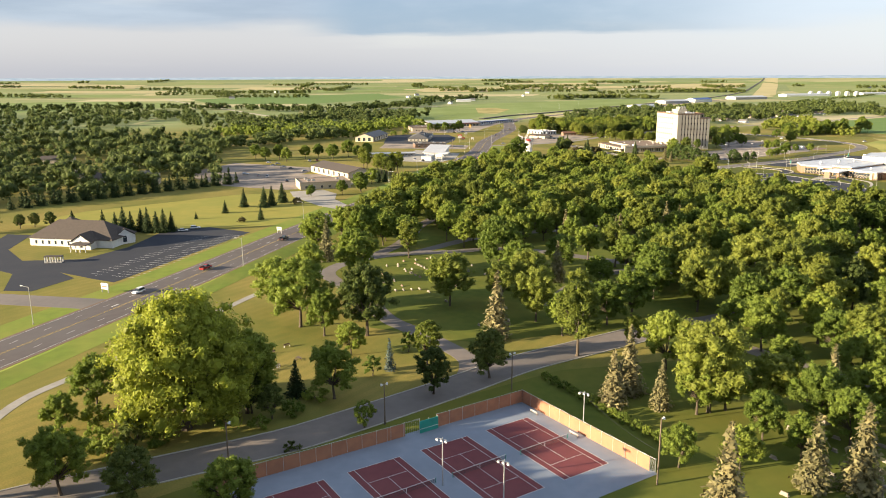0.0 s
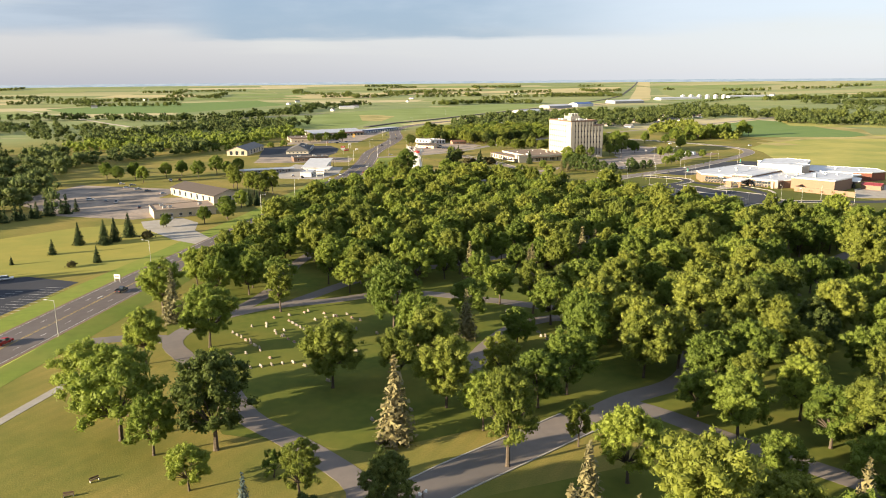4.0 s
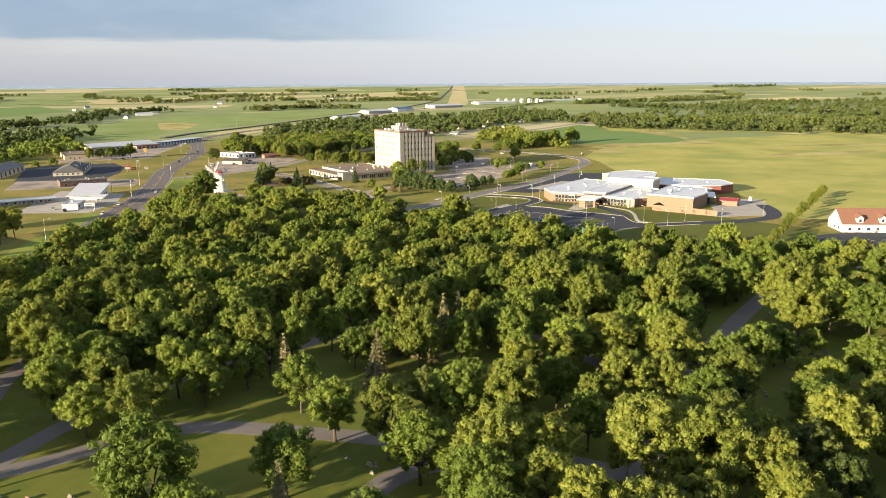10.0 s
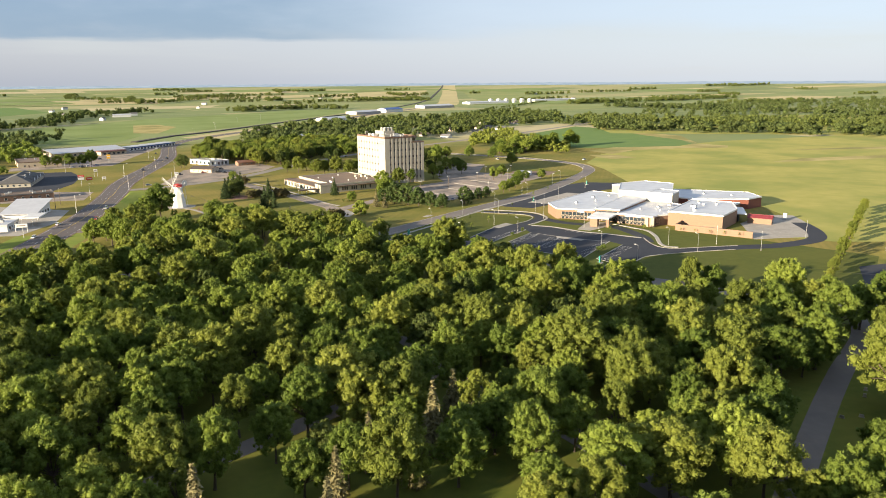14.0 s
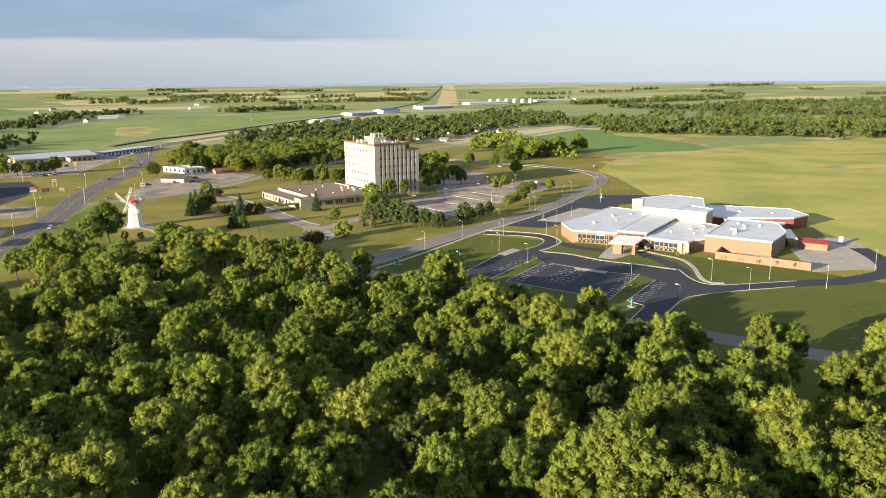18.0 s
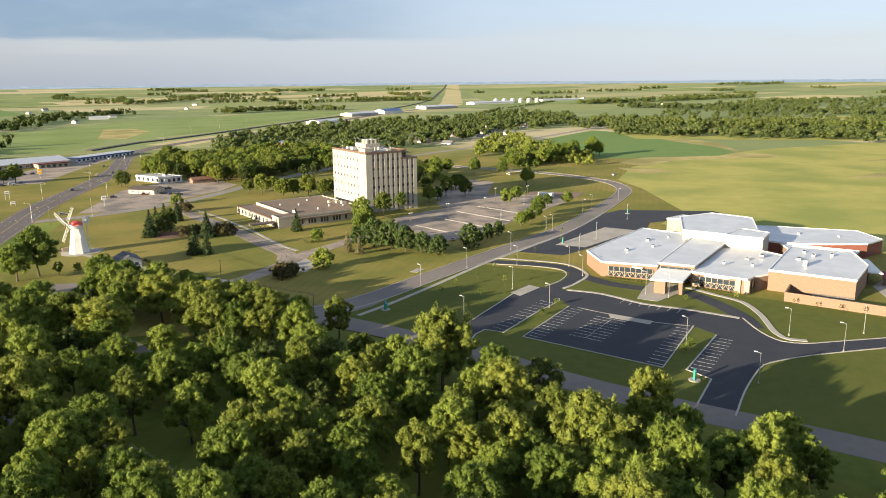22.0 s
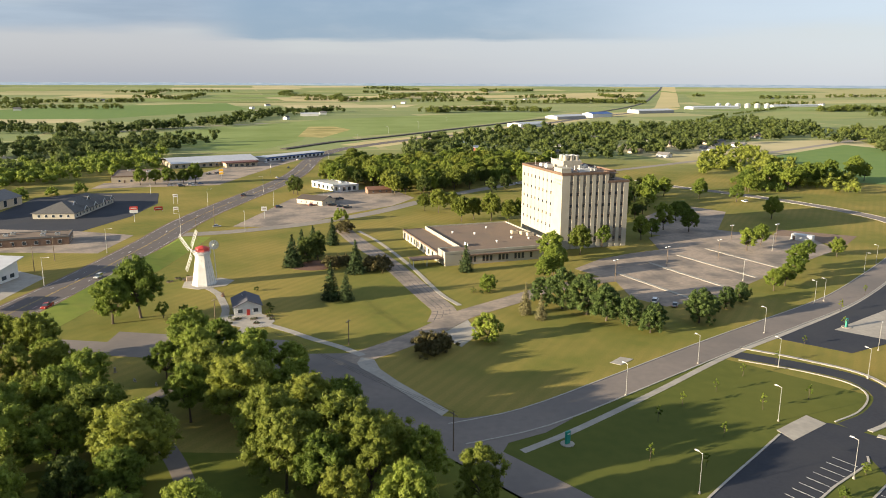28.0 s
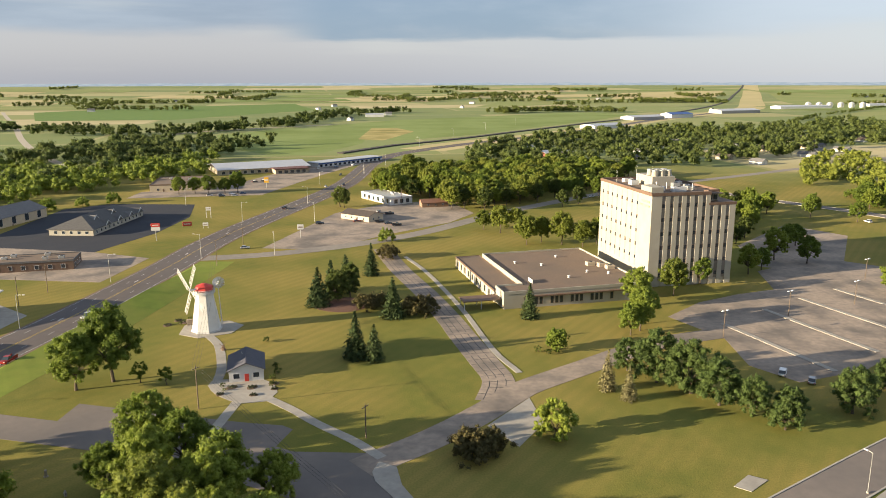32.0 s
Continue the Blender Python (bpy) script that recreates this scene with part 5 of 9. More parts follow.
KEEP_OFF = [[surveyed(p.x, p.y) for p in line] for line in (*lanes, park_st)]
CEE_TRUE = [surveyed(p.x, p.y) for p in cee]


def scatter(poly, gap, count, seed, chance=None, true_ground=False):
    rng = random.Random(seed)
    xs, ys = [p[0] for p in poly], [p[1] for p in poly]
    out = []
    for _ in range(count):
        x, y = rng.uniform(min(xs), max(xs)), rng.uniform(min(ys), max(ys))
        if not in_poly(x, y, poly):
            continue
        if chance and not chance(x, y, rng):
            continue
        if any((x - a) ** 2 + (y - b) ** 2 < gap * gap for a, b in out):
            continue
        if not clear_of(x, y, gap * 0.85):
            continue
        if true_ground and (min(line_distance(x, y, l) for l in KEEP_OFF) < 4.6 or line_distance(x, y, CEE_TRUE) < 12):
            continue
        out.append((x, y))
    return out


# deep green grass; the sheet round the courts uses it as painted shade
FLOOR = shade("dark_grass_and_painted_shade", (0.122, 0.138, 0.025), 0.95, (0.088, 0.112, 0.021), 0.35, bump=0.06, bump_scale=5, stain=(0.165, 0.152, 0.032), stain_scale=0.05, stain_amount=0.6, spec=0.1)
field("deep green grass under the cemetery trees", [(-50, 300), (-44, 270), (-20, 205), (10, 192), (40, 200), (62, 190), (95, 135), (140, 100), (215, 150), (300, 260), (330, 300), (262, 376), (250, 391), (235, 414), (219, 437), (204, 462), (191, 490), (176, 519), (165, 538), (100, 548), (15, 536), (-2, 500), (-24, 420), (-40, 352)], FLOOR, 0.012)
field("grass painted dark for shade round the tennis courts", [(-50, 62), (-50, 112), (-20, 136), (8, 158), (30, 172), (60, 178), (95, 133), (140, 98), (120, 60)], FLOOR, 0.009)
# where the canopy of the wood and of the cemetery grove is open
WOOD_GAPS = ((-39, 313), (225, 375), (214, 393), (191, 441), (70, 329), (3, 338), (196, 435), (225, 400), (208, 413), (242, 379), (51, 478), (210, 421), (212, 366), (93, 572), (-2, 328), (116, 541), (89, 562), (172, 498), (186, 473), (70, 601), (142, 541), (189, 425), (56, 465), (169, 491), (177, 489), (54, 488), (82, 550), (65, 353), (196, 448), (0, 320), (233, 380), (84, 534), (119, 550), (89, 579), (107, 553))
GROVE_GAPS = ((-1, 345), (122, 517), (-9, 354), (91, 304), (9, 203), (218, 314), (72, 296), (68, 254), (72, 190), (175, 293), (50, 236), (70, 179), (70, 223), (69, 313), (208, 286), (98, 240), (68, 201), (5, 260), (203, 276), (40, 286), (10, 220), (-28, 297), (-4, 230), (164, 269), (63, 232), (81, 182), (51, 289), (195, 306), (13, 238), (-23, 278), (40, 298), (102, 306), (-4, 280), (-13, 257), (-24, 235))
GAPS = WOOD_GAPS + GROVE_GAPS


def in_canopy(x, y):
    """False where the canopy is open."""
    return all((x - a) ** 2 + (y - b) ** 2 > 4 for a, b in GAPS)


wood = scatter(WOOD, 7.9, 16000, 3, lambda x, y, r: y < 500 or r.random() < 0.12, True)
thin = random.Random(19)
wood = [p for p in wood if p[1] < 460 or thin.random() < (0.78 if p[1] < 525 or p[0] > 100 else 0.5)]
rng_kind = random.Random(8)
for x, y in wood:
    key = rng_kind.choices(("ash", "maple", "hackberry", "linden", "elm"), (34, 26, 16, 5, 19))[0]
    size = rng_kind.uniform(0.85, 1.15)
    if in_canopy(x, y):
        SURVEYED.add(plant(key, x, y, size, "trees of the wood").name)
grove = scatter(GROVE, 10.8, 9000, 4, lambda x, y, r: not in_poly(x, y, OPEN) or r.random() < 0.06, True)
for x, y in grove:
    key = rng_kind.choices(("ash", "maple", "hackberry", "linden", "elm", "brown_spruce"), (25, 24, 17, 6, 23, 5))[0]
    size = rng_kind.uniform(0.85, 1.15)
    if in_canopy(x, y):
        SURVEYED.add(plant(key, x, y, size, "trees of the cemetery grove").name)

# trees behind the tower, round the town and along the creek: countable near ones, far ones as one mass
for poly, gap, cnt, seed, keys, size in (
    ([(108, 985), (130, 960), (165, 965), (200, 985), (240, 1000), (290, 1040), (330, 1090), (290, 1130), (200, 1120), (130, 1110)], 9.0, 2500, 21, ("ash", "maple", "elm", "linden"), 1.2),
    ([(262, 790), (300, 800), (350, 905), (330, 940), (280, 900)], 10, 300, 22, ("maple", "linden"), 1.1),
    ([(420, 900), (450, 905), (520, 950), (560, 960), (540, 975), (440, 960)], 7, 700, 23, ("brush", "brush", "maple"), 1.3),
):
    for x, y in scatter(poly, gap, cnt, seed):
        plant(rng_kind.choice(keys), x, y, size * rng_kind.uniform(0.85, 1.1), "trees behind the hospital")


street_trees = scatter([(160, 908), (184, 905), (206, 896), (238, 924), (278, 962), (306, 1071), (250, 1060), (195, 1061), (140, 1000)], 8.5, 1200, 31)
for x, y in street_trees:
    if line_distance(x, y, TOWN) > 9:
        plant(rng_kind.choice(("ash", "maple", "linden", "elm")), x, y, 1.15 * rng_kind.uniform(0.85, 1.1), "trees behind the hospital")


def far_tree(seed, cards=230, size=0.62):
    rng = np.random.default_rng(seed)
    v, f = ICO1
    parts_v, parts_f, base = [], [], 0
    blobs = [(np.array([rng.normal(0, 1.7), rng.normal(0, 1.7), rng.uniform(2.6, 7.4)]), rng.uniform(1.2, 2.1)) for _ in range(8)]
    at, out = [], []
    for c, r in blobs:
        w = v * r * 0.85 * rng.uniform(0.75, 1.15, (len(v), 1)) * np.array([1, 1, 0.9]) + c
        parts_v.append(w)
        parts_f += (f + base).tolist()
        base += len(v)
        d = rng.normal(0, 1, (cards // 8, 3))
        d /= np.linalg.norm(d, axis=1)[:, None]
        at.append(c + d * r * rng.uniform(0.8, 1.25, (len(d), 1)))
        out.append(d)
    q, qf = leaf_cards(rng, np.concatenate(at), np.concatenate(out), size, 0.8, 0.6)
    parts_v.append(q)
    parts_f += (qf + base).tolist()
    return np.concatenate(parts_v), parts_f


FAR = [far_tree(400 + k) for k in range(5)]


def woods(label, spots, material, seed, size=1.0):
    """A far wood: real crowns, joined, too many to count."""
    rng = np.random.default_rng(seed)
    verts, faces, base = [], [], 0
    for k, (x, y) in enumerate(spots):
        v, f = FAR[k % len(FAR)]
        a = rng.uniform(0, math.tau)
        s = 1.12 * size * rng.uniform(0.75, 1.25)
        ca, sa = math.cos(a) * s, math.sin(a) * s
        w = np.stack([v[:, 0] * ca - v[:, 1] * sa + x, v[:, 0] * sa + v[:, 1] * ca + y, v[:, 2] * s * rng.uniform(0.85, 1.15) + gz(x, y)], 1)
        verts.append(w)
        faces.append(np.asarray(f) + base)
        base += len(v)
    ob = link_mesh("far_woods", np.concatenate(verts), np.concatenate(faces), material)
    return tagged(ob, label, "woods", kind="stuff")


def belt(points, width, count, seed):
    """Places strewn along a line."""
    line = spline(points, 10)
    rng = random.Random(seed)
    return [(p.x + rng.gauss(0, width / 2), p.y + rng.gauss(0, width / 2)) for p in (rng.choice(line) for _ in range(count))]


def strewn(poly, count, seed, keep=None):
    rng = random.Random(seed)
    xs, ys = [p[0] for p in poly], [p[1] for p in poly]
    out = []
    while len(out) < count:
        x, y = rng.uniform(min(xs), max(xs)), rng.uniform(min(ys), max(ys))
        if in_poly(x, y, poly) and (keep is None or keep(x, y)):
            out.append((x, y))
    return out



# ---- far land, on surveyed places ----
def land(label, points, material, z=0.05, cuts=0):
    """A crop sheet that follows the slow rise of the plain."""
    bm = bmesh.new()
    bm.faces.new([bm.verts.new((x, y, 0)) for x, y in points])
    bmesh.ops.triangulate(bm, faces=bm.faces)
    if cuts:
        bmesh.ops.subdivide_edges(bm, edges=bm.edges, cuts=cuts, use_grid_fill=True)
    for v in bm.verts:
        v.co.z = gz(v.co.x, v.co.y) + z
    for f in bm.faces:
        if f.normal.z < 0:
            f.normal_flip()
    me = bpy.data.meshes.new("field")
    bm.to_mesh(me)
    bm.free()
    me.materials.append(material)
    ob = tagged(new("field", me), label, "field", kind="structure")
    SURVEYED.add(ob.name)
    return ob


def far_line(name, label, category, points, d0, d1, z1, material):
    line = [Vector((x, y, 0)) for x, y in points]
    ob = tagged(ribbon(name, spline(points, 40), d0, d1, 0.0, z1, material), label, category, kind="structure")
    SURVEYED.add(ob.name)
    return ob


PALE_CROP = shade("pale_bean_green", (0.25, 0.28, 0.105), 0.95, (0.21, 0.25, 0.09), 0.02, bump=0.1, bump_scale=1.0, stain=(0.30, 0.285, 0.12), stain_scale=0.006, spec=0.1)
GRAIN = shade("ripe_grain", (0.50, 0.42, 0.22), 0.95, (0.44, 0.37, 0.19), 0.02, stain=(0.38, 0.34, 0.17), stain_scale=0.006, spec=0.1)
BALLAST = shade("dark_ballast", (0.075, 0.066, 0.058), 0.95, (0.05, 0.046, 0.04), 0.4)
GRAVEL = shade("pale_gravel_road", (0.42, 0.37, 0.29), 0.95, (0.36, 0.31, 0.24), 0.3)
land("level green bean field beside the highway", [(10, 1685), (135, 1880), (305, 2000), (515, 2165), (675, 2095), (420, 1730), (255, 1500), (140, 1390), (105, 1490), (65, 1640)], CROP, 0.06, 1)
land("green bean field behind the long store", [(-105, 1505), (-35, 1645), (65, 1680), (105, 1515), (100, 1355), (60, 1220), (15, 1225), (-50, 1310)], CROP, 0.05)
land("long dark green corn field", [(-710, 2280), (-500, 2625), (-190, 2865), (-70, 2380), (-290, 1915), (-530, 1900)], CROP_DARK, 0.12, 3)
land("wide corn field west of the highway", [(-1500, 1450), (-800, 1500), (-540, 1780), (-560, 1900), (-900, 2150), (-1600, 1900)], CROP, 0.10, 2)
land("pale green hay field", [(345, 2540), (605, 3440), (930, 3155), (895, 2850), (595, 2695), (405, 2535)], PALE_CROP, 0.3, 4)
land("ripe grain field far out", [(620, 3875), (800, 4325), (1065, 4345), (945, 3955)], GRAIN, 0.4, 4)
land("ripe grain field along the railway", [(890, 3165), (1110, 3780), (1640, 3950), (1330, 3290)], GRAIN, 0.35, 4)
land("pale green field east of the highway", [(1695, 3625), (2265, 3720), (1725, 2880), (1245, 2480), (1370, 2870)], PALE_CROP, 0.3, 4)
land("broad bean field beyond the sheds", [(790, 1670), (1015, 1960), (1380, 2345), (1700, 2600), (1900, 2300), (1500, 2000), (1000, 1720), (850, 1600)], PALE_CROP, 0.12, 2)
land("pale grain strip on the western plain", [(-200, 3050), (120, 3080), (160, 3280), (-180, 3250)], GRAIN, 0.35, 4)
land("pale hay field on the western plain", [(-900, 2750), (-420, 3000), (-380, 3350), (-950, 3150)], PALE_CROP, 0.35, 4)
land("ripe grain strip far west", [(-1500, 2500), (-950, 2700), (-960, 2840), (-1550, 2680)], GRAIN, 0.3, 4)
land("bare tan ground beside the bean field", [(92, 1420), (100, 1640), (140, 1640), (165, 1560), (125, 1400)], DRY, 0.08)
land("deep green soybean field behind the thicket", [(560, 1095), (745, 1230), (755, 1175), (745, 1055), (700, 930), (675, 885), (640, 870), (545, 895), (520, 920), (545, 1060)], CROP_DARK, 0.06)
land("swathe of dry golden grass", [(520, 870), (565, 890), (645, 870), (680, 885), (695, 850), (675, 830), (635, 845), (570, 855), (520, 830)], DRY, 0.07)
land("dry grassy ditch bank", [(770, 1195), (805, 1180), (750, 1070), (750, 990), (690, 895), (705, 945), (715, 1020), (735, 1090)], DRY, 0.08)
land("patch of dry golden grass", [(495, 835), (520, 815), (520, 790), (490, 790), (490, 815)], DRY, 0.07)
land("swathe of dry golden grass", [(600, 702), (650, 712), (730, 700), (790, 682), (700, 680), (640, 690)], DRY, 0.07)
land("swathe of dry golden grass", [(700, 780), (800, 770), (905, 735), (1010, 700), (880, 720), (790, 748)], DRY, 0.07)
far_line("verge", "golden dry grass verge along the far highway", "verge", HWY_OUT[3:15], -30, 26, 0.04, GRAIN)
far_line("verge", "broad golden verge of the straight far highway", "verge", HWY_OUT[14:], -38, 32, 0.3, GRAIN)
far_line("railway", "dark railway bank running beside the highway", "railway", [(85, 1232), (140, 1327), (175, 1362), (210, 1405), (250, 1457), (295, 1520), (350, 1592), (410, 1672), (480, 1768), (550, 1850), (645, 1978), (775, 2170), (965, 2475), (1180, 2860), (1490, 3500), (1800, 4130), (1975, 4500)], -4, 4, 1.2, BALLAST)
far_line("road", "pale county road across the fields", "road", [(-130, 1110), (-200, 1215), (-270, 1330), (-350, 1475), (-480, 1725), (-705, 2140), (-790, 2300)], -4, 4, 0.08, GRAVEL)
far_line("road", "pale dirt lane along the creek woods", "road", [(-180, 1430), (-160, 1555), (-100, 1625), (-45, 1685), (30, 1745)], -5, 5, 0.08, GRAVEL)

TOWN_TREES = [(365, 1470), (560, 1570), (670, 1560), (925, 1745), (915, 1530), (765, 1300), (640, 1245), (530, 1160), (500, 1125), (400, 1090), (315, 1085), (200, 1090), (205, 1220), (290, 1360)]
town_gap = lambda x, y: line_distance(x, y, TOWN) > 10
woods("leafy neighbourhood trees west of the highway", strewn([(-620, 520), (-415, 890), (-230, 845), (-140, 520), (-160, 480), (-230, 415), (-330, 330), (-560, 330)], 720, 1, lambda x, y: not (-330 < x < -260 and 590 < y < 660)), LEAF_FAR, 1, 1.3)
woods("trees between the houses and the shops", belt([(-250, 700), (-190, 790), (-130, 860), (-100, 900)], 30, 70, 12), LEAF_FAR, 12, 1.15)
woods("creekside woods behind the shops", strewn([(-1100, 900), (-505, 895), (-430, 960), (-455, 1215), (-245, 970), (-130, 890), (-100, 960), (10, 1345), (-60, 1400), (-180, 1180), (-250, 1240), (-500, 1420), (-785, 1410), (-1200, 1300)], 780, 2), LEAF_FAR, 2, 1.3)
woods("long dark shelterbelt beyond the creek", belt([(-1100, 1560), (-765, 1600), (-415, 1620), (-245, 1515), (-65, 1690), (15, 2070), (130, 2200)], 40, 380, 3), LEAF_DARK, 3, 1.3)
woods("brushy trees behind the long store", strewn([(-220, 940), (-260, 1130), (-190, 1130), (-115, 1075), (-80, 1130), (-25, 1190), (-30, 1150), (-60, 1040), (-90, 970)], 330, 4), LEAF, 4, 0.85)
woods("grove west of the bean field", strewn([(-230, 1140), (-160, 1370), (-60, 1300), (-60, 1210), (-120, 1160)], 120, 13), LEAF_FAR, 13, 1.3)
woods("trees among the houses of the town", strewn(TOWN_TREES, 560, 5, town_gap), LEAF_FAR, 5, 1.2)
woods("dark trees among the houses of the town", strewn(TOWN_TREES, 240, 15, town_gap), LEAF_DARK, 15, 1.2)
woods("thicket beside the soybean field", strewn([(425, 965), (480, 850), (525, 915), (545, 1060), (600, 1215), (500, 1100)], 150, 16), LEAF_YELLOW, 16, 0.85)
woods("wide river woods to the east", strewn([(790, 1250), (860, 1190), (950, 1075), (1010, 970), (1060, 860), (1500, 600), (2600, 1500), (2415, 1890), (1875, 1940), (1290, 1700), (1200, 1595), (925, 1340)], 900, 7, lambda x, y: (x - 900) * 0.35 + (y - 1300) * -0.1 < 900), LEAF_FAR, 7, 1.35)
woods("dense edge of the river woods", belt([(800, 1290), (775, 1110), (880, 1010), (960, 915), (1120, 800), (1350, 680)], 46, 330, 31) + belt([(1310, 1900), (1400, 1640), (1430, 1300), (1520, 1000)], 60, 240, 32), LEAF_FAR, 31, 1.25)
woods("trees along the river behind the meadow", belt([(830, 1420), (900, 1260), (1000, 1130), (1150, 1000), (1350, 880)], 80, 420, 33), LEAF_DARK, 33, 1.3)
land("green meadow before the river woods", [(700, 1075), (810, 1290), (940, 1400), (1500, 1300), (1600, 900), (1200, 720), (935, 905)], MEADOW, 0.09, 1)
woods("line of river trees on the plain", belt([(1380, 2180), (1655, 2225), (1920, 2290), (2150, 2300)], 40, 150, 8), LEAF_DARK, 8, 1.3)
woods("hedgerow along the bean field", belt([(770, 1675), (1015, 1985), (1425, 2415)], 6, 110, 18), LEAF_DARK, 18, 0.6)
woods("dark shelterbelts on the plain", belt([(355, 2150), (525, 2225), (640, 2165)], 22, 110, 9) + belt([(-940, 2645), (-740, 2855), (-455, 2935)], 28, 120, 10) + belt([(-70, 3630), (120, 3315), (235, 3030), (450, 3455)], 30, 130, 11) + belt([(925, 2945), (1115, 2770)], 50, 90, 14), LEAF_DARK, 9, 1.3)
far_rng = random.Random(17)
rows = []
for k in range(60):
    a = far_rng.uniform(-0.62, 0.95)
    r = far_rng.uniform(2300, 4400)
    x, y = 75 + r * math.sin(a), 230 + r * math.cos(a)
    n = far_rng.randint(14, 50)
    t = far_rng.choice((0.0, 0.12, -0.1, 1.5)) + far_rng.uniform(-0.08, 0.08)
    step = far_rng.uniform(5, 8)
    rows += [(x + math.cos(t) * step * j + far_rng.gauss(0, 5), y + math.sin(t) * step * j + far_rng.gauss(0, 8)) for j in range(n)]
rows = [p for p in rows if math.hypot(p[0] - 75, p[1] - 230) < 4560 and line_distance(*p, HWY_OUT) > 90]
woods("shelterbelts and farm groves on the plain", rows, LEAF_DARK, 19, 1.25)

# glowing backdrop band far past the last fields, haze painted as its colour
haze = bpy.data.materials.new("glowing_painted_haze")
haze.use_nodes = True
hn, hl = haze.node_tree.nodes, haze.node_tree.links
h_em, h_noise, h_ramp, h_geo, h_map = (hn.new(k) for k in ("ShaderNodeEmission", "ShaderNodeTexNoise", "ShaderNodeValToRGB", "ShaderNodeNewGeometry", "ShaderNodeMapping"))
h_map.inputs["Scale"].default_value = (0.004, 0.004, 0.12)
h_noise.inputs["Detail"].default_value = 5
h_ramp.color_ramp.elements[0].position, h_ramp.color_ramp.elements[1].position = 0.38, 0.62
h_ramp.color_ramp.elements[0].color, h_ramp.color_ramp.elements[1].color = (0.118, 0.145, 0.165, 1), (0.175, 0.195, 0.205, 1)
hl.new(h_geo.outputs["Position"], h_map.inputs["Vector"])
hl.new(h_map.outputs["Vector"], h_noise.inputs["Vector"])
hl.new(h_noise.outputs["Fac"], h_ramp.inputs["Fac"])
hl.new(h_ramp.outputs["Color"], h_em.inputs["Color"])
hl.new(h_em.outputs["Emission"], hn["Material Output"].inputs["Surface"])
rim_rng = random.Random(3)
rim_v, rim_f = [], []
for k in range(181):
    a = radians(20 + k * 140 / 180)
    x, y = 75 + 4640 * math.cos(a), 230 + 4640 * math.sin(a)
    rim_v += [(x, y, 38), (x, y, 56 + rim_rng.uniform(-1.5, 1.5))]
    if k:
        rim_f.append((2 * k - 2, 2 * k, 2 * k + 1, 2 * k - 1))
rim = tagged(link_mesh("backdrop", rim_v, rim_f, haze), "glowing backdrop rim with painted blue-grey haze", "backdrop", kind="structure")
SURVEYED.add(rim.name)

land("pale worn lot behind the tower", [(300, 785), (346, 832), (362, 803), (330, 752), (318, 727), (292, 747)], OLD_LOT, 0.045)

woods("light green grove behind the highway shops", strewn([(-260, 870), (-205, 885), (-130, 868), (-45, 980), (0, 1060), (-20, 1110), (-120, 1010), (-250, 1010)], 190, 21), LEAF, 21, 1.0)

# pale strips of hay and grain between the greener crops of the plain
strip_rng = random.Random(41)
for k in range(34):
    a, r = strip_rng.uniform(-0.55, 0.9), strip_rng.uniform(2500, 4300)
    x, y = 75 + r * math.sin(a), 230 + r * math.cos(a)
    if line_distance(x, y, HWY_OUT) < 260:
        continue
    w, d, t = strip_rng.uniform(120, 420), strip_rng.uniform(40, 150), radians(strip_rng.choice((0, 8, -6)))
    c, s = math.cos(t), math.sin(t)
    land(("ripe grain strip on the plain", "pale hay strip on the plain", "green crop strip on the plain")[k % 3], [(x + u * c - v * s, y + u * s + v * c) for u, v in ((-w, -d), (w, -d), (w * 0.96, d), (-w * 1.03, d))], (GRAIN, PALE_CROP, CROP)[k % 3], 0.55 + 0.01 * k, 4)

# ---- buildings ----
PANES = {}


def window(parent, m, w, h, frame_material=None, name="window"):
    """A window with frame and pane on a wall whose outside is -y of m."""
    frame_material = frame_material or WHITE
    key = (round(w, 2), round(h, 2), frame_material.name)
    if key not in PANES:
        bm = bmesh.new()
        t = 0.09
        for x0, x1, z0, z1 in ((-w / 2 - t, w / 2 + t, -t, 0), (-w / 2 - t, w / 2 + t, h, h + t), (-w / 2 - t, -w / 2, 0, h), (w / 2, w / 2 + t, 0, h)):
            box(bm, x0, x1, -0.07, 0.05, z0, z1)
        fr = part(name, bm, frame_material, parent)
        pn = part("pane", boxed(-w / 2, w / 2, -0.03, 0.02, 0, h), GLASS, fr, "dark reflecting glass")
        PANES[key] = (fr.data, pn.data)
        fr.matrix_basis = m
        return fr
    a, b = PANES[key]
    fr = same_part(name, a, parent, m)
    same_part("pane", b, fr, Matrix())["label"] = "dark reflecting glass"
    return fr


def wall_run(parent, p, q, z, count, w, h, material=None, inset=1.5, name="window"):
    """Windows along a wall from p to q, seen from the right of that way."""
    a, b = Vector((*p, 0)), Vector((*q, 0))
    d = (b - a).normalized()
    turn = math.degrees(math.atan2(d.y, d.x))
    span = (b - a).length - 2 * inset
    for k in range(count):
        s = inset + span * (k + 0.5) / count
        window(parent, frame2(*(a + d * s).xy, turn, z), w, h, material, name)


def door(parent, m, w=1.0, h=2.1, material=None, label=""):
    d = part("door", boxed(-w / 2, w / 2, -0.06, 0.05, 0, h), material or BROWN_BAND, parent, label, bevel=0.01)
    d.matrix_basis = m
    knob = part("handle", rodded((w * 0.35, -0.14, h * 0.48), (w * 0.35, -0.05, h * 0.48), 0.05, 0.04, n=6), METAL, d, "small metal handle")
    return d


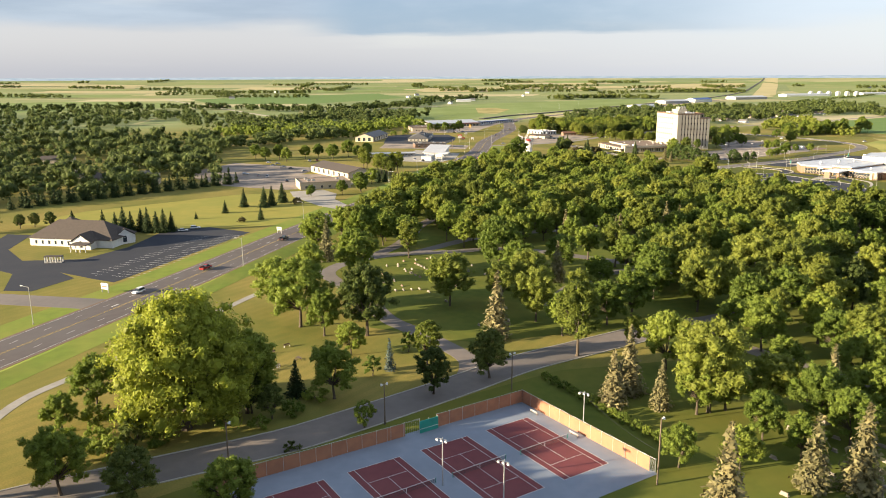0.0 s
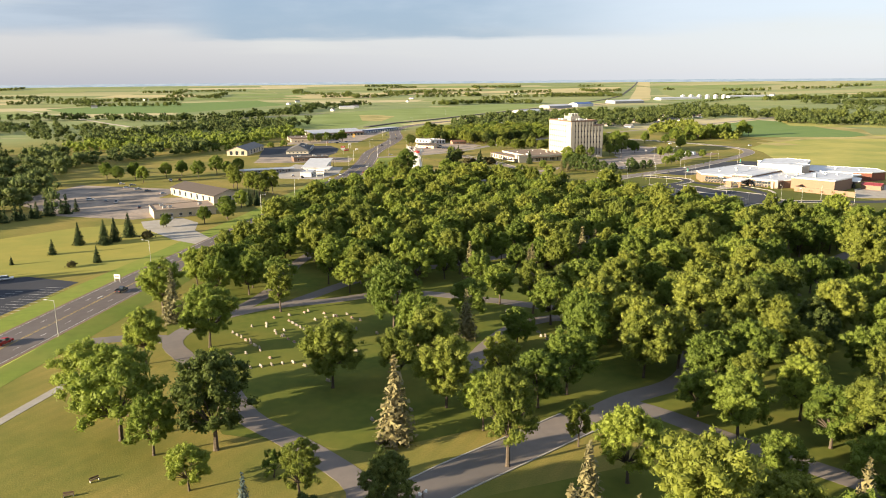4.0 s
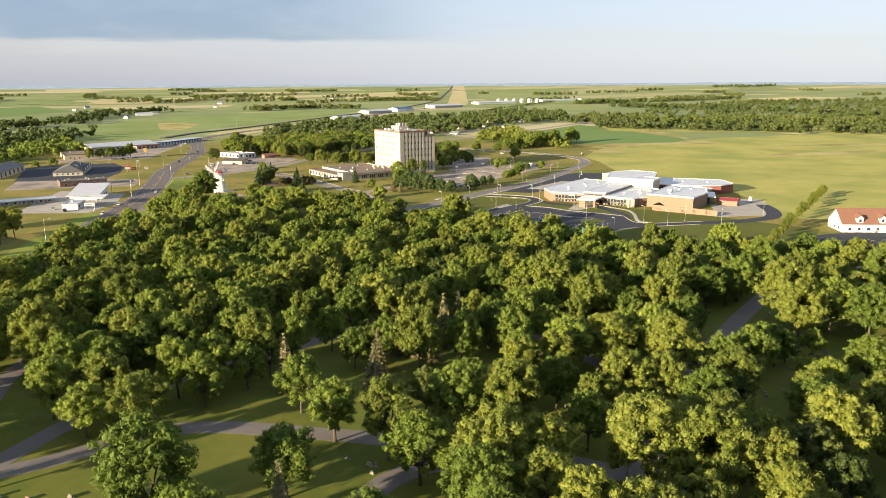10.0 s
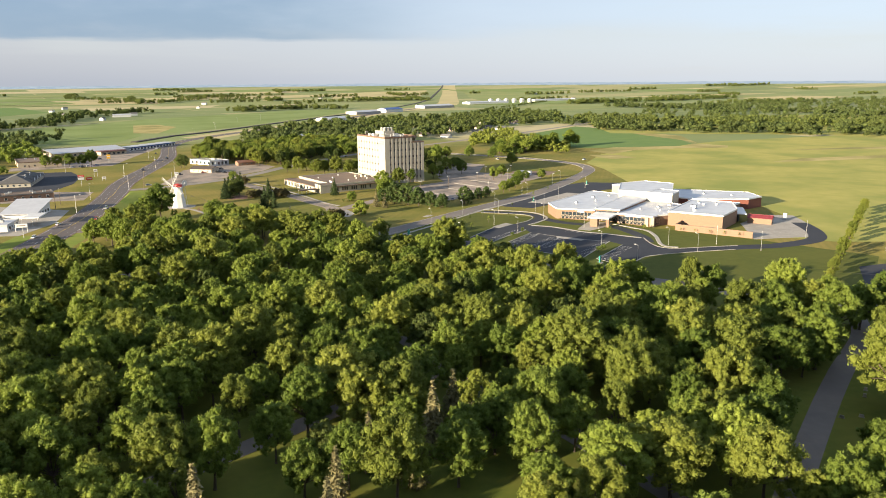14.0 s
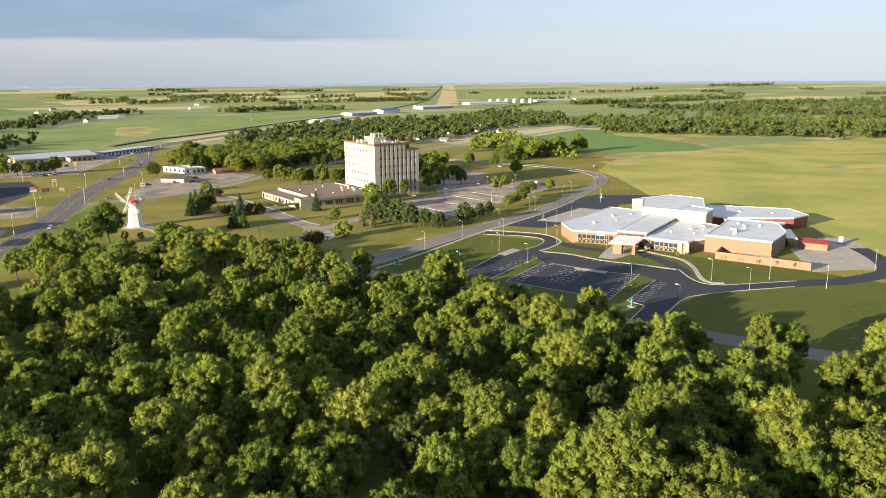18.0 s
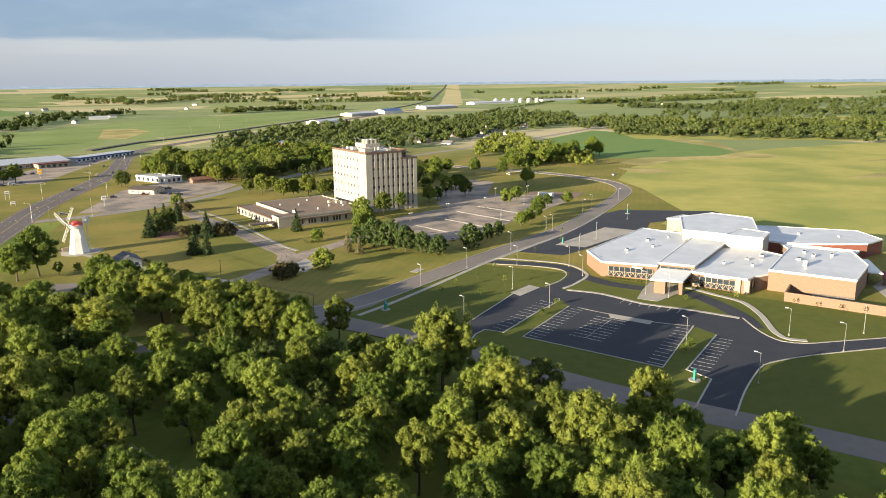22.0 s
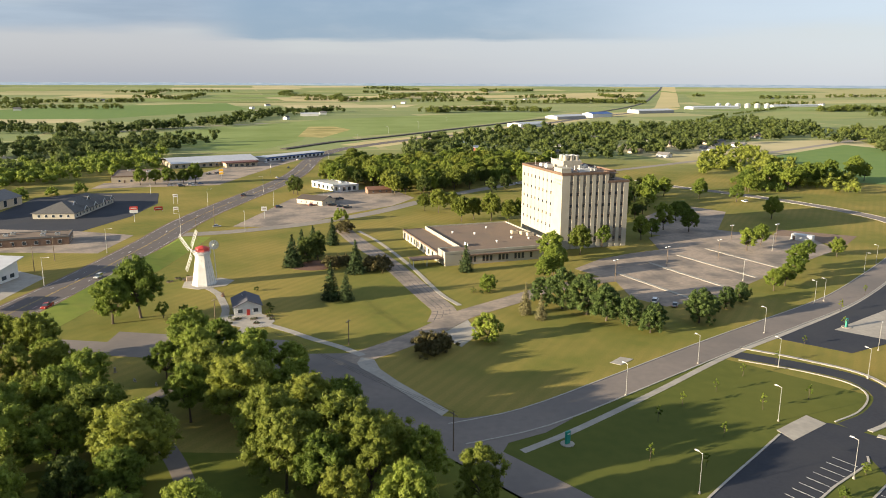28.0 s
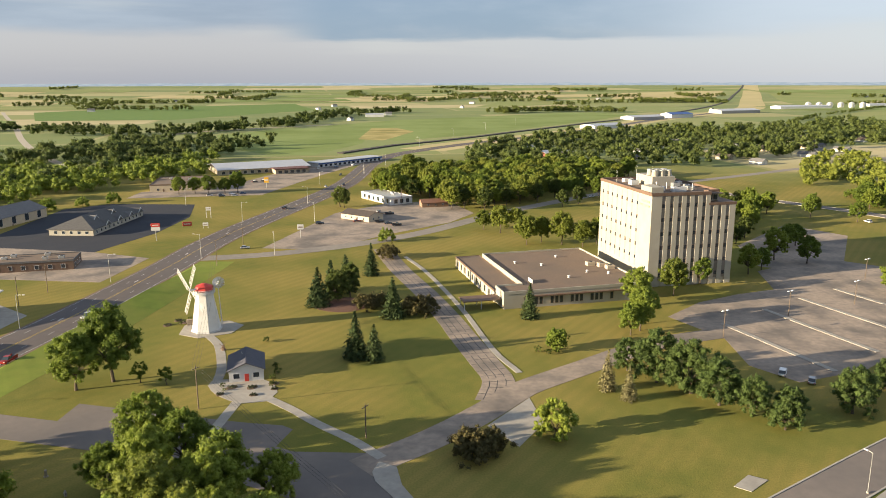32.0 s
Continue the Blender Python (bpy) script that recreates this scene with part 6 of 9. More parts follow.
def gable_house(label, x, y, turn, L, W, wall_h, rise, wall_m, roof_m, windows=3, name="house", category="house", group="", chimney=False, front_door=True, overhang=0.5, win=(1.0, 1.1)):
    """Ridge along the frame's x; the front is -y."""
    th = thing(name, label, category, group, at=frame2(x, y, turn, gz(x, y)))
    a, b = L / 2, W / 2
    bm = bmesh.new()
    v = [bm.verts.new(p) for p in ((-a, -b, 0), (a, -b, 0), (a, b, 0), (-a, b, 0), (-a, -b, wall_h), (a, -b, wall_h), (a, b, wall_h), (-a, b, wall_h), (-a, 0, wall_h + rise), (a, 0, wall_h + rise))]
    for f in ((0, 1, 5, 4), (2, 3, 7, 6), (1, 2, 6, 9, 5), (3, 0, 4, 8, 7), (3, 2, 1, 0)):
        bm.faces.new([v[i] for i in f])
    part("wall", bm, wall_m, th)
    slope = rise / b
    o = overhang
    for s in (-1, 1):
        bm = bmesh.new()
        pts = []
        for yy in (0.0, s * (b + o)):
            zz = wall_h + rise - abs(yy) * slope
            pts += [(-a - o, yy, zz), (a + o, yy, zz)]
        lo = [bm.verts.new((px, py, pz + 0.02)) for px, py, pz in pts]
        hi = [bm.verts.new((px, py, pz + 0.2)) for px, py, pz in pts]
        for f in ((lo[0], lo[1], lo[3], lo[2]), (hi[2], hi[3], hi[1], hi[0]), (lo[2], lo[3], hi[3], hi[2]), (lo[0], lo[2], hi[2], hi[0]), (lo[1], hi[1], hi[3], lo[3]), (lo[0], hi[0], hi[1], lo[1])):
            bm.faces.new(f)
        part("roof", bm, roof_m, th)
    part("ridge_cap", boxed(-a - o, a + o, -0.18, 0.18, wall_h + rise + 0.12, wall_h + rise + 0.24), roof_m, th)
    if windows:
        wall_run(th, (-a, -b), (a, -b), 1.0, windows, *win)
        wall_run(th, (a, -b), (a, b), 1.0, max(1, windows // 2), *win)
        wall_run(th, (-a, b), (-a, -b), 1.0, max(1, windows // 2), *win)
    if front_door:
        door(th, frame2(a * 0.12, -b, 0, 0))
    if chimney:
        part("chimney", boxed(-a * 0.4 - 0.4, -a * 0.4 + 0.4, b * 0.2, b * 0.2 + 0.7, wall_h, wall_h + rise + 0.9), BRICK_RED, th, "brick chimney", bevel=0.03)
    return th


def hip_roof(parent, x0, x1, y0, y1, z, rise, material, o=0.6, name="roof"):
    """A hipped roof with its ridge along the longer side."""
    bm = bmesh.new()
    x0, x1, y0, y1 = x0 - o, x1 + o, y0 - o, y1 + o
    if x1 - x0 >= y1 - y0:
        r = (y1 - y0) / 2
        top = ((x0 + r, (y0 + y1) / 2), (x1 - r, (y0 + y1) / 2))
    else:
        r = (x1 - x0) / 2
        top = (((x0 + x1) / 2, y0 + r), ((x0 + x1) / 2, y1 - r))
    lo = [bm.verts.new((px, py, z)) for px, py in ((x0, y0), (x1, y0), (x1, y1), (x0, y1))]
    mid = [bm.verts.new((px, py, z + 0.2)) for px, py in ((x0, y0), (x1, y0), (x1, y1), (x0, y1))]
    hi = [bm.verts.new((*p, z + rise)) for p in top]
    bm.faces.new(lo[::-1])
    for k in range(4):
        bm.faces.new((lo[k], lo[(k + 1) % 4], mid[(k + 1) % 4], mid[k]))
    if x1 - x0 >= y1 - y0:
        for f in ((mid[0], mid[1], hi[1], hi[0]), (mid[1], mid[2], hi[1]), (mid[2], mid[3], hi[0], hi[1]), (mid[3], mid[0], hi[0])):
            bm.faces.new(f)
    else:
        for f in ((mid[0], mid[1], hi[0]), (mid[1], mid[2], hi[1], hi[0]), (mid[2], mid[3], hi[1]), (mid[3], mid[0], hi[0], hi[1])):
            bm.faces.new(f)
    return part(name, bm, material, parent)


def roof_unit(parent, x, y, z, w=2.2, d=1.6, h=1.2, material=None):
    u = part("roof_unit", boxed(x - w / 2, x + w / 2, y - d / 2, y + d / 2, z, z + h), material or METAL, parent, "grey rooftop air-handling unit", bevel=0.06)
    part("fan", rodded((x, y, z + h), (x, y, z + h + 0.18), min(w, d) * 0.35, n=10), BLACK, u)
    return u


def flat_block(parent, poly, z0, z1, wall_m, roof_m, parapet=0.5, band=None, name="wall"):
    """Walls, roof sheet and coping over any plan."""
    part(name, prism(poly, z0, z1), wall_m, parent)
    line = [Vector((*p, 0)) for p in poly]
    cx, cy = sum(p[0] for p in poly) / len(poly), sum(p[1] for p in poly) / len(poly)
    inner = [(cx + (px - cx) * 0.992, cy + (py - cy) * 0.992) for px, py in poly]
    part("roof", prism(inner, z1 - 0.02, z1 + 0.12), roof_m, parent)
    bm = bmesh.new()
    n = len(poly)
    for k in range(n):
        a, b = Vector((*poly[k], 0)), Vector((*poly[(k + 1) % n], 0))
        d = (b - a).normalized()
        m = Matrix.Translation((a + b) / 2) @ Matrix.Rotation(math.atan2(d.y, d.x), 4, "Z")
        h = (b - a).length / 2 + 0.12
        box(bm, -h, h, -0.16, 0.16, z1 - 0.35, z1 + parapet, m)
    part("coping", bm, band or roof_m, parent)


def flat_building(label, x, y, turn, L, W, h, wall_m, roof_m, name="shop", category="building", group="", windows=0, units=2, band=None, win=(1.6, 1.6), sign=None, doors=1):
    th = thing(name, label, category, group, at=frame2(x, y, turn, gz(x, y)))
    a, b = L / 2, W / 2
    flat_block(th, [(-a, -b), (a, -b), (a, b), (-a, b)], 0, h, wall_m, roof_m, band=band)
    if windows:
        wall_run(th, (-a, -b), (a, -b), 0.9, windows, *win)
        wall_run(th, (a, -b), (a, b), 0.9, max(1, windows // 2), *win)
    for k in range(doors):
        door(th, frame2(-a * 0.5 + k * a * 0.8, -b - 0.02, 0, 0), 1.2, 2.2)
    rng = random.Random(int(abs(x * 7 + y * 3)))
    for k in range(units):
        roof_unit(th, rng.uniform(-a * 0.7, a * 0.7), rng.uniform(-b * 0.6, b * 0.6), h + 0.1)
    if sign:
        part("sign_panel", boxed(-a * 0.3, a * 0.3, -b - 0.2, -b - 0.02, h - 1.1, h - 0.2), sign, th, "coloured sign panel", bevel=0.03)
    return th


# the eight-storey hospital tower
tower = thing("hospital_tower", "eight-storey cream precast tower with bronze window strips, standing empty", "building", at=frame2(231.5, 726.5, 10.2))
TW, TL, TH = 35.0, 47.0, 35.2
part("wall", boxed(0, TW, 0.4, TL, 0, 31.6), CREAM, tower)
part("upper_wall", boxed(0, 24.2, 0.4, TL, 31.6, TH), CREAM, tower)
part("corner_wall", boxed(24.2, 30.2, 4.6, TL, 31.6, TH), CREAM, tower)
part("corner_terrace", boxed(23.6, TW + 0.3, -0.1, TL - 10, 31.0, 32.0), BROWN_BAND, tower, "brown band of the corner terrace")
window(tower, frame2(26.5, 4.6, 0, 32.4), 2.0, 1.9, BROWN_BAND)
window(tower, frame2(28.9, 4.6, 0, 32.4), 1.6, 1.9, BROWN_BAND)
pier_edges = [0.0]
STRIP_W, STRIP_0, STRIP_STEP = 1.45, 4.9, 3.35
for k in range(9):
    pier_edges += [STRIP_0 + k * STRIP_STEP - STRIP_W / 2, STRIP_0 + k * STRIP_STEP + STRIP_W / 2]
pier_edges.append(TW)
for k in range(0, len(pier_edges), 2):
    x0, x1 = pier_edges[k], pier_edges[k + 1]
    top = TH if x1 < 24.5 else 31.0
    part("pier", boxed(x0, x1, 0.0, 0.42, 0.0, top), CREAM, tower, bevel=0.03)
for k in range(9):
    x = STRIP_0 + k * STRIP_STEP
    floors = 6 if x < 24 else 5
    part("window_strip", boxed(x - STRIP_W / 2, x + STRIP_W / 2, 0.13, 0.41, 2.5, 35.0 if floors == 6 else 31.0), SPANDREL, tower, "bronze spandrel strip")
    for f in range(floors):
        window(tower, frame2(x, 0.13, 0, 3.7 + f * 5.4), 1.1, 1.4, BROWN_BAND)
for row in range(5):
    for col in range(8):
        window(tower, frame2(-0.02, TL - 3.2 - col * 4.6, -90, 9.0 + row * 5.35), 0.85, 1.25, BROWN_BAND)
for col in range(8):
    part("joint_strip", boxed(-0.012, 0.02, TL - 3.2 - col * 4.6 - 0.5, TL - 3.2 - col * 4.6 + 0.5, 6.2, 34.4), shade("pale_joint", (0.345, 0.31, 0.24), 0.75, (0.32, 0.285, 0.22), 0.4), tower, "slightly darker precast strip")
for k, (w0, w1, z) in enumerate(((6.6, 2.4, 32.2), (8.6, 1.2, 30.6))):
    part("sign_bar", boxed(-0.16, -0.03, 1.6, 1.6 + w0 - k * 0.8, z, z + 0.8), shade("faded_green_sign", (0.24, 0.33, 0.2), 0.6, (0.32, 0.38, 0.26), 0.8), tower, "faded green sign bar")
bm = bmesh.new()
for x0, x1, y0, y1 in ((-0.2, 24.4, -0.15, 0.5), (-0.2, 0.4, 0.5, TL + 0.2), (-0.2, 30.4, TL - 0.3, TL + 0.2), (29.9, 30.4, 4.4, TL - 0.3), (24.0, 30.4, 4.4, 4.9), (24.0, 24.5, 0.5, 4.4)):
    box(bm, x0, x1, y0, y1, TH - 0.1, TH + 1.1)
part("fascia", bm, BROWN_BAND, tower, "brown parapet band")
part("roof", boxed(0.4, 29.9, 0.6, TL - 0.3, TH, TH + 0.25), ROOF_BROWN, tower, "dark gravel roof")
part("penthouse", boxed(11, 21, 22, 36, TH + 0.2, TH + 4.2), CREAM, tower, "plant room on the roof", bevel=0.08)
part("stair_head", boxed(0.6, 5.5, 2.0, 10.5, TH + 0.2, TH + 3.0), CREAM, tower, "cream stair head", bevel=0.06)
for k in range(6):
    x, y = 13 + (k % 3) * 3.0, 24 + (k // 3) * 4.2
    cooler = part("cooling_tower", rodded((x, y, TH + 4.2), (x, y, TH + 6.4), 1.3, 1.15, n=12), CREAM, tower, "cream cooling tower drum")
    part("rim", rodded((x, y, TH + 6.4), (x, y, TH + 6.7), 1.25, 1.25, n=12), METAL, cooler)
roof_rng = random.Random(12)
for x, y, w, d, h in ((9, 12, 4, 2.4, 1.6), (15, 8, 5.5, 2.4, 1.8), (22, 12, 3, 2, 1.4), (7, 30, 3.4, 3, 1.9), (8, 38, 4, 2.5, 1.5), (25, 28, 2.6, 5, 1.3), (24, 18, 2, 2, 1.2), (18, 16, 3.2, 2.2, 2.2)):
    roof_unit(tower, x, y, TH + 0.25, w, d, h, WHITE if w > 3.2 else METAL)
for k in range(7):
    x, y = roof_rng.uniform(6, 24), roof_rng.uniform(10, 20)
    part("vent_pipe", rodded((x, y, TH), (x, y, TH + roof_rng.uniform(1.5, 3.2)), 0.16, 0.16, n=6), METAL, tower)
for x, y, h in ((10, 34, 7.5), (4, 40, 5.0), (20, 40, 6.0)):
    part("antenna", rodded((x, y, TH), (x, y, TH + h), 0.07, 0.04, n=5), METAL, tower, "thin radio mast")
part("dish", rodded((28.5, 40, TH + 2.2), (28.2, 39.6, TH + 2.4), 0.9, 0.5, n=12), WHITE, tower, "small white dish")

# the low wing before it
wing = thing("hospital_wing", "long low cream wing with a flat gravel roof", "building", at=frame2(174.5, 700, 12.5))
flat_block(wing, [(0, 0), (54, 0), (54, 58), (10, 58), (10, 9), (0, 9)], 0, 5.6, CREAM, ROOF_BROWN, parapet=0.7, band=CREAM)
flat_block(wing, [(-0.5, 9.2), (9.8, 9.2), (9.8, 62), (-0.5, 62)], 0, 4.3, CREAM, ROOF_BROWN, parapet=0.3, band=BROWN_BAND)
part("canopy", boxed(7.5, 46, -1.3, 0.0, 4.1, 4.4), BROWN_BAND, wing, "dark brown window canopy")
for k in range(13):
    window(wing, frame2(10.2 + (k // 3) * 7.6 + (k % 3) * 1.75, 0, 0, 1.1), 1.0, 2.4, BROWN_BAND)
for k in range(9):
    part("fin", boxed(-0.75, -0.5, 12 + k * 5.4, 12.6 + k * 5.4, 0, 4.0), WHITE, wing, "white wall fin")
    window(wing, frame2(-0.5, 15.3 + k * 5.4, -90, 1.0), 1.6, 2.2, BROWN_BAND)
for x, y in ((18, 40), (27, 34), (38, 46), (40, 20), (47, 16), (30, 14)):
    v = part("roof_vent", rodded((x, y, 5.7), (x, y, 6.5), 0.45, 0.4, n=10), WHITE, wing, "white roof vent")
    part("cap", rodded((x, y, 6.5), (x, y, 6.7), 0.65, 0.3, n=10), WHITE, v)
for x, y in ((46, 30), (49.5, 27), (51, 23)):
    roof_unit(wing, x, y, 5.7, 3.2, 2.4, 1.5, BEIGE)
part("roof_rail", boxed(14, 14.2, 9.6, 14, 5.7, 7.0), WHITE, wing, "white roof hatch rail")
part("entrance_canopy", boxed(-14, -0.6, 1.5, 8.0, 3.0, 3.35), BROWN_BAND, wing, "dark entrance canopy")
for x in (-13.5, -7.5):
    for y in (2.0, 7.5):
        part("canopy_post", rodded((x, y, 0), (x, y, 3.0), 0.12, n=6), WHITE, wing)

# ---- windmill ----
mill = thing("windmill", "white eight-sided windmill with a red cap and lattice sails", "windmill", at=frame2(78.3, 683.3, 0) @ Matrix.Scale(1.02, 4))


def octo(r0, z0, r1, z1, turn=22.5, n=8):
    bm = bmesh.new()
    lo = [bm.verts.new((r0 * math.cos(radians(turn) + k * math.tau / n), r0 * math.sin(radians(turn) + k * math.tau / n), z0)) for k in range(n)]
    hi = [bm.verts.new((r1 * math.cos(radians(turn) + k * math.tau / n), r1 * math.sin(radians(turn) + k * math.tau / n), z1)) for k in range(n)]
    for k in range(n):
        bm.faces.new((lo[k], lo[(k + 1) % n], hi[(k + 1) % n], hi[k]))
    bm.faces.new(hi)
    bm.faces.new(lo[::-1])
    return bm


part("plinth", octo(4.75, 0, 4.65, 0.5), shade("white_plinth", (0.6, 0.6, 0.58), 0.7), mill)
part("body", octo(4.45, 0.4, 2.55, 12.2), WHITE, mill)
part("gallery", octo(3.3, 11.9, 3.35, 12.15), WHITE, mill, "white gallery deck")
part("cap", octo(3.0, 12.9, 2.6, 14.3), RED, mill, "red cap")
part("cap_top", octo(2.6, 14.3, 0.5, 15.0), RED, mill, "red cap top")
part("cap_base", octo(2.7, 12.1, 2.7, 12.95), WHITE, mill)
for k in range(16):
    a = k * math.tau / 16
    part("baluster", rodded((3.25 * math.cos(a), 3.25 * math.sin(a), 12.1), (3.25 * math.cos(a), 3.25 * math.sin(a), 13.2), 0.07, n=5), WHITE, mill)
for z in (12.65, 13.2):
    bm = bmesh.new()
    for k in range(8):
        a, b = radians(22.5) + k * math.tau / 8, radians(22.5) + (k + 1) * math.tau / 8
        rod(bm, (3.3 * math.cos(a), 3.3 * math.sin(a), z), (3.3 * math.cos(b), 3.3 * math.sin(b), z), 0.06, n=4)
    part("gallery_rail", bm, WHITE, mill)
sail_h, sail_n = Vector((0.64, -0.768, 0)), Vector((-0.768, -0.64, 0))
hub = sail_n * 4.4 + Vector((0, 0, 13.7))
part("windshaft", rodded(tuple(sail_n * 2.2 + Vector((0, 0, 13.6))), tuple(hub + sail_n * 0.4), 0.3, 0.25, n=8), WHITE, mill)
for k in range(4):
    a = radians(33 + 90 * k)
    d = Vector((0, 0, 1)) * math.cos(a) + sail_h * math.sin(a)
    s = sail_n.cross(d)
    bm = bmesh.new()
    rod(bm, hub, hub + d * 9.6, 0.16, 0.1, 5)
    for off in (0.75, 1.5):
        rod(bm, hub + d * 1.6 + s * off, hub + d * 9.5 + s * off, 0.07, n=4)
    for j in range(14):
        p = hub + d * (1.6 + j * 0.6)
        rod(bm, p - s * 0.1, p + s * 1.55, 0.06, n=4)
    sail = part("sail", bm, WHITE, mill, "white lattice sail")
tail = Vector((3.6, 1.2, 0))
fantail = part("fantail", rodded(tail + Vector((0.45, 0.65, 14.9)), tail + Vector((0.75, -0.25, 14.9)), 0.3, n=10), WHITE, mill, "white fantail wheel")
for k in range(10):
    a = k * math.tau / 10
    e = Vector((0.96 * math.cos(a), 0.28 * math.cos(a), math.sin(a))) * 1.8
    c = tail + Vector((0.6, 0.2, 14.9))
    w = Vector((0.96, 0.28, 0)).cross(Vector((0, 0, 1))) * 0.3
    p, q = c + e * 0.3, c + e
    t = e.cross(Vector((-0.28, 0.96, 0))).normalized() * 0.5
    thick = Vector((-0.28, 0.96, 0)) * 0.025
    bm = bmesh.new()
    front = [bm.verts.new(v + thick) for v in (p - t * 0.3, p + t * 0.3, q + t + w * 0.6, q - t - w * 0.6)]
    back = [bm.verts.new(v.co - thick * 2) for v in front]
    bm.faces.new(front)
    bm.faces.new(back[::-1])
    for i in range(4):
        bm.faces.new((front[i], back[i], back[(i + 1) % 4], front[(i + 1) % 4]))
    bmesh.ops.recalc_face_normals(bm, faces=bm.faces)
    part("blade", bm, WHITE, fantail)
bm = bmesh.new()
for x, y in ((2.4, -0.4), (2.0, 1.8)):
    rod(bm, (x, y, 13.0), tuple(tail + Vector((0.5, 0.2, 14.7))), 0.11, n=5)
    rod(bm, (x * 2.05, y * 1.8, 1.0), tuple(tail + Vector((0.4, 0.2, 13.6))), 0.1, n=5)
part("tail_frame", bm, WHITE, mill, "white tail pole frame")
for k, (a, z) in enumerate(((-112, 2.2), (-67, 1.2), (-112, 6.5))):
    r = 4.25 - (z * 0.16)
    window(mill, pose(r * 0.955 * math.cos(radians(a)), r * 0.955 * math.sin(radians(a)), z, -9, 0, a + 90), 0.5, 0.9, WHITE)
tagged(part("plaque_wall", boxed(-1.6, 1.6, -0.4, 0.4, 0, 1.9, m=frame2(72.2, 688.6, 20)), STONE, bevel=0.05), "short pale stone wall on the terrace", "wall")

# ---- cottage ----
SLATE = shade("slate_blue_shingle", (0.085, 0.085, 0.105), 0.85, (0.065, 0.065, 0.082), 1.2, bump=0.02)
cottage = gable_house("small white cottage with a grey shingle roof and red door", 99.6, 645.8, 102, 11.6, 8.8, 3.2, 1.9, WHITE, SLATE, windows=0, name="cottage", front_door=False)
door(cottage, frame2(-5.8, -0.1, -90, 0), 1.1, 2.1, RED, "red front door")
for y in (2.5, -2.5):
    window(cottage, frame2(-5.8, y, -90, 1.0), 1.5, 1.3)
for x in (-3, 2.5):
    window(cottage, frame2(x, 4.4, 180, 1.0), 1.0, 1.1)
for x, y in ((2, 1.0), (3.2, 1.2)):
    part("vent_pipe", rodded((x, y, 3.8), (x, y, 5.0), 0.1, n=6), METAL, cottage)
little = thing("garden_windmill", "small dark wooden garden windmill", "ornament", at=frame2(88.5, 664, 0))
part("body", octo(0.7, 0, 0.3, 1.5), BROWN_BAND, little)
for k in range(4):
    a = radians(40 + 90 * k)
    part("sail", boxed(-0.08, 0.08, -0.5, -0.42, 0.1, 1.2, m=pose(0, 0, 1.4, 0, math.degrees(a), 0)), BROWN_BAND, little)
for x, y, r in ((98, 633, 1.2), (106, 633, 1.2), (102, 629, 1.0), (95, 634.5, 0.8)):
    tagged(part("flower_bed", octo(r, 0.02, r * 0.9, 0.16), DIRT), "dark mulched flower bed on the forecourt", "flower bed")

# ---- school ----
school = thing("school", "sprawling brick school with white membrane roofs", "school building", at=SU)


def sv(*pts):
    return [(u, -v) for u, v in pts][::-1]


COPING = shade("white_coping", (0.72, 0.71, 0.69), 0.5, (0.66, 0.65, 0.63), 0.4)
flat_block(school, sv((92, -19), (77, -7), (81, 13.5), (90, 13.5), (146, 9), (150, -15)), 0, 5.6, BRICK, ROOF_WHITE, 0.35, COPING)
flat_block(school, sv((80, 26.5), (78.5, 46), (84, 47), (90, 51), (124, 51), (134, 30), (128, 26)), 0, 5.2, BRICK, ROOF_WHITE, 0.35, COPING)
flat_block(school, sv((82, 13.5), (83.5, 26.5), (132, 27), (136, 12)), 0, 6.6, BRICK, ROOF_WHITE, 0.3, COPING)
flat_block(school, sv((88, 51.2), (87, 79), (112, 81), (134, 74), (134, 52)), 0, 7.2, BRICK, ROOF_WHITE, 0.45, COPING)
flat_block(school, sv((134, 8), (166, -2), (184, 8), (180, 28), (150, 36), (134, 26)), 0, 9.6, CREAM, ROOF_WHITE, 0.35, COPING)
flat_block(school, sv((128, 27), (128, 42), (142, 42), (146, 30)), 0, 10.4, CREAM, ROOF_WHITE, 0.35, COPING)
flat_block(school, sv(*[(148, 38), (146.5, 46), (149, 56), (154, 66), (161, 78), (174, 83), (190, 72), (186, 50), (182, 28)]), 0, 5.8, BRICK_RED, ROOF_WHITE, 0.3, COPING)
flat_block(school, sv((134, 52), (134, 74), (146, 76), (147, 46)), 0, 5.4, BRICK, ROOF_WHITE, 0.3, COPING)
flat_block(school, sv((172, -10), (184, -6), (186, 10), (176, 6)), 0, 7.4, CREAM, ROOF_WHITE, 0.3, COPING)
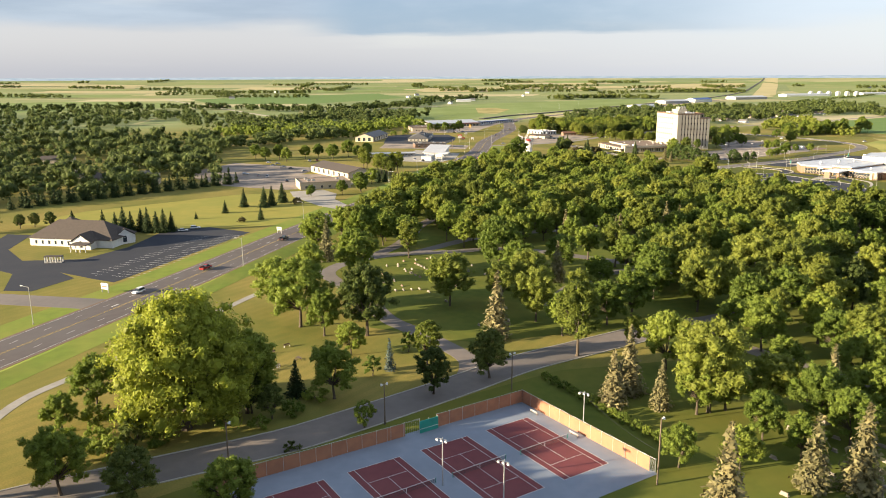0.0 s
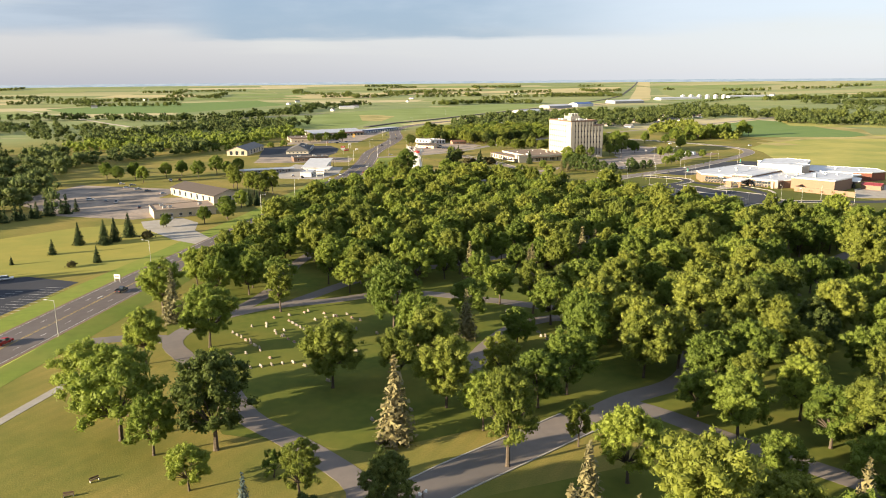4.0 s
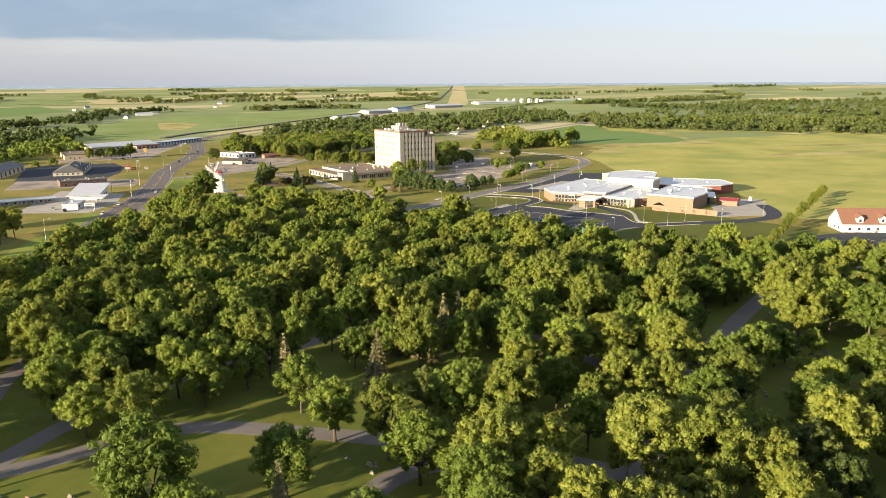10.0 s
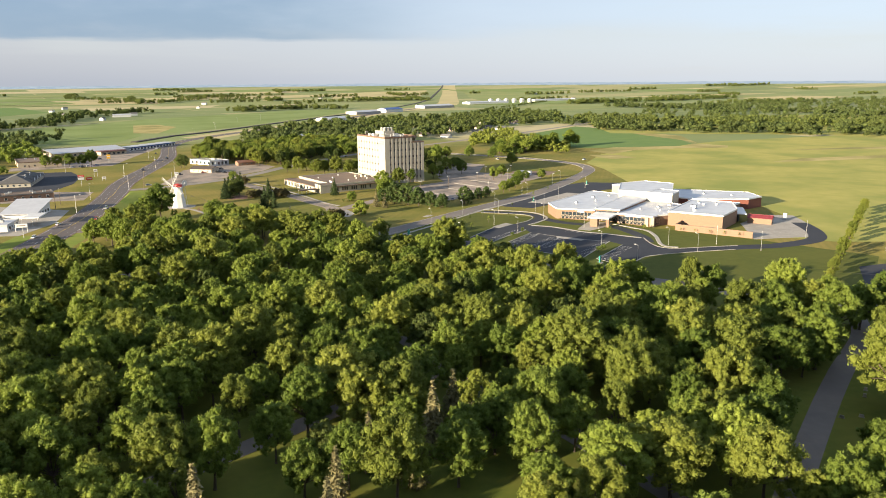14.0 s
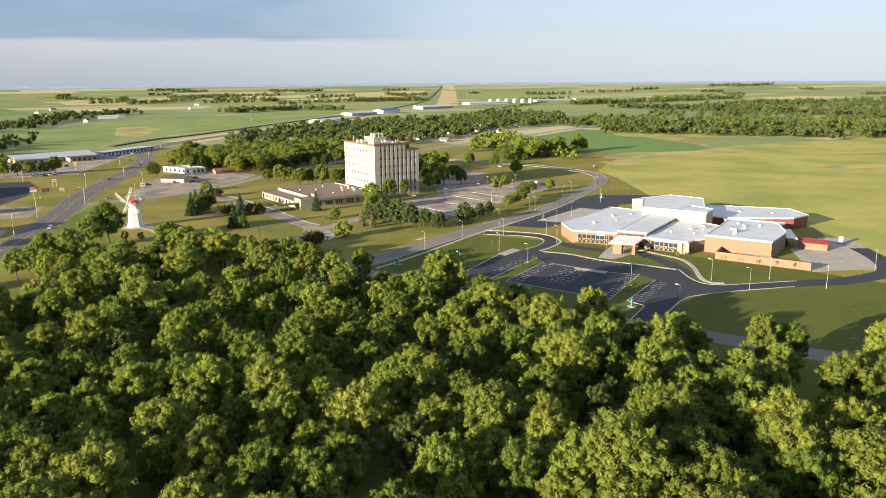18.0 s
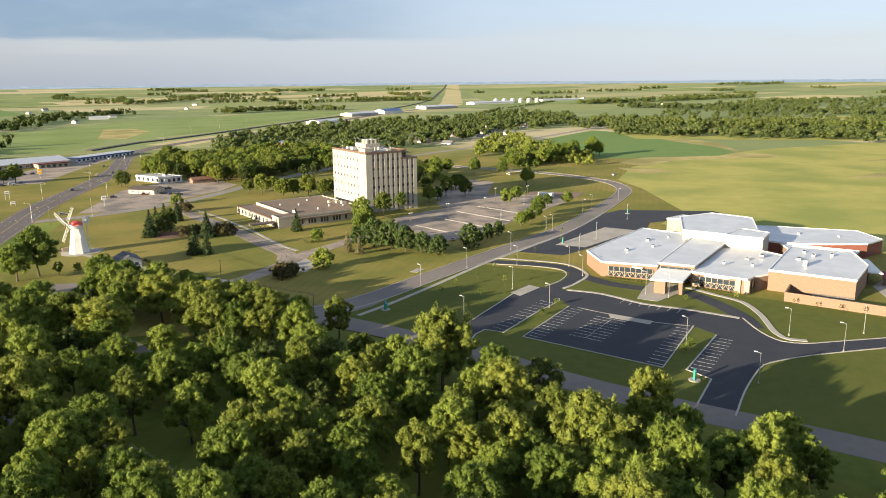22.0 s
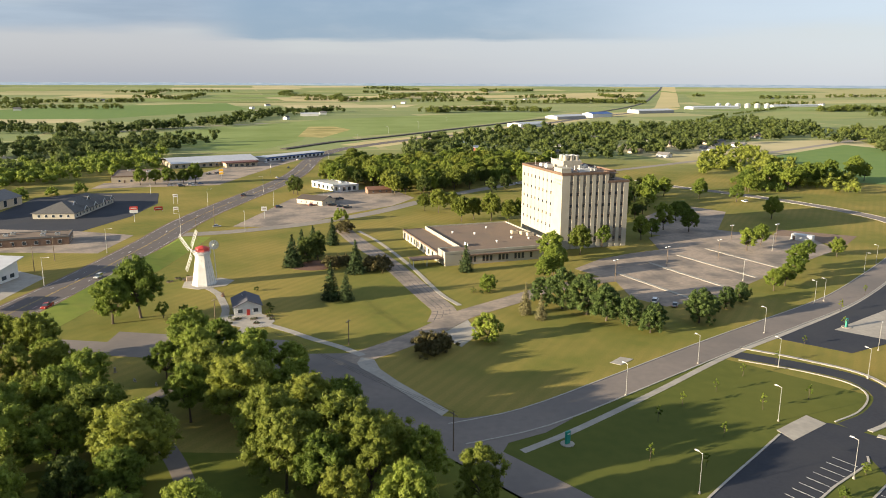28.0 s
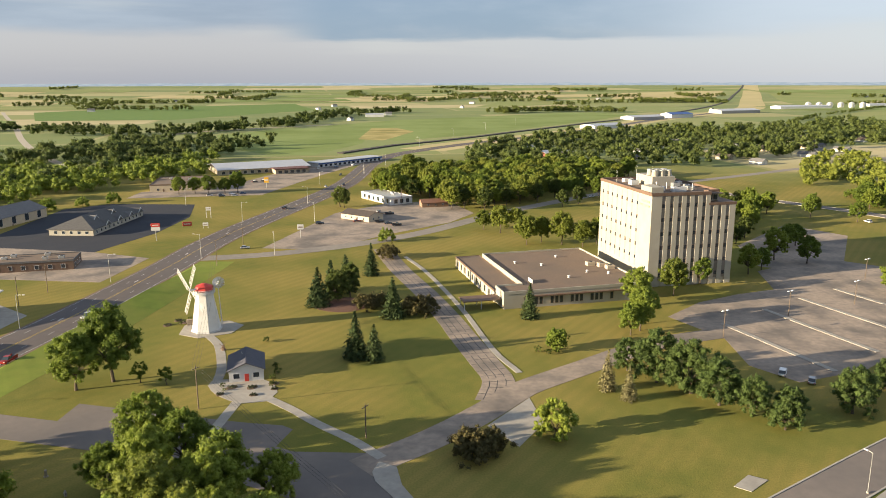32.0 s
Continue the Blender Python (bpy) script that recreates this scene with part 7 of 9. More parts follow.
# glazed fronts
def glazed(u0, v0, u1, v1, z0, z1, n):
    a, b = Vector((u0, -v0, 0)), Vector((u1, -v1, 0))
    d = (b - a).normalized()
    m = Matrix.Translation(a) @ Matrix.Rotation(math.atan2(d.y, d.x), 4, "Z")
    L = (b - a).length
    wall = part("glass_wall", boxed(0, L, -0.05, 0.08, z0, z1, m=m), GLASS, school, "long dark glazed front")
    for k in range(n + 1):
        part("mullion", boxed(L * k / n - 0.08, L * k / n + 0.08, -0.16, 0.1, z0, z1, m=m), STONE, wall)
        if k < n:
            x0, x1 = L * k / n, L * (k + 0.5) / n
            bm = bmesh.new()
            p, q = m @ Vector((x0, -0.25, z0)), m @ Vector((x1, -0.25, (z0 + z1) / 2))
            rod(bm, p, q, 0.09, n=4)
            rod(bm, m @ Vector((L * (k + 1) / n, -0.25, z0)), q, 0.09, n=4)
            part("brace", bm, STONE, wall, "pale tree-like brace")
    part("transom", boxed(0, L, -0.16, 0.1, (z0 + z1) / 2 - 0.08, (z0 + z1) / 2 + 0.08, m=m), STONE, wall)


glazed(77.25, -4.2, 80.4, 12, 0.6, 4.2, 8)
glazed(79.6, 27.5, 78.55, 42, 0.6, 4.1, 7)
glazed(81.8, 14.5, 83.0, 25.5, 0.3, 5.6, 4)
for v in (43, 46):
    part("pilaster", boxed(78.0, 79.6, -v - 0.9, -v + 0.9, 0, 5.0), STONE, school, "pale stone pier", bevel=0.03)
for k in range(4):
    window(school, SU.inverted() @ SU @ frame2(80.5 + k * 1.9, -46.6 - k * 0.55, -16 + 0, 1.0), 1.1, 3.2, BROWN_BAND)
canopy = part("entrance_canopy", prism(sv((64, 16), (66, 27), (83, 26), (82, 14)), 4.3, 4.9), COPING, school, "white entrance canopy")
part("canopy_pier", boxed(64.4, 66.8, -21.5, -17.5, 0, 4.3), BRICK, canopy, "brick canopy pier", bevel=0.04)
part("canopy_pier", boxed(66.2, 67.6, -27, -25.5, 0, 4.3), BRICK, canopy, "brick canopy pier", bevel=0.04)
part("screen_wall", prism(sv((76, 58.5), (76.5, 58.5), (73.8, 96), (73.2, 96)), 0, 3.2), BRICK, school, "long tan brick yard wall")
part("screen_wall", prism(sv((76, 58.5), (88, 58.3), (88, 58.8), (76, 59)), 0, 3.2), BRICK, school, "tan brick yard wall")
part("dock", boxed(85.6, 87.0, -79, -66, 0, 1.2), CONCRETE, school, "concrete loading dock")
part("dock_canopy", prism(sv((112, 81), (112, 86), (134, 80), (134, 74)), 4.6, 5.0), COPING, school, "white canopy over the dock")
for k in range(3):
    part("dock_door", boxed(115 + k * 6, 118.5 + k * 6, -81.2 + k * 1.9, -80.6 + k * 1.9, 0.1, 3.6), BLACK, school, "dark roller door")
school_rng = random.Random(6)
for u, v, w in ((100, -5, 2.0), (112, 2, 1.4), (124, -4, 2.4), (134, 2, 1.6), (108, 40, 2.2), (116, 44, 2.6), (98, 44, 1.6), (96, 34, 1.4), (110, 58, 2.6), (118, 62, 2.2), (124, 58, 2.0), (122, 68, 1.8), (170, 50, 2.0), (172, 66, 1.6), (140, 60, 1.6)):
    z = 5.7 if v < 48 or u > 134 else 7.3
    roof_unit(school, u, -v, z + 0.05, w * 0.75, w * 0.65, school_rng.uniform(0.5, 1.0), METAL)
part("roof_duct", boxed(100, 103, -62, -60.6, 7.3, 9.4), METAL, school, "tall metal duct")
for k in range(6):
    u, v = 152 + k * 1.9, 59 + k * 3.2
    window(school, pose(u - 0.6, -v, 1.2, 0, 0, -90 + 60 - 30), 1.3, 1.5, BEIGE)
part("sign_bar", boxed(78.6, 78.75, -8.5, -4.5, 4.3, 4.9), WHITE, school, "pale letter bar")
part("sign_bar", boxed(79.0, 79.15, -40, -31, 4.3, 4.8), WHITE, school, "pale letter bar")
for k in range(9):
    u, v = 76.5, 28 + k * 1.7
    x, y = uv((u, v))[0]
    plant("bush", x, y, 0.45, "clipped planting along the school front")
    x, y = uv((75.5, -4 + k * 1.7))[0]
    plant("bush", x, y, 0.4, "clipped planting along the school front")
x, y = uv((118, 92))[0]
gable_house("small tan brick shed with a dark red roof", x, y, 124, 12, 6.5, 3.0, 1.3, BRICK, shade("dark_red_metal", (0.22, 0.03, 0.035), 0.5), windows=1, name="shed", category="shed", overhang=0.4)
x, y = uv((134, 102))[0]
tank = thing("fuel_tank", "white upright tank in the service yard", "tank", at=frame2(x, y))
part("body", rodded((0, 0, 0.3), (0, 0, 3.6), 1.1, n=14), WHITE, tank)
part("base", rodded((0, 0, 0), (0, 0, 0.35), 1.3, n=14), CONCRETE, tank)
for k in range(5):
    x, y = uv((72.8, 62 + k * 7))[0]
    plant("sapling", x, y, 0.7, "saplings before the yard wall")


# ---- tennis courts ----
CT = Matrix.Translation((18.6, 153.3, 0)) @ Matrix(((-0.838, 0.545, 0, 0), (-0.545, -0.838, 0, 0), (0, 0, 1, 0), (0, 0, 0, 1)))
courts = tagged(part("tennis_court", boxed(-0.6, 68, -0.6, 38.2, 0, 0.05, m=CT), COURT_BLUE), "blue-grey tennis court slab with four maroon courts", "tennis court", kind="structure")


def court(e2, e1=6.7):
    W, L = 10.97, 23.77
    part("court_surface", boxed(e2, e2 + W, e1, e1 + L, 0.05, 0.058, m=CT), COURT_RED, courts, "maroon court surface")
    bars = [(0, W, 0, 0.09), (0, W, L - 0.09, L), (0, 0.09, 0, L), (W - 0.09, W, 0, L), (1.37, 1.46, 0, L), (W - 1.46, W - 1.37, 0, L), (1.37, W - 1.37, 5.45, 5.54), (1.37, W - 1.37, L - 5.54, L - 5.45), (W / 2 - 0.045, W / 2 + 0.045, 5.5, L - 5.5)]
    for x0, x1, y0, y1 in bars:
        part("court_line", boxed(e2 + x0, e2 + x1, e1 + y0, e1 + y1, 0.058, 0.066, m=CT), LINE, courts)
    net = tagged(thing("tennis_net", "dark tennis net with white band", "net", "nets on the courts", at=CT @ pose(e2, e1 + L / 2, 0.05)), "")
    bm = bmesh.new()
    for k in range(30):
        x = -0.5 + (W + 1.0) * k / 29
        box(bm, x - 0.015, x + 0.015, -0.01, 0.01, 0.05, 0.95)
    for k in range(6):
        box(bm, -0.5, W + 0.5, -0.01, 0.01, 0.08 + k * 0.15, 0.105 + k * 0.15)
    part("mesh", bm, BLACK, net)
    part("band", boxed(-0.5, W + 0.5, -0.03, 0.03, 0.92, 1.0), WHITE, net, "white net band")
    for x in (-0.6, W + 0.6):
        part("post", rodded((x, 0, 0), (x, 0, 1.1), 0.06, n=8), TEAL, net)
    part("centre_strap", boxed(W / 2 - 0.04, W / 2 + 0.04, -0.03, 0.03, 0, 0.95), WHITE, net)


for k in range(4):
    court(4.0 + k * 15.5)
fence = thing("court_fence", "chain-link court fence hung with terracotta windscreens", "fence", at=CT)
FH = 3.0


def fence_run(x0, y0, x1, y1, screen=True, material=None):
    a, b = Vector((x0, y0, 0)), Vector((x1, y1, 0))
    n = max(1, round((b - a).length / 3.1))
    for k in range(n + 1):
        p = a.lerp(b, k / n)
        part("post", rodded(tuple(p), tuple(p + Vector((0, 0, FH + 0.1))), 0.045, n=6), METAL, fence)
        if k < n:
            q = a.lerp(b, (k + 1) / n)
            d = (q - p).normalized()
            m = Matrix.Translation(p) @ Matrix.Rotation(math.atan2(d.y, d.x), 4, "Z")
            if screen:
                part("windscreen", boxed(0.04, (q - p).length - 0.02, -0.02, 0.02, 0.08, FH - 0.12, m=m), material or SCREEN, fence, "terracotta windscreen")
            else:
                bm = bmesh.new()
                for j in range(8):
                    x = (q - p).length * j / 8
                    rod(bm, m @ Vector((x, 0, 0.1)), m @ Vector((x, 0, FH)), 0.012, n=3)
                part("wire_mesh", bm, METAL, fence)
    part("top_rail", rodded((x0, y0, FH), (x1, y1, FH), 0.035, n=6), METAL, fence)


fence_run(0, 0, 0, 36.6)
fence_run(0, 36.6, 0, 38, False)
fence_run(0, 0, 22.5, 0)
fence_run(26.6, 0, 34, 0, False)
fence_run(30, 0, 68, 0)
fence_run(68, 0, 68, 38)
board = tagged(thing("practice_board", "dark green practice wall with a white net line", "wall", at=CT @ pose(22.4, 0.5, 0)), "")
part("panel", boxed(0, 4.4, -0.12, 0.06, 0.05, 2.7), TEAL, board, bevel=0.02)
part("net_line", boxed(0, 4.4, 0.06, 0.075, 0.9, 1.0), LINE, board)
for x in (0, 2.2, 4.4):
    part("post", rodded((x, -0.2, 0), (x, -0.2, 2.9), 0.06, n=6), METAL, board)


def flood(label, m, h=9.0, heads=4):
    th = thing("flood_light", label, "flood light", "flood lights of the courts", at=m)
    part("pole", rodded((0, 0, 0), (0, 0, h), 0.14, 0.09, n=8), METAL, th)
    part("crossbar", boxed(-0.9, 0.9, -0.06, 0.06, h - 0.4, h - 0.28), METAL, th)
    for k in range(heads):
        x = -0.9 + 1.8 * k / max(1, heads - 1)
        hd = part("lamp_head", rodded((x, -0.15, h - 0.3), (x, -0.5, h - 0.45), 0.16, 0.27, n=10), METAL, th)
        part("lens", rodded((x, -0.5, h - 0.45), (x, -0.53, h - 0.46), 0.25, n=10), WHITE, hd, "pale lamp lens")
    return th


for x, y in true((3.9, 123.6), (14.0, 115.6), (32.8, 142.6)):
    flood("tall steel flood light beside the courts", pose(x, y, 0, 0, 0, -30), 9.4, 3)
for e2 in (1.0, 13.5):
    bench = thing("bench", "metal bench beside the tennis courts", "bench", "benches by the courts", at=CT @ pose(1.6, e2 + 5, 0, 0, 0, 90))
    part("seat", boxed(-1.2, 1.2, -0.2, 0.2, 0.42, 0.47), METAL, bench)
    part("backrest", boxed(-1.2, 1.2, -0.24, -0.2, 0.6, 0.9), METAL, bench)
    for x in (-1, 1):
        part("leg", boxed(x - 0.04, x + 0.04, -0.22, 0.2, 0, 0.42), METAL, bench)

# ---- buildings along the highway and in the town ----
church = thing("church", "white church hall with brown hipped roofs and arched gables", "church", at=frame2(-160, 318, -6))
part("wall", boxed(-20, 20, -9, 9, 0, 3.4), WHITE, church)
hip_roof(church, -20, 20, -9, 9, 3.4, 7.0, SHINGLE)
part("rear_wall", boxed(-22, -6, 6, 20, 0, 3.2), WHITE, church)
hip_roof(church, -22, -6, 4, 20, 3.2, 6.2, SHINGLE)
for gx, gy, w, deep, h in ((8, -13.5, 9, 8, 3.4), (20.5, -4, 9.5, 7, 3.6)):
    bm = bmesh.new()
    turn = Matrix.Translation((gx, gy, 0)) if gx < 15 else Matrix.Translation((gx, gy + 4, 0)) @ Matrix.Rotation(radians(60), 4, "Z")
    pts = [(-w / 2, 0, 0), (w / 2, 0, 0), (w / 2, 0, h), (0, 0, h + 3.0), (-w / 2, 0, h)]
    fr = [bm.verts.new(turn @ Vector(p)) for p in pts]
    bk = [bm.verts.new(turn @ (Vector(p) + Vector((0, deep, 0)))) for p in pts]
    bm.faces.new(fr)
    bm.faces.new(bk[::-1])
    for k in range(5):
        bm.faces.new((fr[k], fr[(k + 1) % 5], bk[(k + 1) % 5], bk[k])[::-1])
    part("gable", bm, WHITE, church, "white gabled bay")
    for s in (-1, 1):
        bm = bmesh.new()
        ps = [(0, -0.5, h + 3.25), (s * (w / 2 + 0.6), -0.5, h - 0.15), (s * (w / 2 + 0.6), deep, h - 0.15), (0, deep, h + 3.25)]
        lo = [bm.verts.new(turn @ Vector(p)) for p in ps]
        hi = [bm.verts.new(turn @ (Vector(p) + Vector((0, 0, 0.25)))) for p in ps]
        bm.faces.new(lo)
        bm.faces.new(hi[::-1])
        for k in range(4):
            bm.faces.new((lo[k], lo[(k + 1) % 4], hi[(k + 1) % 4], hi[k]))
        part("gable_roof", bm, SHINGLE, church)
    f = window(church, turn @ pose(0, -0.02, 0.9), 1.8, 2.0)
    arch = part("arch_pane", rodded((0, -0.06, 2.0), (0, 0.03, 2.0), 0.9, n=16), GLASS, f, "arched fanlight")
porch = part("porch_roof", boxed(6, 14, -19, -13, 3.0, 3.4), SHINGLE, church, "porch roof over the drive")
for x in (6.5, 9, 11, 13.5):
    part("porch_column", rodded((x, -18.5, 0), (x, -18.5, 3.0), 0.22, n=10), WHITE, church, "white porch column")
wall_run(church, (-20, -9), (2, -9), 0.9, 6, 1.0, 1.6)
hut = thing("sign_pavilion", "small white pavilion with open bays by the church drive", "pavilion", at=frame2(-154, 281, 10))
part("roof", boxed(-3.4, 3.4, -1.4, 1.4, 2.4, 2.7), SHINGLE, hut, bevel=0.05)
for x in (-3, -1, 1, 3):
    for y in (-1.1, 1.1):
        part("column", boxed(x - 0.2, x + 0.2, y - 0.2, y + 0.2, 0, 2.4), WHITE, hut)
part("base", boxed(-3.4, 3.4, -1.4, 1.4, 0, 0.15), CONCRETE, hut)

flat_building("low tan brick shop with a flat gravel roof", -80, 494, 18, 34, 22, 4.6, BEIGE, ROOF_TAN, windows=6, units=4, band=STONE)
gable_house("long tan workshop with a brown metal roof", -76, 556, -55, 60, 22, 5.0, 3.2, BEIGE, SHINGLE, windows=7, name="workshop", category="building", win=(2.4, 3.2))
gable_house("low beige outbuilding among the trees", -330, 640, 10, 26, 14, 4, 2.4, BEIGE, SHINGLE, windows=3, name="outbuilding", category="building")

motel = thing("motel_office", "white motel office with a steep sweeping roof", "building", at=frame2(-8, 698, 74))
bm = bmesh.new()
v = [bm.verts.new(p) for p in ((-13, -9, 0), (13, -9, 0), (13, 9, 0), (-13, 9, 0), (-13, -9, 3.2), (13, -9, 7.5), (13, 9, 7.5), (-13, 9, 3.2))]
for f in ((0, 1, 5, 4), (1, 2, 6, 5), (2, 3, 7, 6), (3, 0, 4, 7), (3, 2, 1, 0)):
    bm.faces.new([v[i] for i in f])
part("wall", bm, WHITE, motel)
part("roof", boxed(-15, 15.5, -10.5, 10.5, -0.15, 0.2, m=pose(0, 0, 5.5, 0, -9.4, 0)), METAL_ROOF, motel, "pale sweeping roof")
wall_run(motel, (-13, -9), (13, -9), 1.0, 5, 2.6, 1.6)
wall_run(motel, (13, -9), (13, 9), 1.0, 3, 3.0, 2.4)
row = thing("motel_row", "long low motel row under a white roof edge", "building", at=frame2(-42, 690, 10))
part("wall", boxed(-30, 14, -5, 5, 0, 2.8), GREYWALL, row)
part("roof", boxed(-31, 15, -6.8, 6, 2.8, 3.1), METAL_ROOF, row)
for k in range(8):
    door(row, frame2(-27 + k * 5, -5, 0, 0), 1.0, 2.1)
    window(row, frame2(-24.8 + k * 5, -5, 0, 0.9), 1.6, 1.2)
    part("post", rodded((-27 + k * 5, -6.6, 0), (-27 + k * 5, -6.6, 2.8), 0.08, n=6), WHITE, row)
flat_building("white forecourt shop with flat fascia", -14, 655, 78, 20, 9, 3.4, WHITE, METAL_ROOF, windows=4, units=1)
pump = thing("station_canopy", "flat white filling-station canopy on posts", "canopy", at=frame2(0, 662, 78))
part("roof", boxed(-8, 8, -4.5, 4.5, 4.6, 5.3), WHITE, pump, bevel=0.05)
for x in (-5, 5):
    part("post", rodded((x, 0, 0), (x, 0, 4.6), 0.2, n=8), METAL, pump)

flat_building("dark low restaurant with rooftop units", -18, 778, 10, 34, 15, 4.0, BROWN_BAND, ROOF_BROWN, windows=6, units=5, band=SHINGLE_GREY)
hip = thing("clinic", "long cream clinic with dark hipped roof and white gablets", "building", at=frame2(-34, 880, 84))
part("wall", boxed(-30, 30, -12, 12, 0, 3.2), CREAM, hip)
hip_roof(hip, -30, 30, -12, 12, 3.2, 5.4, SHINGLE_GREY, 0.8)
for x, y, tn in ((-14, -12.6, 0), (0, -12.6, 0), (14, -12.6, 0), (26, -12.6, 0), (-14, -6, 0), (6, -6, 0)):
    bm = bmesh.new()
    z0 = 3.0 if y < -10 else 5.6
    ps = [(-3.4, 0, z0), (3.4, 0, z0), (0, 0, z0 + 2.6)]
    fr = [bm.verts.new((x + p[0], y, p[2])) for p in ps]
    bk = [bm.verts.new((x + p[0], y + 7, p[2])) for p in ps]
    bm.faces.new(fr)
    for k in range(3):
        bm.faces.new((fr[k], fr[(k + 1) % 3], bk[(k + 1) % 3], bk[k])[::-1])
    g = part("gablet", bm, SHINGLE_GREY, hip)
    bm = bmesh.new()
    for s in (-1, 1):
        rod(bm, (x, y - 0.1, z0 + 2.6), (x + s * 3.4, y - 0.1, z0), 0.2, n=4)
    part("bargeboard", bm, WHITE, g, "white bargeboard")
wall_run(hip, (-30, -12), (30, -12), 0.9, 12, 1.4, 1.5)
wall_run(hip, (-30, 12), (-30, -12), 0.9, 5, 1.6, 1.5)
gable_house("long storage shed with grey roof and dark doors", -92, 884, 78, 66, 22, 5.4, 4.2, BEIGE, SHINGLE_GREY, windows=6, name="storage_shed", category="building", win=(3.2, 4.0))
flat_building("pale flat-roofed store behind the trees", -42, 1044, 8, 40, 50, 5.2, BEIGE, ROOF_BROWN, windows=4, units=4)
store = thing("farm_store", "wide farm store under a pale metal roof", "building", at=frame2(-8, 1158, 24))
part("wall", boxed(-44, 44, -22, 30, 0, 5.0), BEIGE, store)
bm = bmesh.new()
for y0, y1, z0, z1 in ((-23.5, 6, 4.6, 8.2), (6, 31.5, 8.2, 4.8)):
    vs = [bm.verts.new(p) for p in ((-45, y0, z0), (45, y0, z0), (45, y1, z1), (-45, y1, z1), (-45, y0, z0 + 0.3), (45, y0, z0 + 0.3), (45, y1, z1 + 0.3), (-45, y1, z1 + 0.3))]
    for f in ((0, 3, 2, 1), (4, 5, 6, 7), (0, 1, 5, 4), (1, 2, 6, 5), (2, 3, 7, 6), (3, 0, 4, 7)):
        bm.faces.new([vs[i] for i in f])
part("roof", bm, METAL_ROOF, store, "pale ribbed metal roof")
part("front_annex", boxed(6, 38, -38, -22, 0, 4.2), BEIGE, store)
part("annex_roof", boxed(5, 39, -39.5, -22, 4.2, 5.0), shade("maroon_roof", (0.17, 0.07, 0.055), 0.7), store, "maroon annex roof")
wall_run(store, (-44, -22), (6, -22), 0.6, 7, 3.0, 2.6)
wall_run(store, (6, -38), (38, -38), 0.6, 5, 3.4, 2.6)
dealer = thing("implement_store", "long low store with a blue and white front", "building", at=frame2(66, 1218, 48))
part("wall", boxed(-44, 50, -9, 9, 0, 4.4), WHITE, dealer)
part("roof", boxed(-45, 51, -10, 10, 4.4, 4.8), METAL_ROOF, dealer)
part("fascia", boxed(-44, 50, -9.5, -9.05, 3.0, 4.4), BLUE, dealer, "blue fascia band")
for k in range(14):
    window(dealer, frame2(-40 + k * 6.6, -9.0, 0, 0.4), 3.6, 2.3)
flat_building("white service garage with a pale blue panel", 120, 956, -56, 40, 17, 4.6, WHITE, METAL_ROOF, windows=6, units=2, win=(2.6, 2.8), sign=shade("pale_blue_sign", (0.35, 0.55, 0.7), 0.6))
gable_house("low brown diner with a dark shingle roof", 110, 884, -38, 22, 13, 3.2, 2.0, BEIGE, SHINGLE, windows=4, name="diner", category="building")
gable_house("small house with a rust-red roof", 152, 930, 12, 18, 9, 3.0, 1.8, BRICK, SHINGLE_RED, windows=3)
gable_house("white parish hall with a broad rust-red roof", 366, 398, -30, 30, 17, 4.4, 6.4, WHITE, SHINGLE_RED, windows=6, name="parish_hall", category="building", win=(1.4, 1.4))
cabin = thing("equipment_cabin", "small white equipment cabin inside a wire fence", "cabin", at=frame2(357.5, 735, -50))
part("body", boxed(-5, 5, -2.2, 2.2, 0.2, 3.2), WHITE, cabin, bevel=0.05)
part("base", boxed(-5.4, 5.4, -2.6, 2.6, 0, 0.2), CONCRETE, cabin)
door(cabin, frame2(-3.5, -2.2, 0, 0.2), 1.0, 2.0)

house_rng = random.Random(44)
walls = (WHITE, BEIGE, GREYWALL, WHITE, CREAM)
for k, (x, y) in enumerate(strewn([(330, 1095), (420, 1130), (620, 1260), (740, 1460), (560, 1520), (390, 1360), (290, 1190)], 34, 51)):
    gable_house("bungalow among the town trees", x, y, house_rng.choice((28, 118, 35, 125)), house_rng.uniform(13, 18), house_rng.uniform(8, 10), 2.9, house_rng.uniform(1.6, 2.6), walls[k % 5], house_rng.choice((SHINGLE, SHINGLE_GREY, SHINGLE_GREY)), windows=2, group="houses of the town", overhang=0.6)
for k, (x, y) in enumerate(strewn([(-420, 400), (-240, 400), (-190, 520), (-210, 620), (-420, 660)], 22, 52)):
    gable_house("bungalow under tall shade trees", x, y, house_rng.choice((5, 95, 8, 98)), house_rng.uniform(13, 18), house_rng.uniform(8, 10), 2.9, house_rng.uniform(1.6, 2.4), walls[k % 5], house_rng.choice((SHINGLE_GREY, SHINGLE)), windows=2, group="houses west of the highway", overhang=0.6)
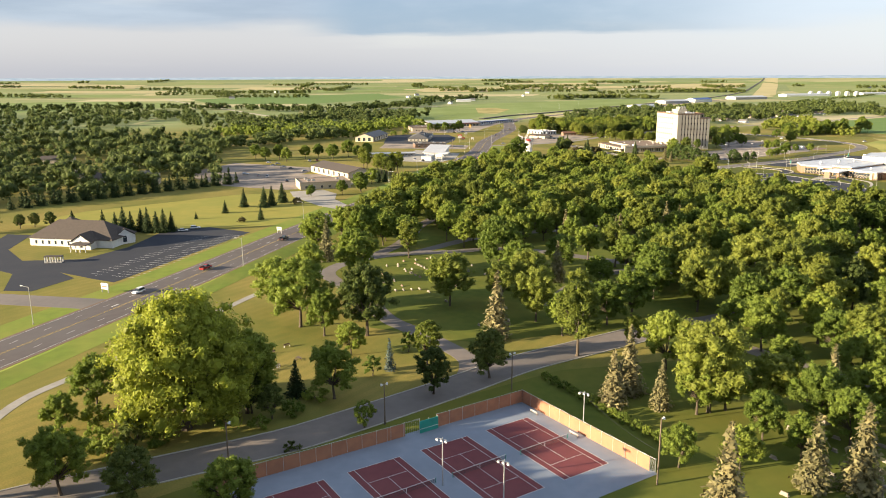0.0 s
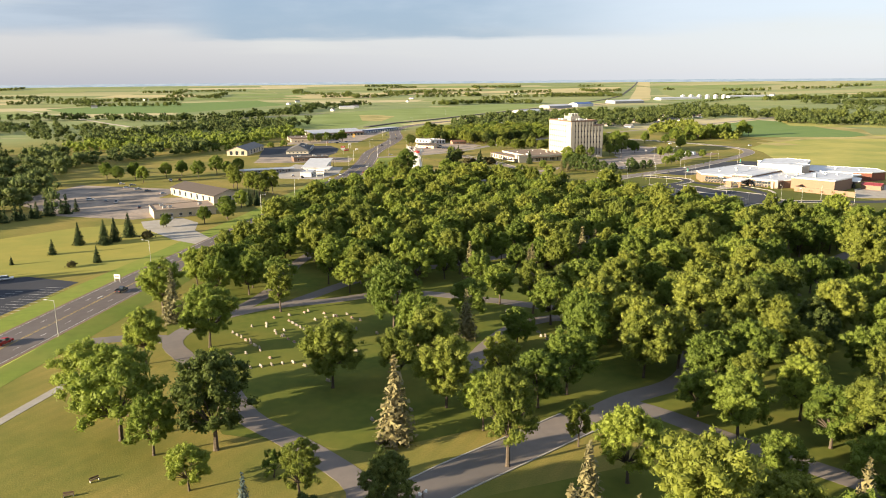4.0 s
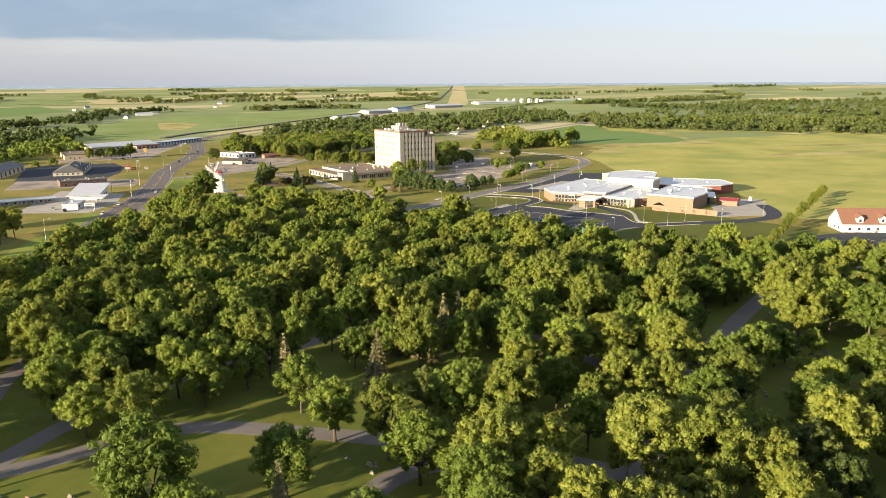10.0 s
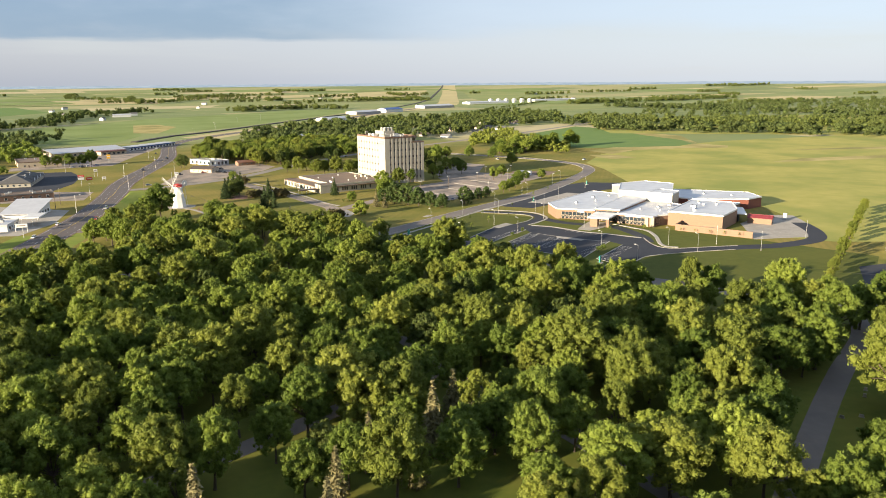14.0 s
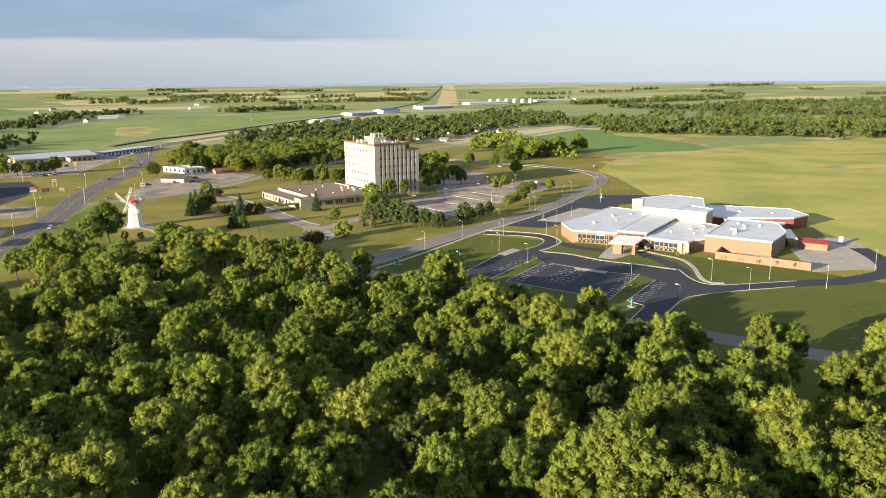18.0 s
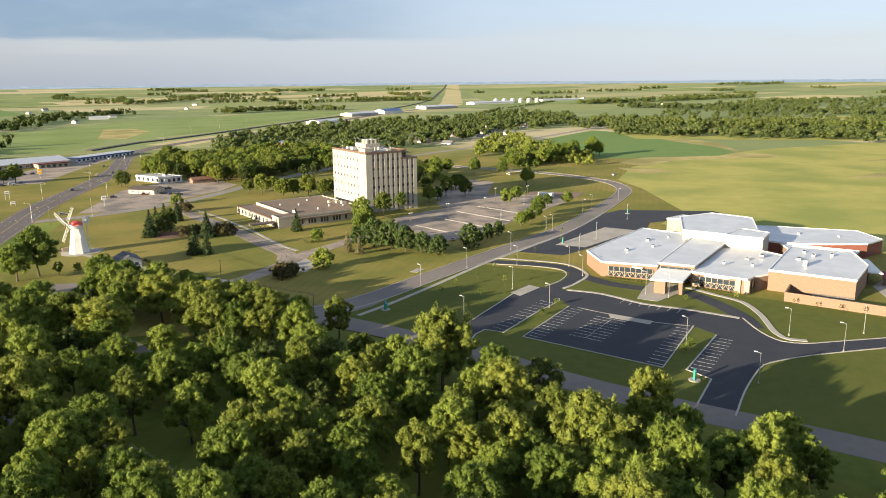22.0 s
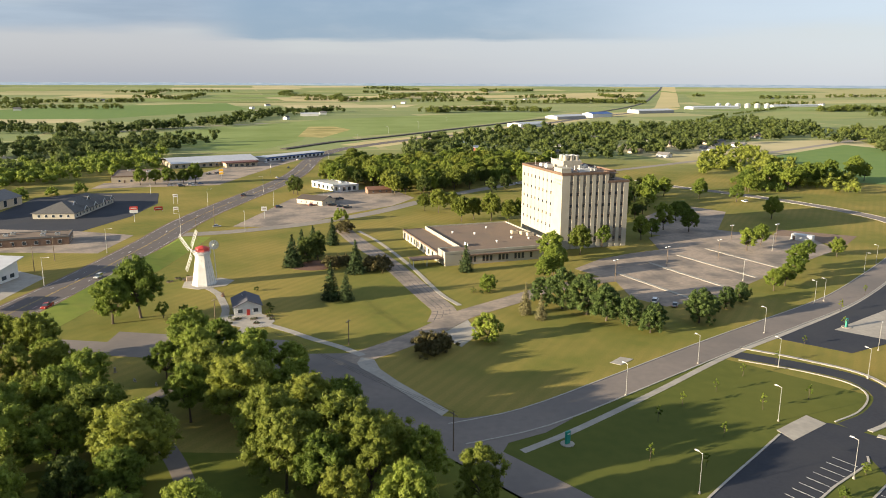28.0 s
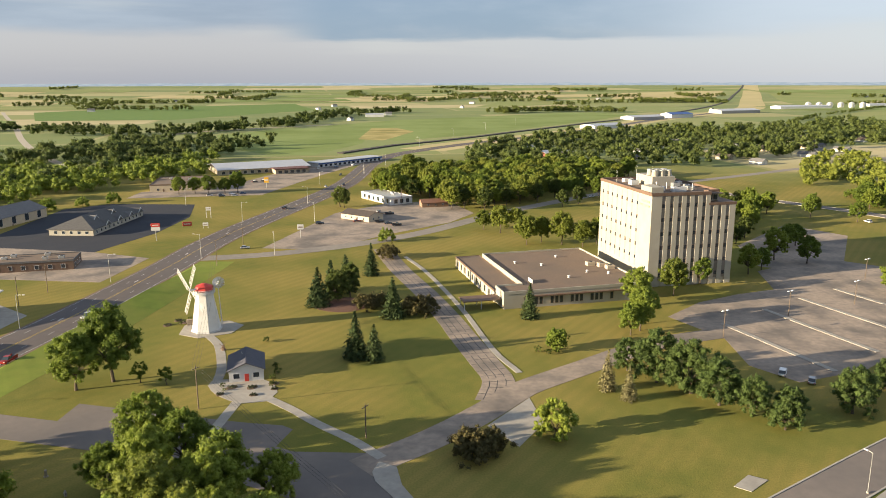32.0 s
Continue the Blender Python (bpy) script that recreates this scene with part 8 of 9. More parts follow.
for label, x, y, turn, L, W, h, wm, rm in (
    ("red-brown store beside the far highway", 300, 1290, 30, 40, 20, 6, BRICK_RED, METAL_ROOF),
    ("long white warehouse by the highway", 255, 1345, 28, 60, 26, 6, WHITE, METAL_ROOF),
    ("white warehouse on the plain", 470, 1700, 30, 70, 30, 7, WHITE, METAL_ROOF),
    ("grey depot on the plain", 610, 1940, 28, 80, 34, 8, GREYWALL, METAL_ROOF),
    ("blue-white depot on the plain", 700, 2010, 28, 60, 30, 10, WHITE, BLUE),
    ("long grey works hall", 900, 2200, 20, 110, 40, 9, GREYWALL, METAL_ROOF),
    ("long white poultry barn", 1500, 2560, 10, 170, 26, 7, WHITE, METAL_ROOF),
    ("white works hall far along the highway", 1180, 2440, 10, 150, 40, 8, WHITE, METAL_ROOF),
    ("grey farm shed on the plain", -560, 1480, 5, 40, 18, 6, GREYWALL, METAL_ROOF),
    ("white farm shed on the plain", 60, 2100, 5, 40, 18, 7, WHITE, METAL_ROOF),
    ("blue-grey farm shed by the creek", -240, 1130, 15, 30, 14, 5, BLUE, SHINGLE_GREY),
):
    gable_house(label, x, y, turn, L, W, h * 0.7, h * 0.35, wm, rm, windows=0, name="warehouse", category="building", front_door=False)
for k in range(6):
    x, y = 1230 + k * 26, 2500 - k * 6
    silo = thing("grain_bin", "pale round grain bin on the plain", "grain bin", "grain bins by the far highway", at=frame2(x, y, 0, gz(x, y)))
    part("body", rodded((0, 0, 0), (0, 0, 11), 8, n=16), METAL, silo)
    part("roof", rodded((0, 0, 11), (0, 0, 15), 8.3, 1.0, n=16), METAL_ROOF, silo)
far_houses = random.Random(61)
for k in range(14):
    a, r = far_houses.uniform(-0.5, 0.75), far_houses.uniform(1500, 3300)
    x, y = 75 + r * math.sin(a), 430 + r * math.cos(a)
    gable_house("distant white farmhouse on the plain", x, y, far_houses.uniform(0, 180), 16, 9, 4.5, 3, WHITE, SHINGLE_GREY, windows=0, name="farmhouse", group="farmsteads", front_door=False)


# ---- lamps, poles, signs ----
def street_lamp(label, h=9.0, arm=2.0, material=None, r=0.11):
    material = material or METAL
    th = thing("street_lamp", label, "street lamp", "street lamps")
    part("base", rodded((0, 0, 0), (0, 0, 0.4), 0.28, 0.24, n=10), CONCRETE, th)
    part("pole", rodded((0, 0, 0.3), (0, 0, h), r, r * 0.65, n=8), material, th)
    part("arm", rodded((0, 0, h - 0.15), (arm, 0, h + 0.1), 0.05, 0.04, n=6), material, th)
    part("lamp_head", boxed(arm - 0.1, arm + 0.75, -0.17, 0.17, h, h + 0.2), WHITE, th, "pale lamp head", bevel=0.04)
    return th


lamp_h = street_lamp("tall curved-arm highway lamp of grey steel", 11.5, 2.6)
lamp_s = street_lamp("slim grey street lamp with a short arm", 8.2, 0.9, METAL, 0.075)


def stand(first, spots):
    for k, (x, y, a) in enumerate(spots):
        m = frame2(x, y, a, gz(x, y))
        if k == 0:
            first.matrix_basis = m
        else:
            copy_thing(first, m)


stand(lamp_h, [(-120, 206, 160), (-76.5, 277, 160), (-68.5, 362, 160), (-34, 482, -20), (-18, 545, -20), (-1, 622, -20), (19, 690, -15), (24, 748, -15), (48, 785, 165), (43, 880, -10), (69, 946, 170), (64, 1040, -10), (93, 1118, 170), (84, 876, 170), (110, 1200, 170), (-8, 945, 0), (79, 790, -90), (150, 1390, 150), (205, 1545, 150), (270, 1680, 150), (340, 1800, 150)])
stand(lamp_s, [*[(*p, 120) for p in true((206.4, 563.3), (233.4, 580.6), (264.8, 601.2), (298.9, 627.5), (253.3, 575.3), (271.4, 565.0), (267.5, 549.7), (234.7, 545.4), (203.1, 519.6), (234.7, 520.5), (277.6, 512.8), (273.3, 519.6), (251.0, 473.9), (247.5, 444.3), (283.2, 467.2), (285.7, 451.1))], (302, 634, 120), (345, 672, -60), (360, 685, 120), (390, 700, -60),
               *[(*p, 45) for p in uv((52, 84), (48, 104), (86, 118), (110, -30), (140, -34), (200, -40))], (288, 664, 20), (330, 715, 20)])
for x, y in ((238, 669), (297, 702), (344, 736), (268, 690), (320, 735)):
    th = thing("lot_lamp", "tall double-headed lamp in the old lot", "lamp", "lamps of the old lot", at=frame2(x, y, 30))
    part("pole", rodded((0, 0, 0), (0, 0, 8.5), 0.12, 0.09, n=8), WOODPOLE, th)
    for s in (-1, 1):
        part("arm", rodded((0, 0, 8.3), (s * 1.0, 0, 8.5), 0.05, n=5), METAL, th)
        part("lamp_head", boxed(s * 1.0 - 0.45, s * 1.0 + 0.45, -0.35, 0.35, 8.4, 8.65), WHITE, th, "boxy lamp head", bevel=0.05)


def utility_pole(x, y, turn, h=11.0, label="weathered wooden utility pole with crossarm"):
    th = thing("utility_pole", label, "utility pole", "utility poles", at=frame2(x, y, turn))
    part("pole", rodded((0, 0, -0.2), (0, 0, h), 0.16, 0.1, n=8), WOODPOLE, th)
    part("crossarm", boxed(-1.2, 1.2, -0.06, 0.06, h - 0.8, h - 0.66), WOODPOLE, th)
    for k in range(4):
        part("insulator", rodded((-1.1 + k * 0.73, 0, h - 0.66), (-1.1 + k * 0.73, 0, h - 0.45), 0.05, n=6), METAL, th)
    return x, y, h


poles = [utility_pole(*p) for p in ((93.5, 624, 60), (134.8, 607.5, 60, 8.0), (58.5, 771, 100), (59, 815, 100), (5.5, 717, 100), (6.8, 735, 100), (131, 938, 30), (264, 384, 120, 11), (300, 345, 120, 11), (157, 541, 120, 9), (100, 240, 20, 9.5), (178, 308, 30, 8))]


def lamp_pole(x, y, h, heads=1):
    th = thing("lamp_pole", "weathered wooden pole with white yard lamp", "lamp pole", "lamp poles of the park", at=frame2(x, y, 30))
    part("pole", rodded((0, 0, -0.2), (0, 0, h), 0.17, 0.11, n=8), WOODPOLE, th)
    for k in range(heads):
        side = 1 - 2 * k
        part("arm", rodded((0, 0, h - 0.5), (side * 0.6, 0, h - 0.15), 0.04, n=5), METAL, th)
        part("lamp_head", rodded((side * 0.55, 0, h - 0.45), (side * 0.75, 0, h - 0.05), 0.3, 0.16, n=10), WHITE, th, "white lamp head")


for (x, y), h, heads in zip(true((-36.1, 131.3), (-7.8, 147.8), (20.6, 164.6), (42.2, 123.1)), (9.0, 9.4, 9.4, 13.0), (1, 2, 2, 1)):
    lamp_pole(x, y, h, heads)


def picnic_table(x, y, turn):
    th = thing("picnic_table", "small wooden picnic table on the park lawn", "table", "picnic tables", at=frame2(x, y, turn))
    for k in range(4):
        part("board", boxed(-0.9, 0.9, -0.38 + k * 0.19, -0.21 + k * 0.19, 0.72, 0.76), WOODPOLE, th)
    for y0 in (-0.8, 0.55):
        part("bench", boxed(-0.9, 0.9, y0, y0 + 0.25, 0.42, 0.46), WOODPOLE, th)
    for x0 in (-0.6, 0.6):
        for side in (-1, 1):
            part("leg", rodded((x0, side * 0.7, 0), (x0, side * 0.2, 0.72), 0.05, n=5), WOODPOLE, th)
        part("brace", boxed(x0 - 0.03, x0 + 0.03, -0.75, 0.75, 0.36, 0.42), WOODPOLE, th)


for (x, y), turn in zip(true((-40, 176.5), (-36.8, 180.3), (-32.2, 185)), (20, 60, 110)):
    picnic_table(x, y, turn)


def wire(a, b, za, zb, sag=0.9, dx=0.0):
    pts = [Vector((a[0] + (b[0] - a[0]) * f + dx, a[1] + (b[1] - a[1]) * f, za + (zb - za) * f - sag * 4 * f * (1 - f))) for f in (0, 0.17, 0.33, 0.5, 0.67, 0.83, 1)]
    bm = bmesh.new()
    for p, q in zip(pts, pts[1:]):
        rod(bm, p, q, 0.025, n=3)
    tagged(part("overhead_wire", bm, BLACK), "thin sagging overhead power wire", "wire")


for dx in (-0.8, 0, 0.8):
    wire((93.5, 624), (58.5, 771), 10.3, 10.3, 1.2, dx)
    wire((93.5, 624), (157, 541), 10.3, 8.4, 1.0, dx)
wire((58.5, 771), (59, 815), 10.3, 10.3)
wire((5.5, 717), (6.8, 735), 10.3, 10.3, 0.3)
wire((264, 384), (300, 345), 10.4, 10.4)
(x, y), (u, v) = true((42.2, 123.1), (32.8, 142.6))
wire((x, y), (u, v), 6.5, 8.6, 0.9)


def pole_sign(label, x, y, turn, h, w, hh, panel, extra=None, posts=1):
    th = thing("pole_sign", label, "sign", at=frame2(x, y, turn))
    for k in range(posts):
        px = 0 if posts == 1 else (-w / 2 + 0.2 + k * (w - 0.4))
        part("post", rodded((px, 0, 0), (px, 0, h), 0.16, n=8), METAL, th)
    pn = part("panel", boxed(-w / 2, w / 2, -0.2, 0.2, h - hh, h), panel, th, bevel=0.06)
    if extra:
        part("lower_panel", boxed(-w / 2, w / 2, -0.18, 0.18, h - 2.1 * hh, h - 1.1 * hh), extra, th, bevel=0.05)
    part("letter_bar", boxed(-w * 0.36, w * 0.36, -0.22, -0.2, h - hh * 0.62, h - hh * 0.4), WHITE if panel is not WHITE else BROWN_BAND, pn)
    return th


pole_sign("red and white restaurant sign on a pole", 13.5, 830, 5, 9.0, 4.4, 1.8, RED, WHITE)
pole_sign("yellow round-topped store sign on a pole", 25, 1030, 5, 8.5, 3.6, 4.4, YELLOW)
pole_sign("white store sign on a pole", 28, 862, 5, 3.2, 3.0, 1.8, WHITE, posts=2)
pole_sign("white corner-shop sign on a pole", 84, 830, 5, 7.0, 3.2, 2.6, WHITE)
pole_sign("low white sign board by the highway", 16.5, 868, 15, 2.8, 5.0, 2.4, RED, posts=2)
pole_sign("white church notice board on posts", -114, 240, -20, 3.4, 3.2, 2.2, WHITE, posts=2)
pole_sign("white roadside sign board", -76, 340, -20, 3.2, 2.6, 1.6, WHITE, posts=2)
pole_sign("white motel sign on posts", -4, 640, -10, 4.4, 6.0, 2.0, WHITE, posts=2)
pole_sign("pale store sign on tall posts", 20, 896, 5, 6.5, 3.0, 2.0, WHITE, posts=2)
for x, y in ((181.5, 541), (233, 452), (367, 659), (291, 606)):
    th = thing("totem_sign", "teal school totem sign on a round base", "sign", "teal signs of the school", at=frame2(x, y, 34))
    part("base", rodded((0, 0, 0), (0, 0, 0.2), 1.5, n=14), CONCRETE, th)
    part("panel", boxed(-0.65, 0.65, -0.25, 0.25, 0.2, 3.0), TEAL, th, bevel=0.04)
    part("letter_bar", boxed(-0.45, 0.45, -0.28, -0.25, 2.3, 2.6), WHITE, th)


# ---- vehicles ----
CAR_PAINT = {k: shade("car_paint_" + k, c, 0.25, tuple(v * 0.9 for v in c), 2.0) for k, c in (("white", (0.75, 0.75, 0.75)), ("silver", (0.4, 0.41, 0.42)), ("dark", (0.03, 0.033, 0.04)), ("red", (0.28, 0.03, 0.025)), ("blue", (0.05, 0.1, 0.25)))}
CARS = {}


def car(x, y, turn, paint="white", kind="sedan", label=""):
    """Body with sloped cabin, windows, wheels, lights and bumpers."""
    key = (paint, kind)
    m = frame2(x, y, turn, gz(x, y) + 0.07)
    if key in CARS:
        ob = copy_thing(CARS[key], m)
        if label:
            ob["label"] = label
        return ob
    L, W, H, bonnet = (4.6, 1.8, 1.45, 0.8) if kind == "sedan" else (4.8, 1.9, 1.75, 0.95) if kind == "suv" else (5.6, 2.0, 1.85, 1.05)
    th = thing("pickup_truck" if kind == "pickup" else "car", label or f"{paint} {'pickup truck' if kind == 'pickup' else kind} standing on the asphalt", "pickup truck" if kind == "pickup" else "car", at=m)
    bm = bmesh.new()
    box(bm, -L / 2, L / 2, -W / 2, W / 2, 0.32, bonnet)
    part("body", bm, CAR_PAINT[paint], th, bevel=0.12)
    c0, c1, f0, f1 = (-L * 0.42, L * 0.2, -L * 0.28, L * 0.06) if kind != "pickup" else (-L * 0.08, L * 0.26, -L * 0.05, L * 0.16)
    if kind == "suv":
        c0, f0 = -L * 0.48, -L * 0.42
    bm = bmesh.new()
    lo = [bm.verts.new(p) for p in ((c0, -W / 2 + 0.08, bonnet - 0.03), (c1, -W / 2 + 0.08, bonnet - 0.03), (c1, W / 2 - 0.08, bonnet - 0.03), (c0, W / 2 - 0.08, bonnet - 0.03))]
    hi = [bm.verts.new(p) for p in ((f0, -W / 2 + 0.25, H), (f1, -W / 2 + 0.25, H), (f1, W / 2 - 0.25, H), (f0, W / 2 - 0.25, H))]
    for k in range(4):
        bm.faces.new((lo[k], lo[(k + 1) % 4], hi[(k + 1) % 4], hi[k]))
    bm.faces.new(hi)
    part("cabin_glass", bm, GLASS, th, "dark cabin glass")
    part("cabin_roof", boxed(f0 - 0.05, f1 + 0.05, -W / 2 + 0.22, W / 2 - 0.22, H - 0.03, H + 0.05), CAR_PAINT[paint], th, bevel=0.02)
    if kind == "pickup":
        part("bed", boxed(-L / 2 + 0.1, -L * 0.1, -W / 2 + 0.12, W / 2 - 0.12, bonnet, bonnet + 0.02), BLACK, th)
        for s in (-1, 1):
            part("bed_side", boxed(-L / 2, -L * 0.08, s * (W / 2 - 0.06) - 0.06, s * (W / 2 - 0.06) + 0.06, bonnet, bonnet + 0.35), CAR_PAINT[paint], th)
    for wx in (-L * 0.31, L * 0.31):
        for s in (-1, 1):
            w = part("wheel", rodded((wx, s * (W / 2 - 0.2), 0.34), (wx, s * (W / 2 + 0.02), 0.34), 0.34, n=14), BLACK, th)
            part("rim", rodded((wx, s * (W / 2 + 0.0), 0.34), (wx, s * (W / 2 + 0.04), 0.34), 0.2, n=10), METAL, w)
    for s in (-1, 1):
        part("headlight", boxed(L / 2 - 0.03, L / 2 + 0.02, s * W * 0.34 - 0.18, s * W * 0.34 + 0.18, bonnet - 0.3, bonnet - 0.14), WHITE, th)
        part("tail_light", boxed(-L / 2 - 0.02, -L / 2 + 0.03, s * W * 0.38 - 0.12, s * W * 0.38 + 0.12, bonnet - 0.32, bonnet - 0.1), RED, th)
    CARS[key] = th
    return th


for x, y, a, p, k in ((-102.5, 240, 253, "white", "suv"), (-90, 273, 73, "red", "pickup"), (-71, 326, 73, "dark", "pickup"), (-124, 345, 20, "white", "sedan"), (-120, 351, 20, "white", "suv"),
                      (31, 660, 260, "red", "pickup"), (242, 639.5, 60, "white", "suv"), (247, 634, 60, "silver", "sedan"), (62, 806, 10, "silver", "sedan"), (58, 925, 83, "dark", "pickup"), (73, 1108, 260, "dark", "suv"),
                      (262, 966, 45, "white", "suv"), (395, 860, 100, "white", "suv"), (470, 815, 20, "white", "suv"), (-20, 487, 255, "dark", "suv"), (4, 618, 258, "white", "sedan"), (12, 652, 75, "white", "sedan"), (35, 700, 258, "silver", "suv"), (70, 1030, 80, "white", "sedan"),
                      (125, 898, 20, "dark", "pickup"), (121, 871, 20, "dark", "pickup"), (126, 866, 20, "dark", "sedan"), (131, 860, 20, "dark", "pickup"), (108, 874, 20, "red", "sedan"), (118, 905, 110, "silver", "suv"), (88, 868, 20, "dark", "suv"),
                      (-6, 990, 20, "white", "sedan"), (1, 992, 20, "silver", "sedan"), (8, 995, 20, "white", "suv"), (15, 998, 20, "blue", "sedan"), (4, 984, 20, "dark", "suv"), (12, 987, 20, "white", "sedan"), (8, 1066, 60, "dark", "pickup"), (14, 1072, 60, "dark", "pickup"), (82, 1040, 110, "dark", "suv"),
                      (-18, 640, 100, "dark", "pickup"), (-26, 652, 100, "white", "suv"), (62, 1178, 48, "blue", "suv"), (78, 1196, 48, "white", "pickup"), (46, 1164, 48, "white", "suv"), (-84, 476, 20, "white", "sedan"), (-110, 520, 100, "dark", "suv"), (-130, 545, 100, "white", "pickup"), (-138, 552, 100, "silver", "sedan"), (-150, 560, 10, "white", "suv"),
                      (*uv((122, 79))[0], 34, "dark", "suv"), (*uv((188, 30))[0], 124, "white", "suv"), (*uv((192, 46))[0], 124, "dark", "sedan"), (346, 372, 60, "dark", "sedan")):
    car(x, y, a, p, k)

# ---- the cemetery ----
STONES = []
for k in range(5):
    sw, sh, sd = ((0.95, 0.55, 0.28), (1.3, 0.5, 0.3), (0.7, 0.8, 0.25), (1.1, 0.42, 0.3), (0.5, 1.3, 0.45))[k]
    th = thing("headstone", ("low greyish-tan granite headstone on its base", "wide polished granite headstone in the grass", "upright pale marble headstone with rounded top", "low reddish granite headstone in a row", "slim granite obelisk among the graves")[k], "headstone", "headstones of the cemetery", at=frame2(0, 0, 0))
    part("base", boxed(-sw * 0.65, sw * 0.65, -sd * 0.9, sd * 0.9, -0.05, 0.16), GRANITE, th, bevel=0.02)
    part("slab", boxed(-sw / 2, sw / 2, -sd / 2, sd / 2, 0.16, 0.16 + sh), shade("red_granite", (0.30, 0.17, 0.13), 0.5, (0.24, 0.14, 0.11), 3.0) if k == 3 else GRANITE, th, bevel=0.05)
    STONES.append(th)
stone_spots = []
for a, b, n in (((-19.9, 276.2), (-11.3, 261.4), 7), ((-7.3, 272.9), (-1.9, 264.5), 4), ((-3.9, 284.2), (2.0, 272.7), 6), ((1.9, 293.3), (6.9, 289.9), 2), ((9.9, 280.6), (17.7, 280.6), 2), ((-12.8, 247.1), (-1.9, 248.7), 5), ((-8.6, 288.3), (0.7, 291.9), 3), ((3.7, 272.1), (7.0, 271.9), 2), ((-18.5, 258.0), (-14.7, 257.9), 2), ((10.8, 251.8), (14.9, 254.0), 3), ((-10.5, 280.0), (-5.0, 270.5), 3), ((4.0, 284.0), (14.0, 287.5), 4), ((-14.0, 266.0), (-8.0, 253.0), 3)):
    stone_spots += [drawn(a[0] + (b[0] - a[0]) * k / (n - 1), a[1] + (b[1] - a[1]) * k / (n - 1)) for k in range(n)]
stone_rng = random.Random(9)
for poly, n in (([(-30, 250), (-5, 205), (30, 195), (40, 240), (10, 290), (-25, 280)], 16), ([(56, 112), (80, 112), (90, 140), (72, 150)], 26), ([(150, 255), (240, 300), (225, 320), (160, 300), (120, 290), (110, 280)], 52), ([(60, 250), (105, 230), (120, 262), (60, 285)], 30), ([(60, 575), (95, 570), (92, 592), (66, 598)], 6)):
    got = 0
    while got < n:
        x, y = stone_rng.uniform(min(p[0] for p in poly), max(p[0] for p in poly)), stone_rng.uniform(min(p[1] for p in poly), max(p[1] for p in poly))
        if in_poly(x, y, poly) and min(line_distance(x, y, l) for l in lanes) > 4:
            stone_spots.append((x, y))
            got += 1
for k, (x, y) in enumerate(stone_spots[:299]):
    m = frame2(x, y, -58 + stone_rng.uniform(-8, 8))
    i = k if k < 5 else stone_rng.choice((0, 0, 0, 1, 1, 1, 2, 3, 3, 3, 0, 1, 3, 4))
    if k < 5:
        STONES[k].matrix_basis = m
    else:
        copy_thing(STONES[i], m)
for x, y, a in ((-47, 176, 20), (-46, 181, 30), (-44, 184, 10), (-41, 189, 40)):
    th = thing("park_bench", "dark slatted park bench on the grass", "bench", "benches in the park", at=frame2(x, y, a))
    for k in range(3):
        part("seat_slat", boxed(-0.9, 0.9, -0.25 + k * 0.17, -0.12 + k * 0.17, 0.43, 0.47), BROWN_BAND, th)
    part("backrest", boxed(-0.9, 0.9, 0.26, 0.3, 0.55, 0.9), BROWN_BAND, th)
    for s in (-0.8, 0.8):
        part("leg", boxed(s - 0.05, s + 0.05, -0.25, 0.28, 0, 0.43), METAL, th)
picket = thing("picket_fence", "short white picket fence by the benches", "fence", at=frame2(-42, 172, 25))
for k in range(12):
    part("picket", boxed(-2.8 + k * 0.5, -2.65 + k * 0.5, -0.03, 0.03, 0.05, 1.3), WHITE, picket)
for z in (0.4, 1.0):
    part("rail", boxed(-3, 3, 0.03, 0.07, z, z + 0.09), WHITE, picket)

# dormers of the parish hall
hall = next(o for o in scene.objects if o.name == "parish_hall")
for x in (-6.5, 4.5):
    d = part("dormer", boxed(-1.5, 1.5, -8.3, -3.5, 4.6, 7.2), WHITE, hall, "white dormer")
    d.location.x = x
    bm = bmesh.new()
    for s in (-1, 1):
        ps = [(0, -8.7, 9.0), (s * 1.9, -8.7, 7.0), (s * 1.9, -2.5, 7.0), (0, -2.5, 9.0)]
        lo = [bm.verts.new(p) for p in ps]
        hi = [bm.verts.new((p[0], p[1], p[2] + 0.18)) for p in ps]
        bm.faces.new(lo)
        bm.faces.new(hi[::-1])
        for k in range(4):
            bm.faces.new((lo[k], lo[(k + 1) % 4], hi[(k + 1) % 4], hi[k]))
    part("dormer_roof", bm, SHINGLE_RED, d, "rust-brown dormer roof")
    bm = bmesh.new()
    tri = [bm.verts.new(p) for p in ((-1.5, -8.25, 7.2), (1.5, -8.25, 7.2), (0, -8.25, 8.7))]
    bm.faces.new(tri)
    tri2 = [bm.verts.new(p) for p in ((-1.5, -8.1, 7.2), (1.5, -8.1, 7.2), (0, -8.1, 8.7))]
    bm.faces.new(tri2[::-1])
    part("dormer_gable", bm, WHITE, d)
    window(d, frame2(0, -8.3, 0, 5.2), 1.2, 1.5)
for x, y, a, p, k in ((-124, 607, 20, "white", "sedan"), (-114, 595, 25, "silver", "pickup"), (-106, 586, 20, "dark", "sedan"), (-100, 638, 110, "white", "pickup"), (-94, 641, 110, "red", "sedan"), (-93, 571, 25, "silver", "sedan"), (-86, 576, 20, "blue", "pickup"), (-123, 619, 25, "silver", "sedan"), (-132, 627, 20, "white", "sedan")):
    car(*drawn(x, y), a, p, k)

